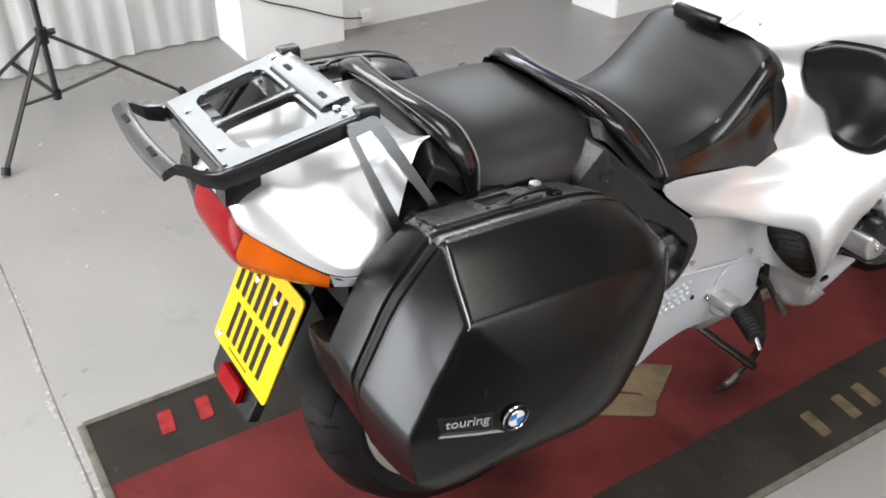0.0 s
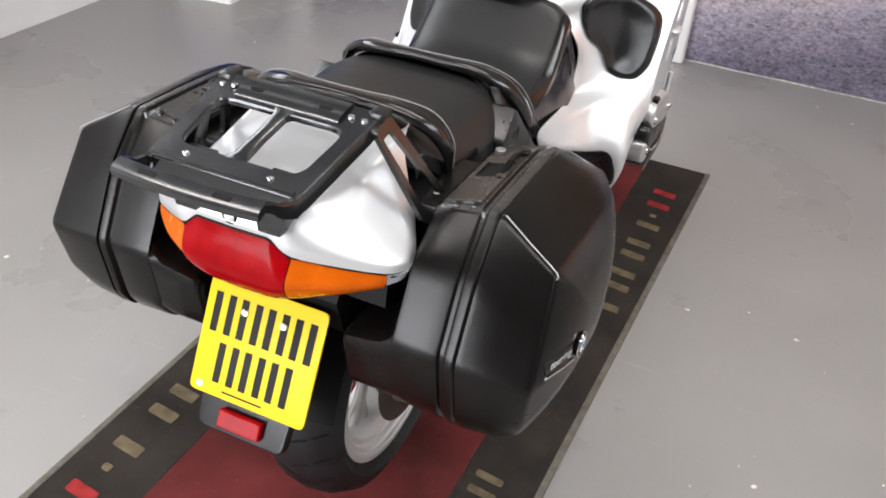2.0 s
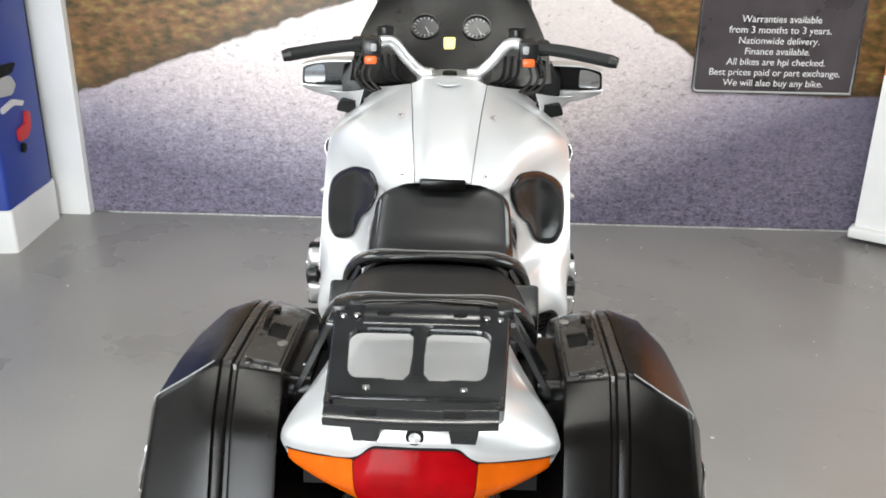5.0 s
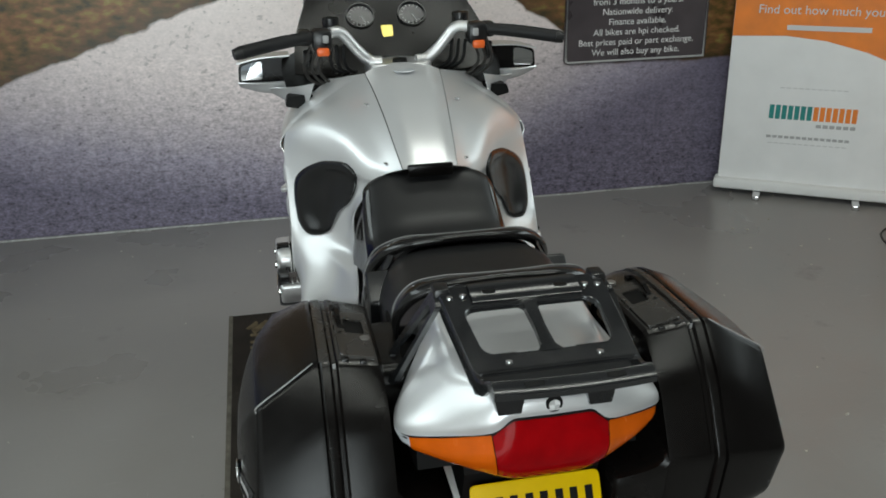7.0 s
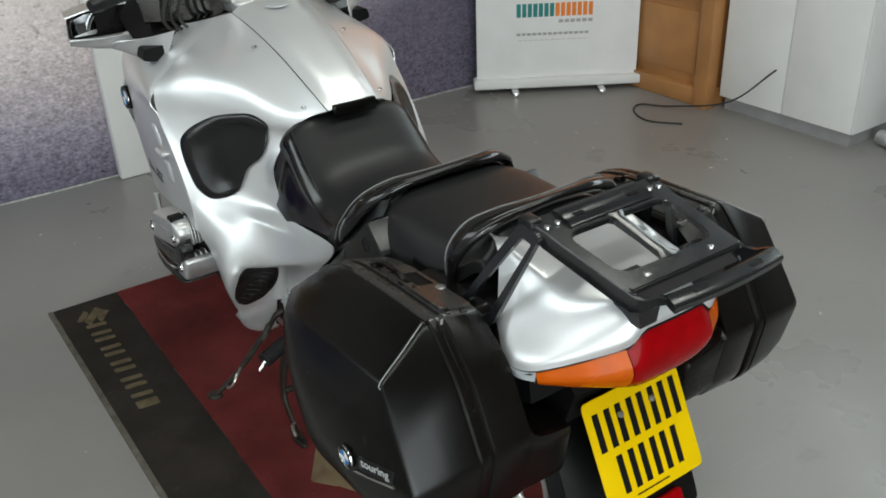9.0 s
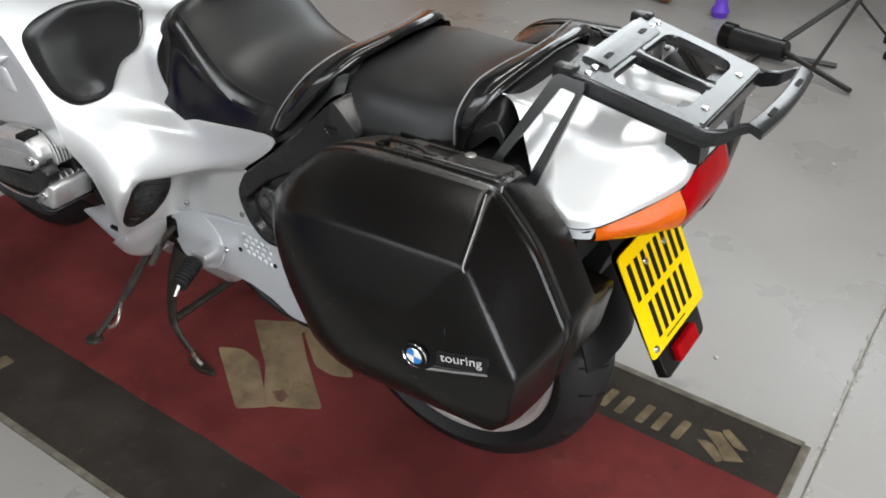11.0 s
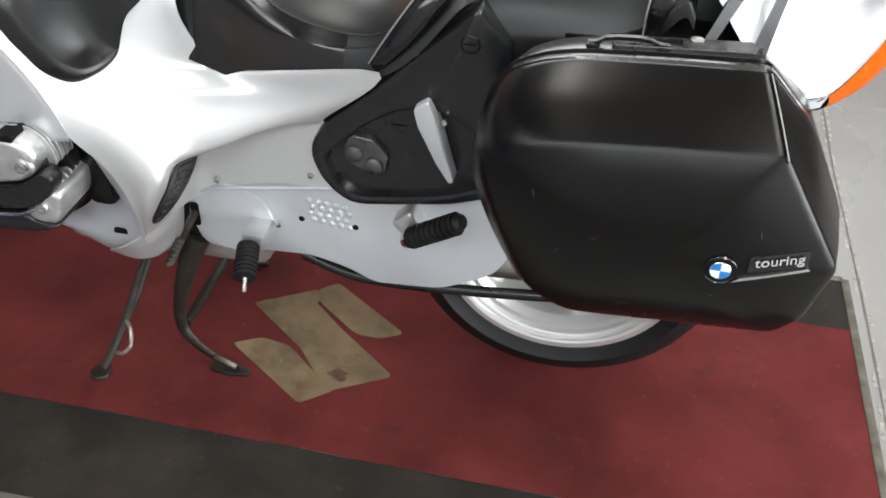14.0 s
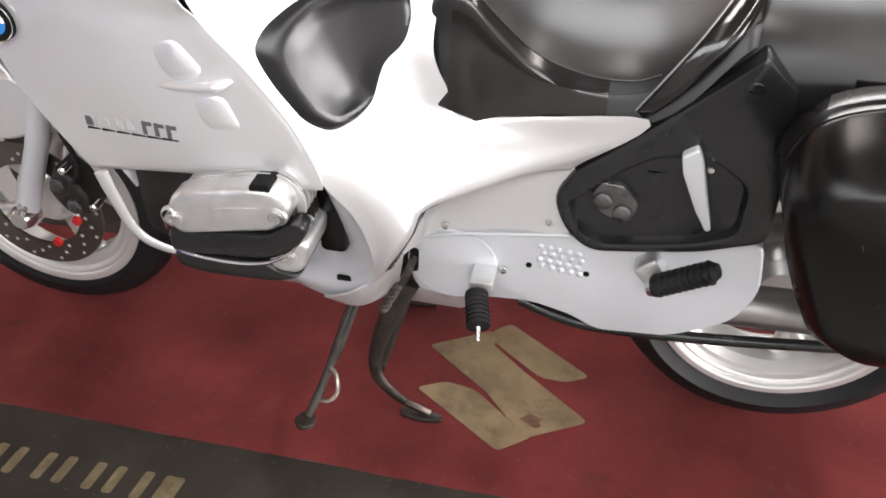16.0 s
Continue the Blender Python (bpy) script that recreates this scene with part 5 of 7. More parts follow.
for s in (1, -1):
    part("side_wall", skin([[(x, (y + dy) * s, zr(x) + dz) for dy, dz in ((-0.012, -0.002), (-0.002, -0.001), (0.001, -0.006), (0.0, -h), (-0.005, -h))] for x, y, h in ((0.226, 0.143, 0.024), (0.19, 0.141, 0.029), (0.1, 0.1345, 0.03), (0.03, 0.13, 0.03), (0.008, 0.126, 0.026))], True, True), RACK, rack, "deep side wall of the rack")
    arm = skin([[(x, (y + dy) * s, z + dz) for dy, dz in ((-0.006, 0.003), (0.0, 0.004), (0.003, 0.0), (0.002, -h), (-0.005, -h))] for x, y, z, h in ((0.03, 0.127, zr(0.03) - 0.004, 0.024), (0.008, 0.127, 0.989, 0.024), (-0.018, 0.122, 0.996, 0.02), (-0.036, 0.118, 1.008, 0.014), (-0.05, 0.117, 1.013, 0.011))], True, True)
    part("rear_arm", arm, RACK, rack, "bent arm carrying the rear bar")
    # the looped stay: two legs that meet at a rounded foot on the frame
    lean = lambda x, z: (x, (0.143 + (zr(0.2) - z) * 0.47) * s, z)
    ring = lambda pts: [lean(*q) for q in rounded(pts, 0.012, 4)]
    big = [(0.187, 1.024), (0.24, 1.03), (0.31, 0.882), (0.3, 0.866), (0.25, 0.858), (0.222, 0.868)]
    gap = [(0.2, 1.008, 0.004), (0.226, 1.011, 0.004), (0.292, 0.888, 0.006), (0.287, 0.88, 0.004), (0.25, 0.874, 0.004), (0.238, 0.882, 0.006)]
    o, g = ring(big), ring(gap)
    shift = lambda line, d: [(a, b + d * s, c) for a, b, c in line]
    part("stay", skin([shift(o, -0.006), shift(o, 0.004), shift(g, 0.004), shift(g, -0.006), shift(o, -0.006)], True), RACK, rack, "looped flat support stay", 35)
    part("corner_block", boxed(0.212, 0.248, min(0.122 * s, 0.148 * s), max(0.122 * s, 0.148 * s), 1.012, 1.04, 0.005), PLASTIC_SMOOTH, rack, "black front corner block")
    part("foot", skin([[(x, (0.072 + w) * s, z) for x, w in ((0.02, -u), (0.02, u), (0.075, u), (0.075, -u))] for u, z in ((0.024, zr(0.05) - 0.012), (0.024, 0.945), (0.018, 0.914))], True, True), PLASTIC_SMOOTH, rack, "black rubber foot")
    for sx, sy in ((0.198, 0.126), (0.198, 0.104), (0.032, 0.071)):
        part("screw", lathe([(-0.001, 0.0058), (0.002, 0.0052), (0.0026, 0.003), (0.0016, 0.0)], (sx, sy * s, zr(sx) + (0.0002 if sy != 0.104 else 0.002)), 14, axis="z"), STEEL, rack, "bright screw head")
    part("slot", slab(rounded([(0.192, 0.05 * s), (0.192, 0.072 * s), (0.203, 0.072 * s), (0.203, 0.05 * s)], 0.004), zr(0.198) + 0.003, zr(0.198) + 0.0072, plane="xy"), INK, rack, "", 0)
bow = lambda y: -0.007 * (1 - (y / 0.118) ** 2)
face = [[(x + bow(y), y, z) for x, z in ((-0.066, 0.996), (-0.068, 1.006), (-0.064, 1.011), (-0.047, 1.017), (-0.043, 1.015), (-0.045, 1.004))] for y in [-0.119 + 0.238 * k / 12 for k in range(13)]]
bar = part("rear_bar", skin(face, True, True), RACK, rack, "bowed flat rear bar with two slots")
for y in (0.06, -0.06):
    part("slot", skin([[(x + bow(y), y + d, z) for x, z in ((-0.06, 1.0133), (-0.0525, 1.016))] for d in (-0.014, 0.014)]), INK, bar, "dark slot", 0)


# seats
def dome_rows(sections):
    """Rounded cross-sections: x, top, half width of the crown, foot, half width at the foot."""
    rows = []
    for x, zc, w, zb, wb in sections:
        side, d = w * 0.35 + wb * 0.65, zc - zb
        half = [(x, 0, zc), (x, side * 0.36, zc - 0.002), (x, side * 0.62, zc - 0.009), (x, side * 0.82, zc - 0.024), (x, side * 0.95, zc - 0.05), (x, side * 0.97, zc - d * 0.45), (x, wb * 0.95, zc - d * 0.72), (x, wb * 1.01, zb - 0.004)]
        rows.append([(a, -b, c) for a, b, c in half[:0:-1]] + half)
    return rows


def seat_rows(sections):
    rows = []
    for x, zc, w, zb, wb in sections:
        half = [(x, 0, zc), (x, w * 0.4, zc - 0.0015), (x, w * 0.7, zc - 0.008), (x, w * 0.9, zc - 0.021), (x, w * 1.03, zc - 0.043), (x, w * 0.6 + wb * 0.4 + 0.011, zc * 0.6 + zb * 0.4 - 0.024), (x, w * 0.25 + wb * 0.75 + 0.006, zc * 0.28 + zb * 0.72), (x, wb, zb)]
        rows.append([(a, -b, c) for a, b, c in half[:0:-1]] + half)
    return rows


RIDER = [(1.16, 0.925, 0.135, 0.77, 0.185), (1.115, 0.962, 0.132, 0.76, 0.198), (1.075, 0.966, 0.135, 0.75, 0.203), (1.02, 0.918, 0.15, 0.732, 0.204), (0.96, 0.872, 0.155, 0.725, 0.206), (0.88, 0.847, 0.158, 0.742, 0.208), (0.8, 0.848, 0.16, 0.765, 0.21), (0.73, 0.885, 0.168, 0.81, 0.207), (0.665, 0.94, 0.15, 0.885, 0.185), (0.64, 0.95, 0.14, 0.9, 0.17)]
rider = part("rider_seat", net(dome_rows(RIDER), 6, 7), VINYL, bike, "black grained vinyl rider seat", 60)
seat_tree = surface(rider)
# the flanks outside the seams are covered in a smoother, shinier hide
brow = lambda x: 0.855 * float(np.interp(x, [q[0] for q in RIDER[::-1]], [q[2] * 0.35 + q[4] * 0.65 for q in RIDER[::-1]]))
rider.data.materials.append(FLANK)
for face in rider.data.polygons:
    if 0.84 < face.center.x < 1.1 and abs(face.center.y) > brow(face.center.x):
        face.material_index = 1
for s in (1, -1):
    seam = []
    for k in range(12):
        x = 1.1 - 0.03 * k
        hit = seat_tree.ray_cast(Vector((x, brow(x) * s, 1.3)), Vector((0, 0, -1)))[0]
        if hit:
            seam.append((hit.x, hit.y, hit.z + 0.0006))
    part("seam", tube(seam, 0.0015, 3, 6), VINYL, rider, "raised stitched seam")
part("seat_tongue", boxed(1.034, 1.052, -0.058, 0.058, 0.965, 0.996, 0.005), PLASTIC, rider, "black front tongue")
pillion = part("pillion_seat", net(seat_rows([(0.7, 0.895, 0.155, 0.8, 0.195), (0.655, 0.932, 0.162, 0.808, 0.2), (0.6, 0.942, 0.17, 0.81, 0.2), (0.54, 0.943, 0.17, 0.815, 0.198), (0.47, 0.944, 0.166, 0.825, 0.195), (0.42, 0.951, 0.16, 0.84, 0.19), (0.37, 0.968, 0.148, 0.87, 0.182), (0.335, 0.982, 0.128, 0.9, 0.165), (0.318, 0.955, 0.12, 0.88, 0.16)]), 4, 7), VINYL, bike, "black grained vinyl pillion seat", 60)


def lip(arch, parent, wide):
    """A glossy blade along the rear of a seat: broad at the shoulders, pointed at both ends, with piping on its front edge."""
    line = catmull(arch + [(x, -y, z) for x, y, z in arch[-2::-1]], 7)
    rings, edge = [], []
    n = len(line) - 1
    for i, p in enumerate(line):
        f = abs(2 * i / n - 1)
        d = (line[min(i + 1, n)] - line[max(i - 1, 0)]).normalized()
        tilt = radians(48 * f ** 1.5 - 6)
        across = Vector((math.cos(tilt), 0, math.sin(tilt)))
        up = d.cross(across).normalized()
        w = wide * (0.78 + 0.5 * f - 1.12 * max(0.0, f - 0.55) ** 1.4 * 2.2)
        w = max(w, 0.004)
        t = min(0.011, w * 0.45)
        rings.append([p + across * (w * math.cos(a)) + up * (t * math.sin(a) * (1.0 + 0.5 * math.cos(a + math.pi))) for a in [2 * math.pi * k / 14 for k in range(14)]])
        edge.append(p + across * (w + 0.0005) + up * 0.003)
    part("seat_lip", skin(rings, True, True), VINYL_GLOSS, parent, "glossy black raised seat edge")
    part("piping", tube(edge, 0.0016, 1, 6, smooth=False), PIPING, parent, "thin grey piping")


lip([(0.792, 0.203, 0.782), (0.748, 0.203, 0.838), (0.697, 0.182, 0.903), (0.664, 0.13, 0.942), (0.647, 0.065, 0.953), (0.643, 0.0, 0.956)], rider, 0.023)
lip([(0.382, 0.192, 0.87), (0.372, 0.19, 0.925), (0.354, 0.16, 0.972), (0.338, 0.108, 0.993), (0.332, 0.055, 0.998), (0.33, 0.0, 1.0)], pillion, 0.021)

# fairing: leg-shield cowls, side panels and the tank cover
R0 = [(1.045, 0.072, 0.985), (1.13, 0.08, 1.028), (1.24, 0.09, 1.08), (1.35, 0.1, 1.12), (1.46, 0.11, 1.148)]
R0b = [(1.07, 0.096, 0.974), (1.15, 0.113, 1.012), (1.255, 0.14, 1.058), (1.37, 0.178, 1.086), (1.472, 0.205, 1.092)]
R1a = [(1.088, 0.115, 0.961), (1.15, 0.152, 0.982), (1.257, 0.2, 1.022), (1.39, 0.266, 1.044), (1.467, 0.293, 1.036)]
R1 = [(1.101, 0.133, 0.941), (1.153, 0.17, 0.949), (1.252, 0.223, 0.974), (1.384, 0.306, 0.993), (1.458, 0.343, 0.993)]
R1b = [(1.12, 0.148, 0.915), (1.165, 0.175, 0.917), (1.255, 0.23, 0.925), (1.37, 0.315, 0.935), (1.425, 0.354, 0.93)]
R2 = [(1.123, 0.192, 0.85), (1.165, 0.2, 0.852), (1.235, 0.243, 0.856), (1.325, 0.315, 0.86), (1.365, 0.354, 0.862)]
R3 = [(1.1, 0.198, 0.79), (1.15, 0.209, 0.785), (1.22, 0.257, 0.775), (1.277, 0.32, 0.77), (1.3, 0.354, 0.77)]
R3b = [(1.06, 0.197, 0.742), (1.115, 0.212, 0.738), (1.19, 0.272, 0.735), (1.25, 0.325, 0.733), (1.283, 0.355, 0.735)]
R4 = [(0.78, 0.224, 0.785), (0.94, 0.217, 0.715), (1.09, 0.245, 0.7), (1.19, 0.325, 0.69), (1.262, 0.357, 0.68)]
R5 = [(0.88, 0.214, 0.682), (0.967, 0.233, 0.663), (1.085, 0.276, 0.622), (1.147, 0.337, 0.63), (1.225, 0.345, 0.625)]
R5b = [(0.88, 0.209, 0.667), (0.97, 0.2115, 0.651), (1.11, 0.223, 0.6), (1.13, 0.337, 0.59), (1.205, 0.34, 0.58)]
R6 = [(0.88, 0.2065, 0.595), (1.0, 0.206, 0.58), (1.133, 0.212, 0.545), (1.155, 0.325, 0.53), (1.195, 0.332, 0.52)]
R7 = [(0.88, 0.206, 0.532), (1.0, 0.206, 0.528), (1.135, 0.209, 0.48), (1.195, 0.295, 0.45), (1.208, 0.305, 0.44)]
S0 = [R0[4], (1.55, 0.2, 1.12), (1.68, 0.255, 1.1), (1.84, 0.26, 1.06)]
S0b = [R1[4], (1.5, 0.346, 1.0), (1.65, 0.337, 1.0), (1.86, 0.3, 0.99)]
S1 = [R1b[4], (1.465, 0.354, 0.93), (1.65, 0.346, 0.93), (1.85, 0.31, 0.92)]
S2 = [R2[4], (1.41, 0.355, 0.862), (1.6, 0.35, 0.862), (1.82, 0.315, 0.85)]
S3 = [R3[4], (1.335, 0.356, 0.765), (1.55, 0.351, 0.77), (1.785, 0.318, 0.76)]
S4 = [R4[4], (1.3, 0.357, 0.674), (1.46, 0.351, 0.674), (1.7, 0.322, 0.638)]
S5 = [(1.285, 0.344, 0.66), (1.32, 0.347, 0.664), (1.455, 0.341, 0.664), (1.688, 0.312, 0.627)]
PAD = [(0.334, 0.885), (0.309, 0.914), (0.256, 0.95), (0.195, 0.968), (0.172, 0.945), (0.176, 0.907), (0.199, 0.862), (0.226, 0.835), (0.241, 0.797), (0.252, 0.772), (0.276, 0.757), (0.314, 0.749), (0.335, 0.776), (0.34, 0.838)]
VENT = [(0.325, 0.5), (0.328, 0.55), (0.318, 0.6), (0.29, 0.618), (0.245, 0.612), (0.215, 0.59), (0.211, 0.555), (0.22, 0.52), (0.254, 0.482), (0.3, 0.465)]


def roundel(root, place, r, s):
    """A round badge: black ring, bright rim, blue and white quarters."""
    x, y, z = place
    part("badge_ring", lathe([(-0.02 * s, r), (0.003 * s, r), (0.004 * s, r * 0.96), (0.004 * s, 0.0)], place, 36), INK, root, "round black badge ring")
    part("badge_rim", lathe([(0.003 * s, r * 0.98), (0.005 * s, r * 0.97), (0.004 * s, r * 0.92)], place, 36), STEEL, root, "bright badge rim")
    for k in range(4):
        pts = [(x, z)] + [(x + r * 0.62 * math.cos(a), z + r * 0.62 * math.sin(a)) for a in [math.pi / 2 * k + math.pi / 2 * i / 6 for i in range(7)]]
        part("badge_quarter", slab(pts, y + 0.003 * s, y + 0.005 * s), (BLUE, WHITE_PRINT)[(k + (s < 0)) % 2], root, "", 0)


for s in (1, -1):
    cowl = part("side_cowl", net([R0, R0b, R1a, R1, R1b, R2, R3, R3b, R4, R5, R5b, R6, R7], 8, 6, s, 0.003), SILVER, bike, "silver painted leg shield cowl", 50)
    tree = surface(cowl)
    part("knee_pad", patch(tree, [Vector(p) for p in rounded(PAD, 0.02, 4)], 0.0185, s, hollow=0.0125), PAD_RUBBER, cowl, "black moulded rubber knee pad", 60)
    part("vent", patch(tree, [Vector(p) for p in rounded(VENT, 0.02, 3)], 0.0015, s), PLASTIC_SMOOTH, cowl, "black ribbed oval vent", 60)
    for k in range(9):
        a, b = Vector((0.217 + 0.009 * k, 0.575 - 0.0118 * k)), Vector((0.276 + 0.005 * k, 0.608 - 0.0142 * k))
        pts = []
        for i in range(6):
            q = a.lerp(b, i / 5)
            hit = tree.ray_cast(Vector((0.5, q.x * s, q.y)), Vector((1, 0, 0)))[0]
            pts.append((hit.x - 0.003 if hit else 1.15, q.x * s, q.y))
        part("vent_rib", tube(pts, 0.0022, 2, 6), PLASTIC_SMOOTH, cowl)
    side = part("fairing_side", net([S0, S0b, S1, S2, S3, S4, S5], 8, 6, s, 0.003), SILVER, bike, "silver painted fairing side panel", 50)
    roundel(side, (1.7851, 0.332 * s, 0.8877), 0.034, s)
    # two louvres that rise to the rear and fade into the panel towards the front
    for q in (((1.5451, 0.8958), (1.4685, 0.904), (1.4307, 0.857), (1.4429, 0.8386), (1.492, 0.8335), (1.5144, 0.857)), ((1.5012, 0.8121), (1.4041, 0.8192), (1.3786, 0.761), (1.4409, 0.7518), (1.4644, 0.7804))):
        rows = []
        cx0 = sum(p[0] for p in q) / len(q)
        cz0 = sum(p[1] for p in q) / len(q)
        o = rounded([(p[0], p[1]) for p in q], 0.012, 3)
        for r, h in ((1.0, -0.002), (0.92, 0.004), (0.75, 0.0075), (0.4, 0.009), (0.05, 0.009)):
            line = [(cx0 + (p[0] - cx0) * r, cz0 + (p[1] - cz0) * r) for p in o]
            rise = [min(1.0, max(0.0, 1.6 * (q[0][0] - x) / (q[0][0] - min(p[0] for p in q)))) ** 0.8 for x, z in line]
            rows.append([(x, (0.3465 + (h + 0.005) * f) * s, z) for (x, z), f in zip(line, rise)])
        part("louvre", skin(rows, True, True), SILVER, side, "raised silver louvre", 60)
    part("louvre_bar", tube([(1.5196, 0.349 * s, 0.8202), (1.4838, 0.356 * s, 0.8253), (1.4429, 0.361 * s, 0.8315), (1.4103, 0.362 * s, 0.8376), (1.3908, 0.354 * s, 0.8437)], [0.003, 0.0075, 0.01, 0.0115, 0.004], 5, 12, 0.8), SILVER, side, "raised silver bar between the louvres", 60)
    skin_tree = surface(side)
    def on_side(x0, x1, z0, z1, material):
        face = skin_tree.ray_cast(Vector(((x0 + x1) / 2, s, (z0 + z1) / 2)), Vector((0, -s, 0)))[0].y
        part("model_bar", boxed(x0, x1, min(face - 0.003 * s, face + 0.0012 * s), max(face - 0.003 * s, face + 0.0012 * s), z0, z1), material, side, "", 0)
    for k, w in enumerate((0.012, 0.004, 0.004, 0.011, 0.011)):
        on_side(1.6697 - 0.02 * k - w, 1.6697 - 0.02 * k, 0.7222 + 0.002 * k, 0.7385 + 0.002 * k, GREY_DARK if k == 0 else GREY_PRINT)
    for k in range(6):
        on_side(1.6697 - 0.0285 * (k + 1), 1.6697 - 0.0285 * k, 0.7155 + 0.0015 * k, 0.7181 + 0.0015 * k, INK)
    for k in range(3):
        on_side(1.5604 - 0.022 * k - 0.007, 1.5604 - 0.022 * k, 0.7273, 0.7518, GREY_DARK)
        on_side(1.5604 - 0.022 * k - 0.018, 1.5604 - 0.022 * k - 0.0075, 0.7446, 0.7513, GREY_DARK)
    # grey inner shield behind the cylinder and the bright boot below
    part("inner_shield", net([[(1.228, 0.342, 0.628), (1.285, 0.3, 0.64), (1.33, 0.24, 0.66)], [(1.207, 0.337, 0.58), (1.265, 0.29, 0.56), (1.3, 0.22, 0.55)], [(1.197, 0.329, 0.515), (1.255, 0.275, 0.47), (1.35, 0.235, 0.45)], [(1.21, 0.3, 0.43), (1.295, 0.278, 0.398), (1.42, 0.26, 0.412)], [(1.232, 0.255, 0.36), (1.31, 0.258, 0.355), (1.43, 0.23, 0.375)]], 6, 6, s, 0.003), SILVER_DULL, bike, "grey inner shield behind the cylinder", 60)
    part("shield_slot", boxed(1.252, 1.278, min(0.283 * s, 0.29 * s), max(0.283 * s, 0.29 * s), 0.428, 0.436), INK, bike, "", 0)
    boot = [[(1.172, 0.208, 0.476), (1.18, 0.235, 0.468), (1.197, 0.292, 0.452), (1.212, 0.303, 0.44)], [(1.176, 0.212, 0.43), (1.188, 0.243, 0.42), (1.215, 0.29, 0.408), (1.262, 0.298, 0.402)], [(1.182, 0.218, 0.385), (1.203, 0.248, 0.372), (1.245, 0.28, 0.364), (1.31, 0.274, 0.366)], [(1.18, 0.212, 0.375), (1.21, 0.235, 0.353), (1.25, 0.26, 0.346), (1.318, 0.258, 0.354)]]
    part("lower_boot", net(boot, 5, 5, s, 0.004), SILVER, bike, "bright silver lower deflector", 60)
    strip = [(1.668, 0.335, 0.63), (1.655, 0.335, 0.58), (1.628, 0.335, 0.51), (1.58, 0.335, 0.482), (1.53, 0.33, 0.475)]
    part("lower_strip", tube([(x, y * s, z) for x, y, z in strip], [0.014, 0.013, 0.011, 0.009, 0.007], 5, 10, 0.5, (0, 1, 0)), SILVER, bike, "silver lower fairing strip")
    # a black block imitates the shade in the gap behind the cylinder
    part("cylinder_gap_shade", boxed(1.25, 1.3, min(0.18 * s, 0.305 * s), max(0.18 * s, 0.305 * s), 0.5, 0.665, 0.012), PLASTIC, bike, "black block in place of the shade behind the cylinder")
    # flutes on the cowl: the fold that runs back under the seat
T = [[(1.04, 0, 0.992), (1.04, 0.04, 0.99), (1.045, 0.0695, 0.986)], [(1.12, 0, 1.042), (1.12, 0.045, 1.04), (1.13, 0.0775, 1.029)], [(1.24, 0, 1.097), (1.24, 0.05, 1.095), (1.24, 0.0875, 1.081)], [(1.36, 0, 1.142), (1.36, 0.055, 1.138), (1.35, 0.0975, 1.121)], [(1.48, 0, 1.17), (1.48, 0.06, 1.165), (1.46, 0.1075, 1.149)]]
tank = part("tank_cover", net([both(r) for r in T], 5, 6, 1, 0.003), SILVER, bike, "silver tank cover between dark seams", 60)
part("tank_under", net([[(x + 0.006, y * 1.035, z - 0.008) for x, y, z in both(r)] for r in T], 4, 4), INK, tank, "", 60)
part("filler_badge", lathe([(0.0, 0.03), (0.002, 0.028), (0.002, 0.0)], (1.42, 0.0, 1.158), 28, axis="z"), SILVER_DULL, tank, "round silver filler badge")
for s in (1, -1):
    for x, y, z in ((1.1, 0.105, 0.985), (1.3, 0.125, 1.093)):
        part("screw", lathe([(0.0, 0.007), (0.003, 0.006), (0.0035, 0.0)], (x, y * s, z + 0.002), 16, axis="z"), STEEL, tank, "bright screw head")

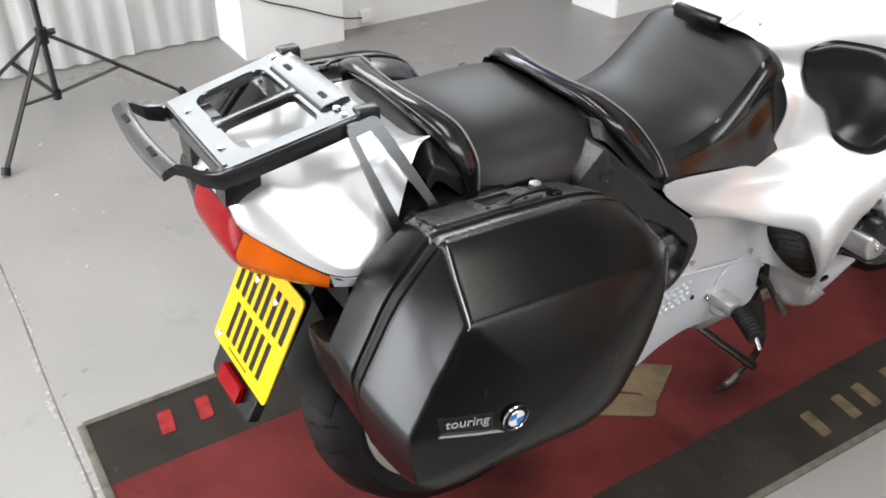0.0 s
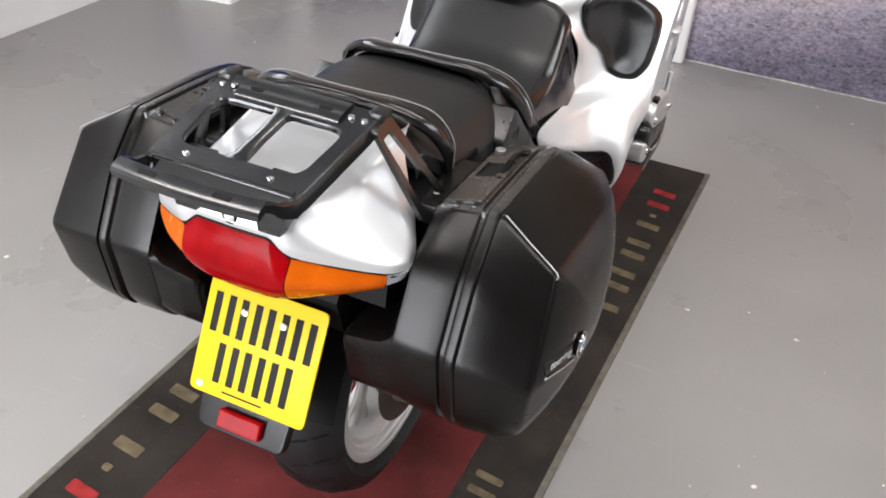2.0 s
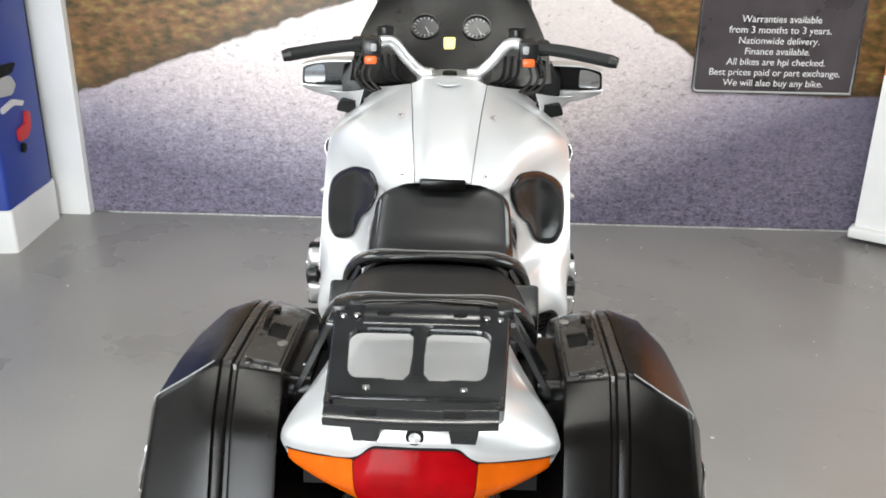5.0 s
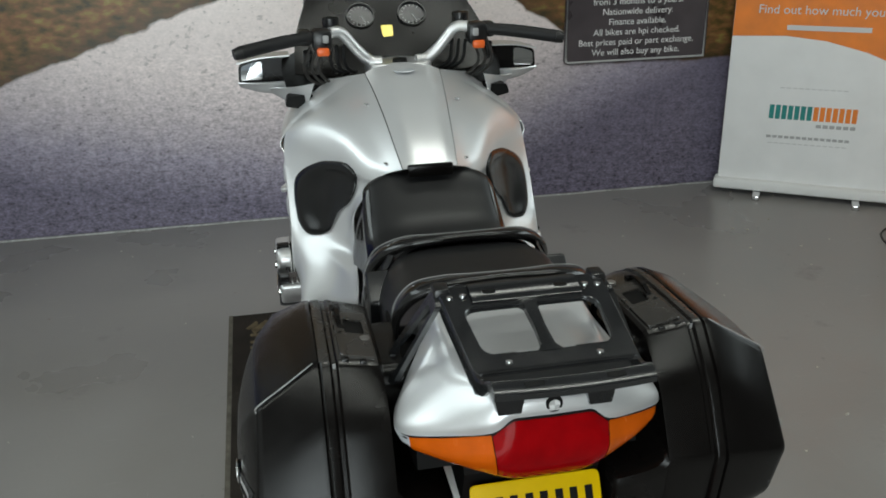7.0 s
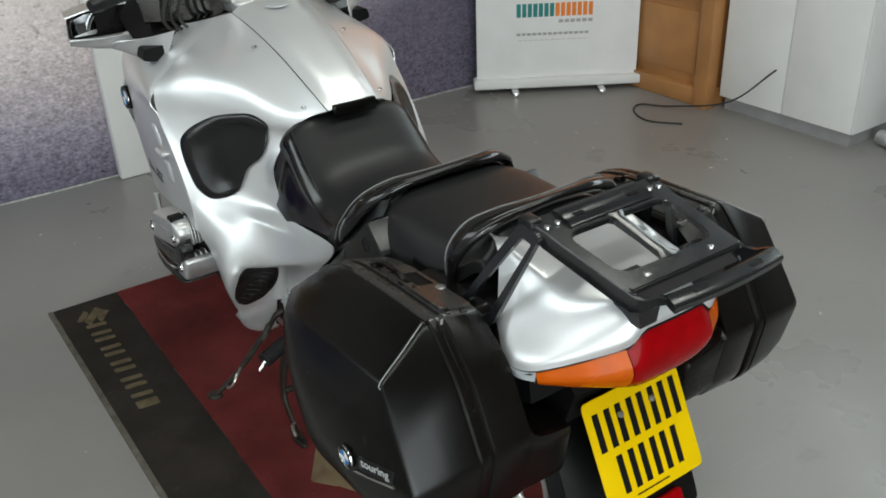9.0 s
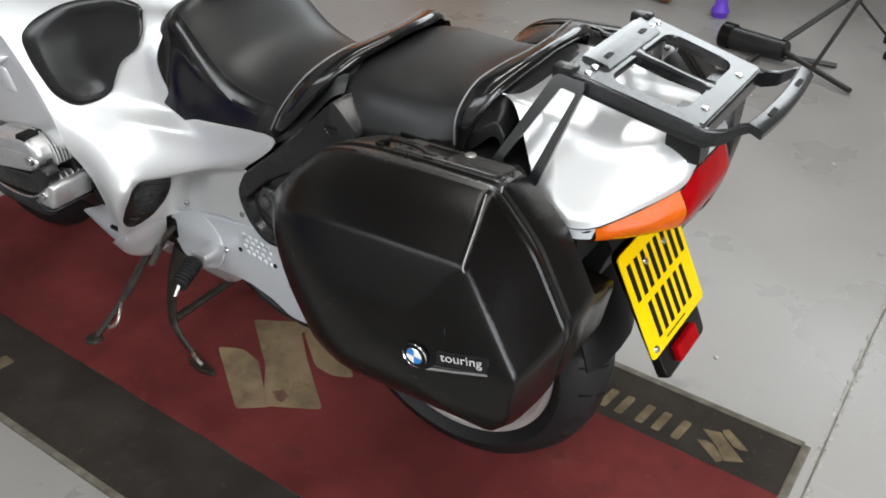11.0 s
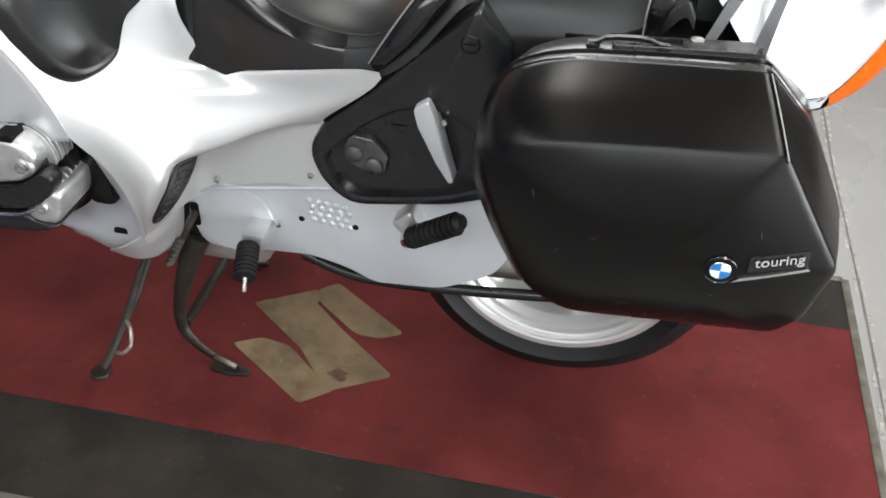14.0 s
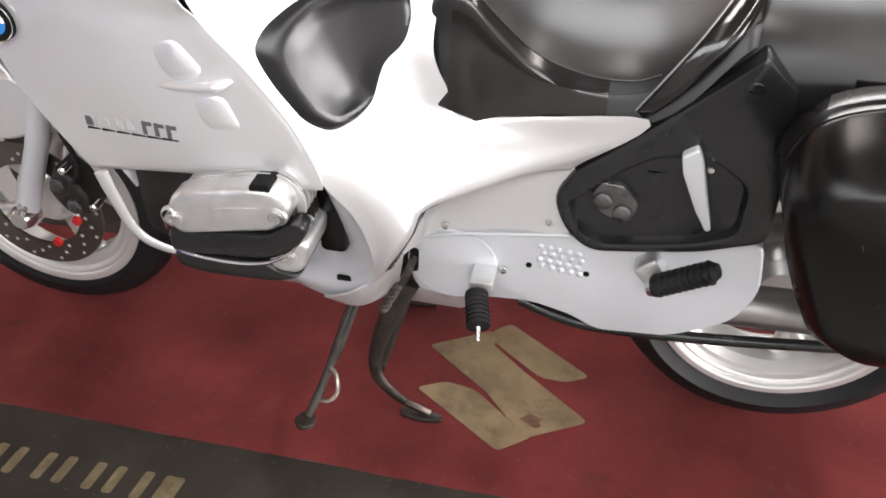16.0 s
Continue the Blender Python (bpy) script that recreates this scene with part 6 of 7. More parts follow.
# frame covers, foot plates, pegs, strap
for s in (1, -1):
    rim = [(0.914, 0.618, 0.03), (0.884, 0.672, 0.01), (0.821, 0.726, 0.02), (0.717, 0.819, 0.02), (0.627, 0.903, 0.008), (0.575, 0.852, 0.008), (0.56, 0.7, 0.02), (0.56, 0.58, 0.02), (0.66, 0.543, 0.02), (0.755, 0.526, 0.02), (0.845, 0.513, 0.05), (0.892, 0.555, 0.05)]
    well = [(0.884, 0.61, 0.02), (0.862, 0.632, 0.012), (0.813, 0.678, 0.02), (0.759, 0.715, 0.02), (0.7, 0.728, 0.015), (0.66, 0.715, 0.01), (0.61, 0.68, 0.02), (0.61, 0.59, 0.02), (0.67, 0.563, 0.02), (0.755, 0.546, 0.02), (0.83, 0.535, 0.03), (0.87, 0.56, 0.03)]
    big, small = rounded(rim, 0.02), rounded(well, 0.02)
    inset = lambda line, k: [p + (Vector((0.74, 0.68)) - p).normalized() * k for p in line]
    rows = [(big, 0.16), (big, 0.209), (inset(big, 0.003), 0.2165), (inset(big, 0.008), 0.219), (inset(small, -0.008), 0.2195), (inset(small, -0.002), 0.217), (small, 0.212), (inset(small, 0.006), 0.203), (inset(small, 0.04), 0.2015)]
    cover = part("frame_cover", skin([[(p[0], y * s, p[1]) for p in line] for line, y in rows], True, True), COVER, bike, "black frame cover with a sunk lower field", 30)
    part("cover_plug", lathe([(0.0, 0.016), (0.003 * s, 0.0155), (0.004 * s, 0.0135), (0.002 * s, 0.0125), (0.002 * s, 0.0)], (0.637, 0.217 * s, 0.848), 24), PLASTIC_SMOOTH, cover)
    part("plug_slot", boxed(0.627, 0.647, min(0.2185 * s, 0.2195 * s), max(0.2185 * s, 0.2195 * s), 0.8465, 0.8495), INK, cover, "", 0)
    mount = part("case_mount", slab(rounded([(0.852, 0.628), (0.838, 0.656), (0.8, 0.653), (0.772, 0.622), (0.778, 0.588), (0.806, 0.582), (0.84, 0.598)], 0.008), 0.2 * s, 0.213 * s, 0.004), MOUNT_METAL, cover, "grey metal case mount")
    for x, z in ((0.831, 0.622), (0.797, 0.602)):
        part("mount_bolt", lathe([(0.0, 0.0165), (0.007 * s, 0.0155), (0.01 * s, 0.011), (0.0108 * s, 0.0)], (x, 0.2125 * s, z), 18), MOUNT_METAL, mount, "domed mount bolt")
    part("strap", slab(rounded([(0.722, 0.735), (0.699, 0.752), (0.69, 0.735), (0.677, 0.689), (0.655, 0.605), (0.662, 0.6), (0.685, 0.637), (0.716, 0.705)], 0.006), 0.205 * s, 0.237 * s, 0.004), SILVER_DULL, bike, "silver case bracket")
    part("strap_bolt", lathe([(0.0, 0.006), (0.006 * s, 0.005), (0.007 * s, 0.0)], (0.674, 0.222 * s, 0.712), 12), STEEL, cover, "bright bolt head")
    o = rounded([(1.175, 0.44), (1.1, 0.535), (0.86, 0.532), (0.84, 0.525), (0.56, 0.57), (0.545, 0.46), (0.58, 0.385), (0.68, 0.33), (0.81, 0.318), (0.86, 0.345), (0.94, 0.366), (1.155, 0.352)], 0.03)
    plate_ob = part("foot_panel", slab(o, 0.15 * s, 0.2 * s, 0.006), SILVER_DULL, bike, "silver grey cover plate")
    disc = [(1.085 + 0.085 * math.cos(a), 0.43 + 0.08 * math.sin(a)) for a in [2 * math.pi * k / 28 for k in range(28)]]
    part("embossed_line", tube([(1.172, 0.205 * s, 0.468), (1.142, 0.207 * s, 0.486), (1.084, 0.2085 * s, 0.504), (0.995, 0.2085 * s, 0.519), (0.908, 0.2085 * s, 0.532), (0.877, 0.2085 * s, 0.536)], 0.0032, 5, 8), SILVER_DULL, plate_ob)
    part("embossed_line", tube([(1.085 + 0.084 * math.cos(a), 0.2035 * s, 0.43 + 0.08 * math.sin(a)) for a in [radians(108 + 7 * k) for k in range(8)]], 0.0028, 3, 8), SILVER_DULL, plate_ob)
    part("raised_disc", slab(disc, 0.195 * s, 0.204 * s, 0.005), SILVER_DULL, plate_ob)
    for x, z in ((1.098, 0.518), (0.916, 0.557), (0.99, 0.435)):
        part("screw", lathe([(0.0, 0.008), (0.005 * s, 0.0065), (0.006 * s, 0.0)], (x, 0.203 * s, z), 16), STEEL, plate_ob, "bright screw head")
    for x, z in ((0.842, 0.45), (0.945, 0.452)):
        part("hole", lathe([(0.0, 0.006), (0.0015 * s, 0.0055), (0.0015 * s, 0.0)], (x, 0.2 * s, z), 14), INK, plate_ob)
    stud = None
    for r in range(4):
        for c in range(5):
            x, z = 0.927 - 0.017 * c - 0.006 * (r % 2), 0.498 - 0.0145 * r - 0.002 * c
            if stud is None:
                bm = lathe([(0.0, 0.0065), (0.002, 0.0058), (0.0038, 0.0035), (0.0044, 0.0)], (0, 0, 0), 12)
                bm.transform(Matrix.Diagonal((1, s, 1, 1)))
                stud = part("stud", bm, SILVER_DULL, plate_ob)
                stud.location = (x, 0.2 * s, z)
            else:
                other = stud.copy()
                scene.collection.objects.link(other)
                other.location = (x, 0.2 * s, z)
    part("lever_slot", slab(rounded([(1.164, 0.457), (1.147, 0.457), (1.149, 0.402), (1.166, 0.402)], 0.008), 0.2 * s, 0.2055 * s), INK, plate_ob)
    lever = part("gear_lever", tube([(1.156, 0.195 * s, 0.436), (1.16, 0.222 * s, 0.424), (1.172, 0.236 * s, 0.396), (1.192, 0.246 * s, 0.36), (1.204, 0.25 * s, 0.336)], [0.007, 0.008, 0.0065, 0.0065, 0.006], 5, 8), STAND_METAL, bike, "worn dark foot lever")
    for k in range(6):
        p = Vector((1.178, 0.239 * s, 0.386)).lerp(Vector((1.204, 0.25 * s, 0.336)), k / 5)
        part("toe_rib", tube([p + Vector((0.003, 0, 0.006)), p - Vector((0.001, 0, 0.002))], 0.0098, 1, 10), BOOT_RUBBER, lever)
    part("peg_bracket", boxed(1.0, 1.044, min(0.2 * s, 0.258 * s), max(0.2 * s, 0.258 * s), 0.414, 0.442, 0.006), ALU, bike, "cast peg bracket")
    peg = part("foot_peg", tube([(1.028, 0.262 * s, 0.422), (1.012, 0.326 * s, 0.406)], [0.02, 0.018], 1, 14, 0.85), RUBBER, bike, "ribbed black rubber foot peg")
    for k in range(8):
        f = k / 8 + 0.06
        a, b = Vector((1.028, 0.262 * s, 0.422)), Vector((1.011, 0.33 * s, 0.405))
        part("rib", tube([a.lerp(b, f), a.lerp(b, f + 0.05)], 0.0215, 1, 14, 0.85), RUBBER, peg)
    part("peg_pin", tube([(1.012, 0.325 * s, 0.404), (1.008, 0.345 * s, 0.385)], 0.004, 1, 8), STEEL, peg)
    rear_peg = part("passenger_peg", tube([(0.725, 0.25 * s, 0.486), (0.64, 0.262 * s, 0.543)], [0.021, 0.018], 1, 14, 0.9), RUBBER, bike, "folded ribbed passenger peg")
    for k in range(9):
        f = k / 9 + 0.04
        a, b = Vector((0.725, 0.25 * s, 0.486)), Vector((0.64, 0.262 * s, 0.543))
        part("rib", tube([a.lerp(b, f), a.lerp(b, f + 0.05)], 0.0225, 1, 14, 0.9), RUBBER, rear_peg)
    a, b = Vector((0.725, 0.25 * s, 0.486)), Vector((0.64, 0.262 * s, 0.543))
    d = (b - a).normalized()
    part("peg_cap", tube([a - d * 0.012, a - d * 0.002], [0.017, 0.021], 1, 14, 0.8), STEEL, rear_peg, "bright metal peg end")
    part("peg_end", tube([b + d * 0.001, b + d * 0.01], [0.02, 0.014], 1, 14, 0.8), RUBBER, rear_peg)
    part("peg_clip", slab(rounded([(0.765, 0.5), (0.73, 0.53), (0.705, 0.49), (0.735, 0.465)], 0.008), 0.195 * s, 0.236 * s, 0.006), ALU, bike, "cast peg mount")

# engine: cylinders, block, silencer, shaft drive
for s in (1, -1):
    yy = lambda a: a * s
    cyl = part("cylinder", skin([[(p[0], yy(y), p[1]) for p in rounded([(1.305, 0.662), (1.47, 0.65), (1.49, 0.56), (1.45, 0.52), (1.33, 0.525), (1.288, 0.58)], 0.03)] for y in (0.15, 0.33)], True, True), DARK_METAL, bike, "dark finned cylinder")
    cover = rounded([(1.526, 0.608, 0.02), (1.507, 0.65, 0.02), (1.471, 0.668, 0.025), (1.364, 0.688, 0.03), (1.328, 0.687, 0.02), (1.308, 0.674, 0.02), (1.301, 0.652, 0.02), (1.314, 0.622, 0.018), (1.338, 0.605, 0.02), (1.512, 0.573, 0.02)], 0.02)
    part("rocker_cover", slab(cover, yy(0.362), yy(0.403), 0.016), ALU, cyl, "bright cast rocker cover")
    # shallow cooling ribs cast into the upper face of the cover
    for k in range(4):
        a, b = Vector((1.478 - 0.01 * k, 0.6635 - 0.009 * k)), Vector((1.372 - 0.006 * k, 0.6805 - 0.0095 * k))
        y = 0.3962 + 0.0022 * k
        part("cover_rib", tube([(a.x, yy(y - 0.002), a.y), (*((a.x + b.x) / 2, yy(y)), (a.y + b.y) / 2), (b.x, yy(y - 0.001), b.y)], [0.0012, 0.002, 0.0014], 4, 6), ALU, cyl)
    part("cover_band", slab(rounded([(1.525, 0.576, 0.008), (1.523, 0.537, 0.012), (1.345, 0.546, 0.03), (1.29, 0.588, 0.03), (1.28, 0.622, 0.008), (1.294, 0.636, 0.008), (1.315, 0.622, 0.02), (1.338, 0.604, 0.02)], 0.012), yy(0.372), yy(0.404), 0.009), PLASTIC_SMOOTH, cyl, "black band")
    part("trim_strip", tube([(1.527, yy(0.388), 0.556), (1.51, yy(0.402), 0.541), (1.43, yy(0.407), 0.5355), (1.36, yy(0.406), 0.543), (1.315, yy(0.403), 0.568), (1.297, yy(0.396), 0.588)], [0.002, 0.003, 0.0034, 0.0034, 0.003, 0.002], 5, 8), STEEL, cyl, "bright trim strip")
    part("cylinder_guard", slab(rounded([(1.523, 0.536, 0.01), (1.52, 0.512, 0.02), (1.47, 0.499, 0.02), (1.34, 0.503, 0.02), (1.293, 0.522, 0.012), (1.335, 0.532, 0.01), (1.352, 0.543, 0.01)], 0.015), yy(0.27), yy(0.405), 0.014), PLASTIC_SMOOTH, cyl, "black cylinder guard")
    part("lower_cover", slab(rounded([(1.357, 0.546), (1.318, 0.572), (1.296, 0.594), (1.279, 0.588), (1.284, 0.552), (1.3, 0.524), (1.345, 0.522)], 0.012), yy(0.3), yy(0.4), 0.01), ALU, cyl, "cast lower part of the cylinder head")
    part("fin_core", slab(rounded([(1.49, 0.604, 0.01), (1.488, 0.645, 0.02), (1.45, 0.662, 0.03), (1.335, 0.68, 0.03), (1.308, 0.66, 0.02), (1.305, 0.62, 0.01)], 0.02), yy(0.25), yy(0.38), 0.002), DARK_METAL, cyl, "dark metal between the fins")
    for k in range(7):
        y, h = 0.316 + 0.0078 * k, 0.002 * (k % 2)
        outline = rounded([(1.5, 0.59, 0.004), (1.504, 0.648, 0.02), (1.468, 0.672, 0.03), (1.366, 0.694, 0.03), (1.326, 0.694, 0.03), (1.302 + h, 0.678, 0.02), (1.29 + h, 0.65, 0.02), (1.29 + h, 0.625, 0.008)], 0.01)
        part("fin", slab(outline, yy(y), yy(y + 0.003), 0.0008), FIN, cyl)
    for k in range(6):
        y = 0.306 + 0.0142 * k
        outline = rounded([(1.34, 0.528, 0.004), (1.34, 0.59, 0.004), (1.294, 0.604, 0.012), (1.284, 0.565, 0.01), (1.3, 0.527, 0.008)], 0.01)
        part("fin", slab(outline, yy(y), yy(y + 0.004), 0.001), FIN, cyl)
    part("cover_recess", slab(rounded([(1.368, 0.692), (1.332, 0.695), (1.335, 0.674), (1.37, 0.669)], 0.006), yy(0.345), yy(0.4), 0.004), INK, cyl, "dark recess")
    for x, z in ((1.329, 0.64), (1.51, 0.608), (1.318, 0.558)):
        y = yy(0.4 if z > 0.6 else 0.397)
        part("bolt", lathe([(0.0, 0.0115), (0.008 * s, 0.0105), (0.009 * s, 0.007), (0.006 * s, 0.0)], (x, y, z), 18), STEEL, cyl, "bright cover bolt")
        part("bolt_socket", lathe([(0.0035 * s, 0.017), (0.0008 * s, 0.02), (-0.004 * s, 0.021)], (x, y, z), 20), ALU, cyl)
    if s < 0:
        cyl.location = (-0.035, 0.028, 0)
    part("inlet", tube([(1.3, yy(0.28), 0.66), (1.24, yy(0.22), 0.68)], 0.028, 1, 14), DARK_METAL, cyl)
    part("header_pipe", tube([(1.44, yy(0.28), 0.53), (1.58, yy(0.27), 0.5), (1.6, yy(0.2), 0.42), (1.45, yy(0.12), 0.34), (1.1, yy(0.1), 0.3)], 0.022, 6, 12), STEEL, bike, "bright exhaust header")
part("engine_block", boxed(1.02, 1.62, -0.185, 0.185, 0.34, 0.76, 0.03), DARK_METAL, bike)
part("gearbox", boxed(0.72, 1.05, -0.145, 0.145, 0.34, 0.62, 0.03), DARK_METAL, bike)
part("frame_core", boxed(0.35, 1.05, -0.14, 0.14, 0.6, 0.8, 0.03), DARK_METAL, bike)
part("front_core", boxed(1.3, 1.75, -0.17, 0.17, 0.7, 1.0, 0.05), DARK_METAL, bike)
part("front_frame", boxed(1.52, 1.68, -0.25, 0.25, 0.42, 0.66, 0.04), DARK_METAL, bike, "dark engine front behind the wheel")
part("sump_pan", boxed(1.05, 1.5, -0.15, 0.15, 0.26, 0.36, 0.03), ALU, bike)
part("silencer", tube([(0.98, 0.08, 0.34), (0.85, 0.12, 0.36), (0.75, 0.135, 0.37), (0.3, 0.15, 0.4)], [0.03, 0.038, 0.042, 0.042], 5, 20, 0.9), STEEL_DARK, bike, "brushed metal silencer")
part("silencer_edge", tube([(0.96, 0.175, 0.345), (0.88, 0.185, 0.325), (0.8, 0.19, 0.32), (0.6, 0.19, 0.332), (0.3, 0.18, 0.36)], 0.011, 5, 10), PLASTIC_SMOOTH, bike, "dark lower edge")
part("shaft_drive", tube([(0.8, -0.1, 0.42), (0.6, -0.1, 0.38), (RX, -0.1, RZ)], [0.045, 0.045, 0.06], 4, 18), ALU, bike, "cast shaft drive arm")
part("drive_housing", lathe([(-0.16, 0.0), (-0.16, 0.06), (-0.145, 0.085), (-0.09, 0.095), (-0.06, 0.09)], (RX, 0, RZ), 32), ALU, bike, "round cast drive housing")
part("brake_caliper", boxed(0.35, 0.44, -0.14, -0.1, 0.4, 0.47, 0.012), DARK_METAL, bike)
part("rear_disc", lathe([(-0.1, 0.08), (-0.1, 0.138), (-0.095, 0.138), (-0.095, 0.08)], (RX, 0, RZ), 48), DISC, bike)

# stands
stand = part("side_stand", tube([(1.27, 0.19, 0.33), (1.288, 0.235, 0.275), (1.312, 0.3, 0.19), (1.324, 0.335, 0.153), (1.336, 0.362, 0.126)], [0.012, 0.0105, 0.0085, 0.01, 0.008], 5, 10, 0.8), STAND_METAL, bike, "worn brown side stand hanging clear of the mat")
part("stand_foot", slab(rounded([(1.32, 0.352), (1.352, 0.35), (1.362, 0.378), (1.34, 0.394), (1.318, 0.382)], 0.01), 0.117, 0.126, 0.003, plane="xy"), STAND_METAL, stand)
part("stand_loop", tube([(1.308, 0.292, 0.203), (1.288, 0.312, 0.198), (1.283, 0.333, 0.172), (1.3, 0.342, 0.156), (1.322, 0.335, 0.15)], 0.004, 5, 6), STAND_BRIGHT, stand, "worn bright tang")
part("stand_spring", tube([(1.262, 0.2, 0.335), (1.294, 0.27, 0.228), (1.306, 0.292, 0.2)], [0.0055, 0.0065, 0.004], 4, 8), STAND_METAL, stand)
part("stand_pivot", lathe([(0.0, 0.0), (0.0, 0.018), (0.02, 0.018), (0.022, 0.0)], (1.27, 0.185, 0.332), 18), STAND_METAL, stand)
for s in (1, -1):
    turn = (lambda x, y, z: (x, y, z)) if s > 0 else (lambda x, y, z: (x + 0.3 * (0.35 - z) * 0.9, y * (1 - 1.1 * (0.35 - z)), z))
    leg = part("centre_stand", tube([turn(*q) for q in [(1.178, 0.178 * s, 0.35), (1.205, 0.188 * s, 0.285), (1.236, 0.196 * s, 0.19), (1.246, 0.2 * s, 0.125), (1.232, 0.205 * s, 0.085), (1.19, 0.208 * s, 0.045), (1.125, 0.213 * s, 0.02)]], [0.026, 0.022, 0.016, 0.014, 0.013, 0.011, 0.008], 5, 10, 0.6, (0, 1, 0)), STAND_METAL, bike, "worn brown centre stand leg")
    part("stand_foot", slab(rounded([turn(x, y * s, 0.012)[:2] for x, y in ((1.19, 0.2), (1.15, 0.198), (1.1, 0.208), (1.1, 0.222), (1.14, 0.23), (1.19, 0.222))], 0.008), 0.0075, 0.017, 0.003, plane="xy"), STAND_METAL, leg)
    part("stand_tang", tube([turn(1.175, 0.212 * s, 0.042), turn(1.15, 0.227 * s, 0.052), turn(1.12, 0.232 * s, 0.045)], 0.0055, 3, 8), STAND_BRIGHT, leg)
part("stand_bridge", tube([(1.235, -0.2, 0.12), (1.235, 0.2, 0.12)], 0.011, 1, 10), STAND_METAL, bike)

# front end
for s in (1, -1):
    part("fork_leg", tube([(FX + 0.01, 0.1 * s, FZ - 0.02), (1.98, 0.1 * s, 0.49), (1.81, 0.1 * s, 0.95)], [0.026, 0.024, 0.022], 1, 16), SILVER_DULL, bike, "silver painted fork leg")
    part("axle_cap", lathe([(0.135 * s, 0.0), (0.135 * s, 0.02), (0.12 * s, 0.028), (0.09 * s, 0.03)], (FX, 0, FZ), 24), STEEL, bike)
    disc = part("brake_disc", lathe([(0.066 * s, 0.105), (0.066 * s, 0.16), (0.071 * s, 0.16), (0.071 * s, 0.105)], (FX, 0, FZ), 64), DISC, bike, "drilled brake disc")
    hole_ob = None
    for k in range(40):
        a = 2 * math.pi * k / 40
        r = (0.118, 0.133, 0.148)[k % 3]
        x, z = FX + r * math.cos(a), FZ + r * math.sin(a)
        if hole_ob is None:
            bm = lathe([(0.0715, 0.0045), (0.0718, 0.004), (0.0718, 0.0)], (0, 0, 0), 8)
            bm.transform(Matrix.Diagonal((1, s, 1, 1)))
            hole_ob = part("drill_hole", bm, GREY_PRINT, disc, "", 0)
            hole_ob.location = (x, 0, z)
        else:
            o2 = hole_ob.copy()
            scene.collection.objects.link(o2)
            o2.location = (x, 0, z)
    arc = [(FX + q * math.cos(radians(a)), FZ + q * math.sin(radians(a))) for q, a in ((0.185, 128), (0.19, 142), (0.187, 156), (0.178, 170), (0.12, 168), (0.108, 150), (0.118, 132))]
    caliper = part("caliper", slab(rounded(arc, 0.014), 0.052 * s, 0.116 * s, 0.01), DARK_METAL, bike, "dark cast brake caliper")
    for q, a, w in ((0.15, 138, 0.019), (0.148, 160, 0.019)):
        x, z = FX + q * math.cos(radians(a)), FZ + q * math.sin(radians(a))
        part("piston_cap", lathe([(0.112 * s, w), (0.122 * s, w * 0.9), (0.125 * s, w * 0.6), (0.123 * s, 0.0)], (x, 0, z), 20), MOUNT_METAL, caliper, "grey metal piston cap")
    for q, a in ((0.196, 134), (0.194, 163)):
        x, z = FX + q * math.cos(radians(a)), FZ + q * math.sin(radians(a))
        part("caliper_bolt", lathe([(0.1 * s, 0.009), (0.124 * s, 0.009), (0.127 * s, 0.006), (0.127 * s, 0.0)], (x, 0, z), 12), STEEL, caliper, "bright caliper bolt")
    part("brake_hose", tube([(FX - 0.15, 0.112 * s, FZ + 0.11), (FX - 0.185, 0.13 * s, FZ + 0.17), (FX - 0.17, 0.135 * s, FZ + 0.28), (FX - 0.2, 0.11 * s, FZ + 0.42)], 0.006, 6, 8), RUBBER, bike, "black brake hose")
    part("fork_bolt", lathe([(0.12 * s, 0.012), (0.128 * s, 0.011), (0.129 * s, 0.0)], (FX - 0.012, 0, FZ + 0.03), 14), STEEL, bike, "bright pinch bolt")
    for k in range(3):
        part("rotor_bobbin", lathe([(0.072 * s, 0.012), (0.08 * s, 0.01), (0.08 * s, 0.0)], (FX + 0.1 * math.cos(2.4 + k), 0, FZ + 0.1 * math.sin(2.4 + k)), 12), RED_PRINT, disc, "red bobbin")
rows = []
for k in range(12):
    t = radians(25 + k * 12)
    c, q = math.cos(t), math.sin(t)
    rows.append([(FX + (0.335 - 0.03 * abs(u) ** 3) * c, u * 0.095, FZ + (0.335 - 0.06 * abs(u) ** 3) * q) for u in (-1, -0.9, -0.5, 0, 0.5, 0.9, 1)])
bm = skin(rows)
bmesh.ops.recalc_face_normals(bm, faces=bm.faces)
bmesh.ops.solidify(bm, geom=bm.faces[:], thickness=0.005)
part("front_mudguard", bm, SILVER, bike, "silver front mudguard")
for s in (1, -1):
    part("mudguard_side", slab(rounded([(2.215, 0.6), (1.985, 0.66), (1.905, 0.6), (1.965, 0.53), (2.035, 0.5), (2.135, 0.52)], 0.03), 0.085 * s, 0.108 * s, 0.01), SILVER, bike, "silver mudguard cheek")
part("fairing_nose", net([both([(1.98, 0, 0.78), (1.95, 0.14, 0.78), (1.8, 0.315, 0.77)]), both([(2.02, 0, 0.9), (1.98, 0.16, 0.9), (1.84, 0.325, 0.88)]), both([(1.98, 0, 1.05), (1.94, 0.15, 1.05), (1.85, 0.27, 1.05)])], 5, 5, 1, 0.004), SILVER, bike, "silver fairing nose", 60)

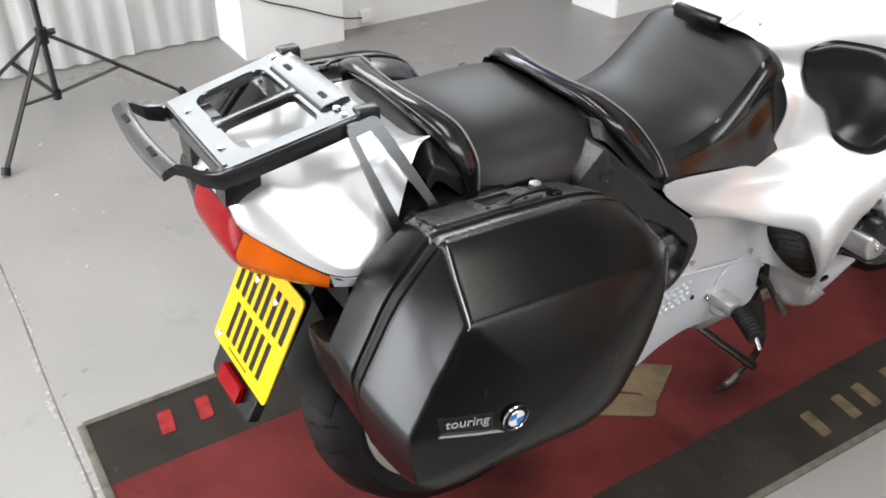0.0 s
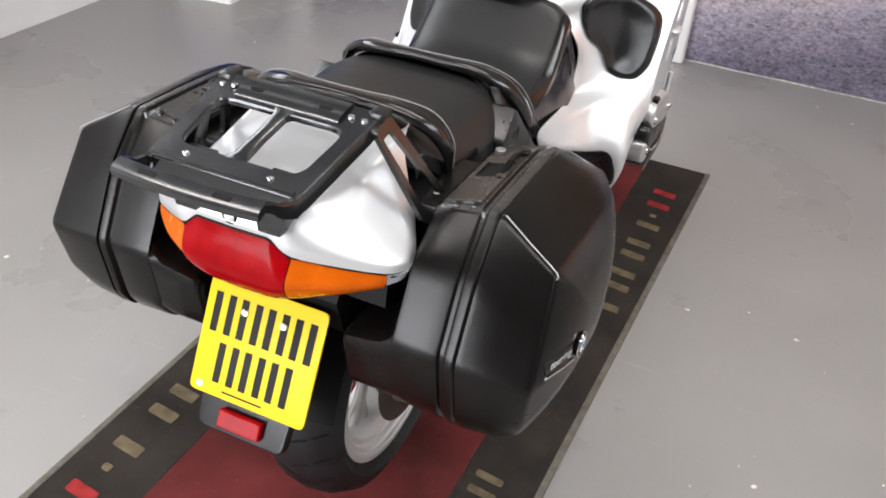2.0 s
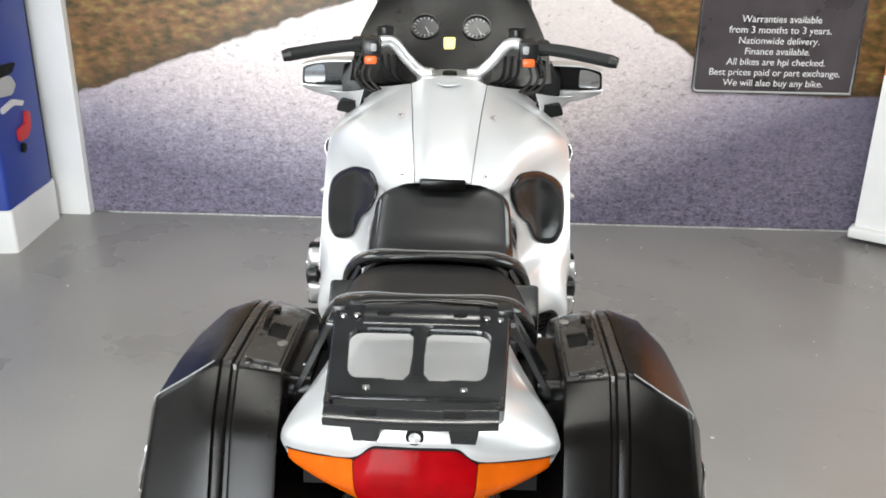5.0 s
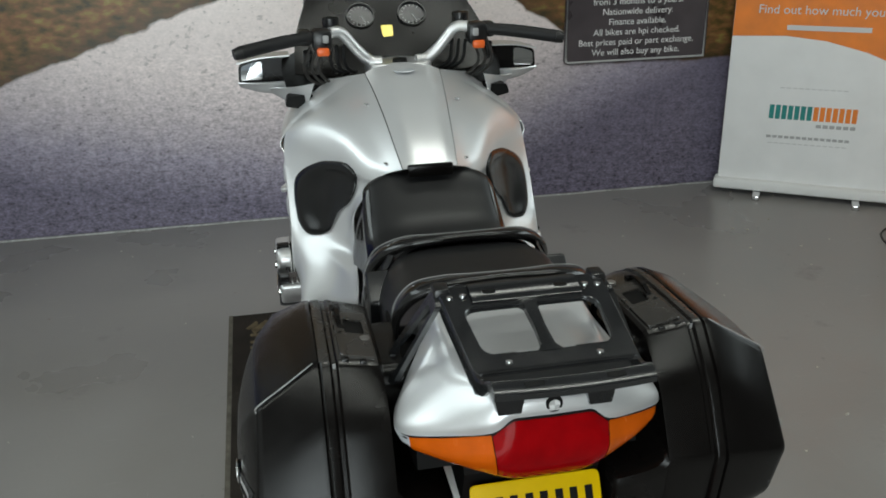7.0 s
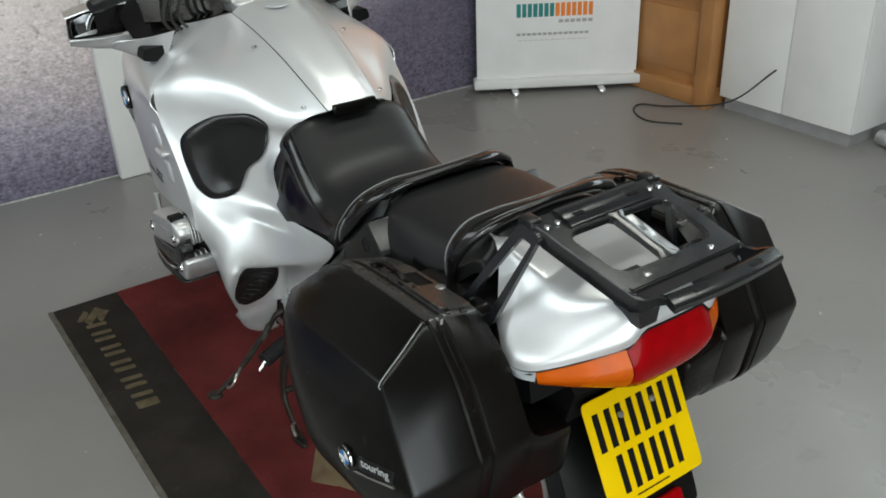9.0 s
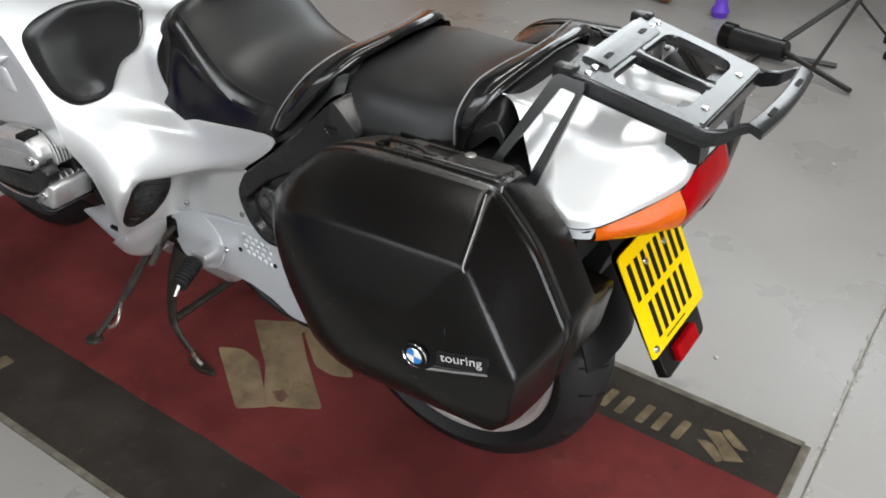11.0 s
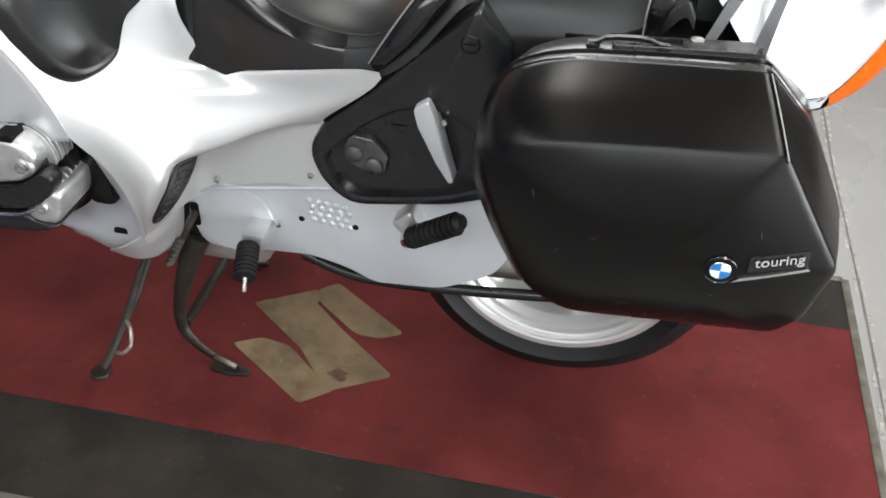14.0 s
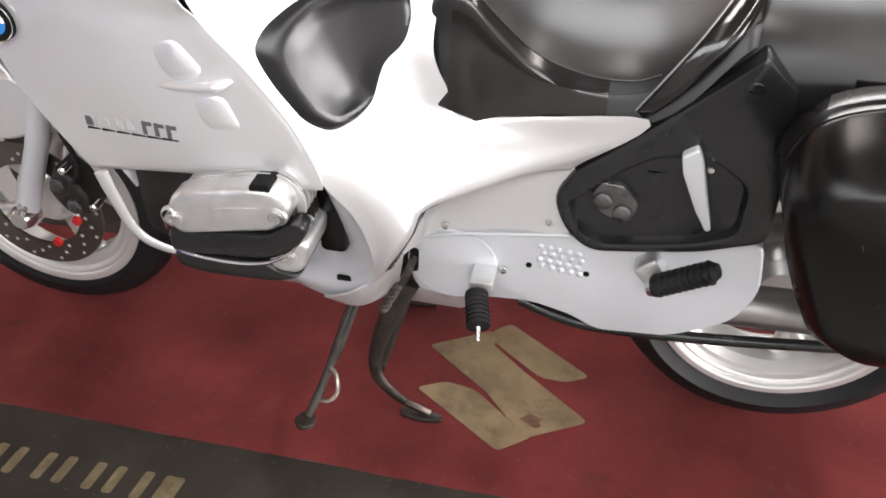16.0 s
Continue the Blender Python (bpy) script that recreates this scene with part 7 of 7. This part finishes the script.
# bars, dash, screen, mirrors
for s in (1, -1):
    bar = part("handlebar", tube([(1.51, 0.05 * s, 1.168), (1.515, 0.085 * s, 1.172), (1.51, 0.125 * s, 1.21), (1.5, 0.165 * s, 1.258), (1.485, 0.2 * s, 1.262)], [0.017, 0.018, 0.016, 0.016, 0.016], 6, 12), ALU, bike, "cast aluminium handlebar riser")
    part("grip", tube([(1.475, 0.22 * s, 1.258), (1.45, 0.33 * s, 1.248), (1.415, 0.445 * s, 1.232)], [0.016, 0.018, 0.018], 4, 14), RUBBER, bar, "black rubber grip")
    part("bar_weight", tube([(1.415, 0.443 * s, 1.232), (1.408, 0.465 * s, 1.228)], [0.019, 0.015], 1, 14), PLASTIC_SMOOTH, bar)
    part("switch_box", boxed(1.445, 1.51, min(0.195 * s, 0.25 * s), max(0.195 * s, 0.25 * s), 1.215, 1.275, 0.012), PLASTIC_SMOOTH, bar, "black switch housing")
    part("switch", boxed(1.435, 1.455, min(0.205 * s, 0.24 * s), max(0.205 * s, 0.24 * s), 1.205, 1.228, 0.006), ORANGE_SWITCH, bar, "orange switch button")
    part("switch", boxed(1.44, 1.456, min(0.205 * s, 0.222 * s), max(0.205 * s, 0.222 * s), 1.24, 1.262, 0.004), GREY_PAINT, bar, "grey switch button")
    part("lever", tube([(1.52, 0.235 * s, 1.25), (1.53, 0.33 * s, 1.24), (1.5, 0.43 * s, 1.225)], [0.009, 0.008, 0.006], 5, 8, 1.6), PLASTIC_SMOOTH, bar, "black hand lever")
    part("reservoir", tube([(1.545, 0.19 * s, 1.25), (1.545, 0.19 * s, 1.295)], 0.024, 1, 18), PLASTIC_SMOOTH, bar)
    for k in range(3):
        part("hose", tube([(1.52, (0.2 - 0.02 * k) * s, 1.22), (1.54, (0.19 - 0.02 * k) * s, 1.15), (1.6, (0.13 - 0.02 * k) * s, 1.12)], 0.005, 5, 6), RUBBER, bar)
    low = lambda row: [(x, y * s, 1.06 + (z - 1.06) * 0.62) for x, y, z in row]
    shell = part("mirror", net([low(q) for q in ([(1.62, 0.3, 1.13), (1.64, 0.4, 1.12), (1.68, 0.47, 1.115)], [(1.64, 0.31, 1.06), (1.68, 0.4, 1.065), (1.74, 0.46, 1.075)], [(1.75, 0.31, 1.06), (1.8, 0.4, 1.08), (1.84, 0.44, 1.1)], [(1.84, 0.3, 1.15), (1.86, 0.37, 1.16), (1.84, 0.43, 1.17)], [(1.77, 0.31, 1.235), (1.77, 0.4, 1.23), (1.77, 0.455, 1.21)], [(1.68, 0.31, 1.24), (1.68, 0.4, 1.235), (1.69, 0.47, 1.21)])], 5, 5, 1, 0.004), SILVER, bike, "silver mirror housing", 60)
    frame_line = rounded([(0.305 * s, 1.092), (0.468 * s, 1.092), (0.464 * s, 1.148), (0.4 * s, 1.164), (0.305 * s, 1.166)], 0.012)
    part("mirror_frame", slab(frame_line, 1.705, 1.694, plane="yz"), PLASTIC, shell, "black mirror frame", 0)
    part("mirror_glass", slab(rounded([(0.395 * s, 1.1), (0.46 * s, 1.1), (0.457 * s, 1.142), (0.42 * s, 1.154), (0.395 * s, 1.156)], 0.01), 1.696, 1.69, plane="yz"), MIRROR, shell, "mirror glass", 0)
    part("inner_panel", net([[(1.53, 0.12 * s, 1.085), (1.545, 0.23 * s, 1.085), (1.59, 0.325 * s, 1.08)], [(1.56, 0.12 * s, 1.13), (1.585, 0.24 * s, 1.13), (1.64, 0.335 * s, 1.115)], [(1.64, 0.13 * s, 1.2), (1.66, 0.26 * s, 1.19), (1.7, 0.335 * s, 1.16)]], 4, 4, 1, 0.004), PLASTIC, bike, "black inner fairing panel", 60)
    part("clutch_perch", boxed(1.5, 1.545, min(0.25 * s, 0.285 * s), max(0.25 * s, 0.285 * s), 1.225, 1.268, 0.008), DARK_METAL, bar, "dark lever perch")
    part("mirror_switch", tube([(1.5, 0.262 * s, 1.21), (1.515, 0.265 * s, 1.165)], [0.014, 0.01], 1, 12), PLASTIC_SMOOTH, bar)
    for k in range(3):
        part("cable", tube([(1.49, (0.215 + 0.02 * k) * s, 1.225), (1.5, (0.235 + 0.02 * k) * s, 1.16), (1.545, (0.2 + 0.02 * k) * s, 1.11), (1.6, 0.15 * s, 1.1)], 0.0045, 5, 6), CABLE, bar)
    part("mirror_stem", net([[(1.5, 0.25 * s, 1.12), (1.56, 0.31 * s, 1.1), (1.62, 0.37 * s, 1.09)], [(1.55, 0.28 * s, 1.03), (1.62, 0.33 * s, 1.05), (1.7, 0.38 * s, 1.065)], [(1.7, 0.29 * s, 1.03), (1.75, 0.33 * s, 1.05), (1.8, 0.36 * s, 1.07)]], 5, 5, 1, 0.004), SILVER, bike, "silver mirror arm", 60)
    part("stem_vent", slab(rounded([(0.244 * s, 1.066), (0.258 * s, 1.046), (0.3 * s, 1.042), (0.338 * s, 1.05), (0.33 * s, 1.078), (0.262 * s, 1.082)], 0.008), 1.575, 1.528, plane="yz"), INK, bike, "", 0)
part("top_yoke", slab(rounded([(1.47, -0.09), (1.56, -0.1), (1.6, 0.0), (1.56, 0.1), (1.47, 0.09)], 0.03), 1.14, 1.168, 0.008, plane="xy"), ALU, bike, "cast top yoke")
part("ignition_lock", lathe([(0.0, 0.022), (0.012, 0.02), (0.014, 0.0)], (1.5, 0.0, 1.166), 20, axis="z"), INK, bike, "black ignition lock")
dash_rows = [[(1.58, 0.3, 1.13), (1.56, 0.15, 1.12), (1.58, 0.0, 1.13), (1.56, -0.15, 1.12), (1.58, -0.3, 1.13)], [(1.66, 0.29, 1.22), (1.66, 0.15, 1.2), (1.66, 0.0, 1.2), (1.66, -0.15, 1.2), (1.66, -0.29, 1.22)], [(1.76, 0.25, 1.31), (1.76, 0.15, 1.3), (1.76, 0.0, 1.29), (1.76, -0.15, 1.3), (1.76, -0.25, 1.31)], [(1.84, 0.21, 1.375), (1.85, 0.12, 1.39), (1.86, 0.0, 1.395), (1.85, -0.12, 1.39), (1.84, -0.21, 1.375)]]
dash = part("dash_panel", net(dash_rows, 5, 5, 1, 0.006), PLASTIC, bike, "black instrument panel", 60)
for y in (0.085, -0.075):
    face = Matrix.Translation((1.728, y, 1.268)) @ Matrix.Rotation(radians(-48), 4, "Y")
    bm = lathe([(-0.002, 0.044), (0.012, 0.044), (0.012, 0.04), (0.004, 0.039)], (0, 0, 0), 32, axis="z")
    bm.transform(face)
    dial = part("dial", bm, PLASTIC_SMOOTH, dash, "black round dial rim")
    bm = lathe([(0.004, 0.039), (0.0042, 0.0)], (0, 0, 0), 32, axis="z")
    bm.transform(face)
    part("dial_face", bm, DIAL, dial, "dark dial face", 0)
    for k in range(13):
        a = radians(-40 + k * 22)
        bm = boxed(0.028, 0.036, -0.001, 0.001, 0.0045, 0.005)
        bm.transform(face @ Matrix.Rotation(a, 4, "Z"))
        part("dial_mark", bm, GREY_PRINT, dial, "", 0)
    bm = boxed(0.0, 0.03, -0.001, 0.001, 0.0055, 0.0062)
    bm.transform(face @ Matrix.Rotation(radians(210), 4, "Z"))
    part("needle", bm, GREY_PRINT, dial, "", 0)
face = Matrix.Translation((1.685, 0.008, 1.222)) @ Matrix.Rotation(radians(-48), 4, "Y")
bm = boxed(-0.026, 0.026, -0.018, 0.018, 0.0, 0.008, 0.004)
bm.transform(face)
part("key_card", bm, LIT_YELLOW, dash, "bright yellow lit display")
screen_rows = [[(1.9, 0.24, 1.12), (1.97, 0.12, 1.13), (1.99, 0.0, 1.13), (1.97, -0.12, 1.13), (1.9, -0.24, 1.12)], [(1.86, 0.25, 1.28), (1.93, 0.13, 1.3), (1.95, 0.0, 1.3), (1.93, -0.13, 1.3), (1.86, -0.25, 1.28)], [(1.8, 0.235, 1.4), (1.86, 0.13, 1.44), (1.88, 0.0, 1.45), (1.86, -0.13, 1.44), (1.8, -0.235, 1.4)]]
part("screen", net(screen_rows, 5, 5, 1, 0.003), SMOKED, bike, "smoked clear windscreen", 60)
for s in (1, -1):
    part("screen_bracket", boxed(1.81, 1.85, min(0.16 * s, 0.2 * s), max(0.16 * s, 0.2 * s), 1.36, 1.44, 0.01), PLASTIC, bike, "black screen bracket")
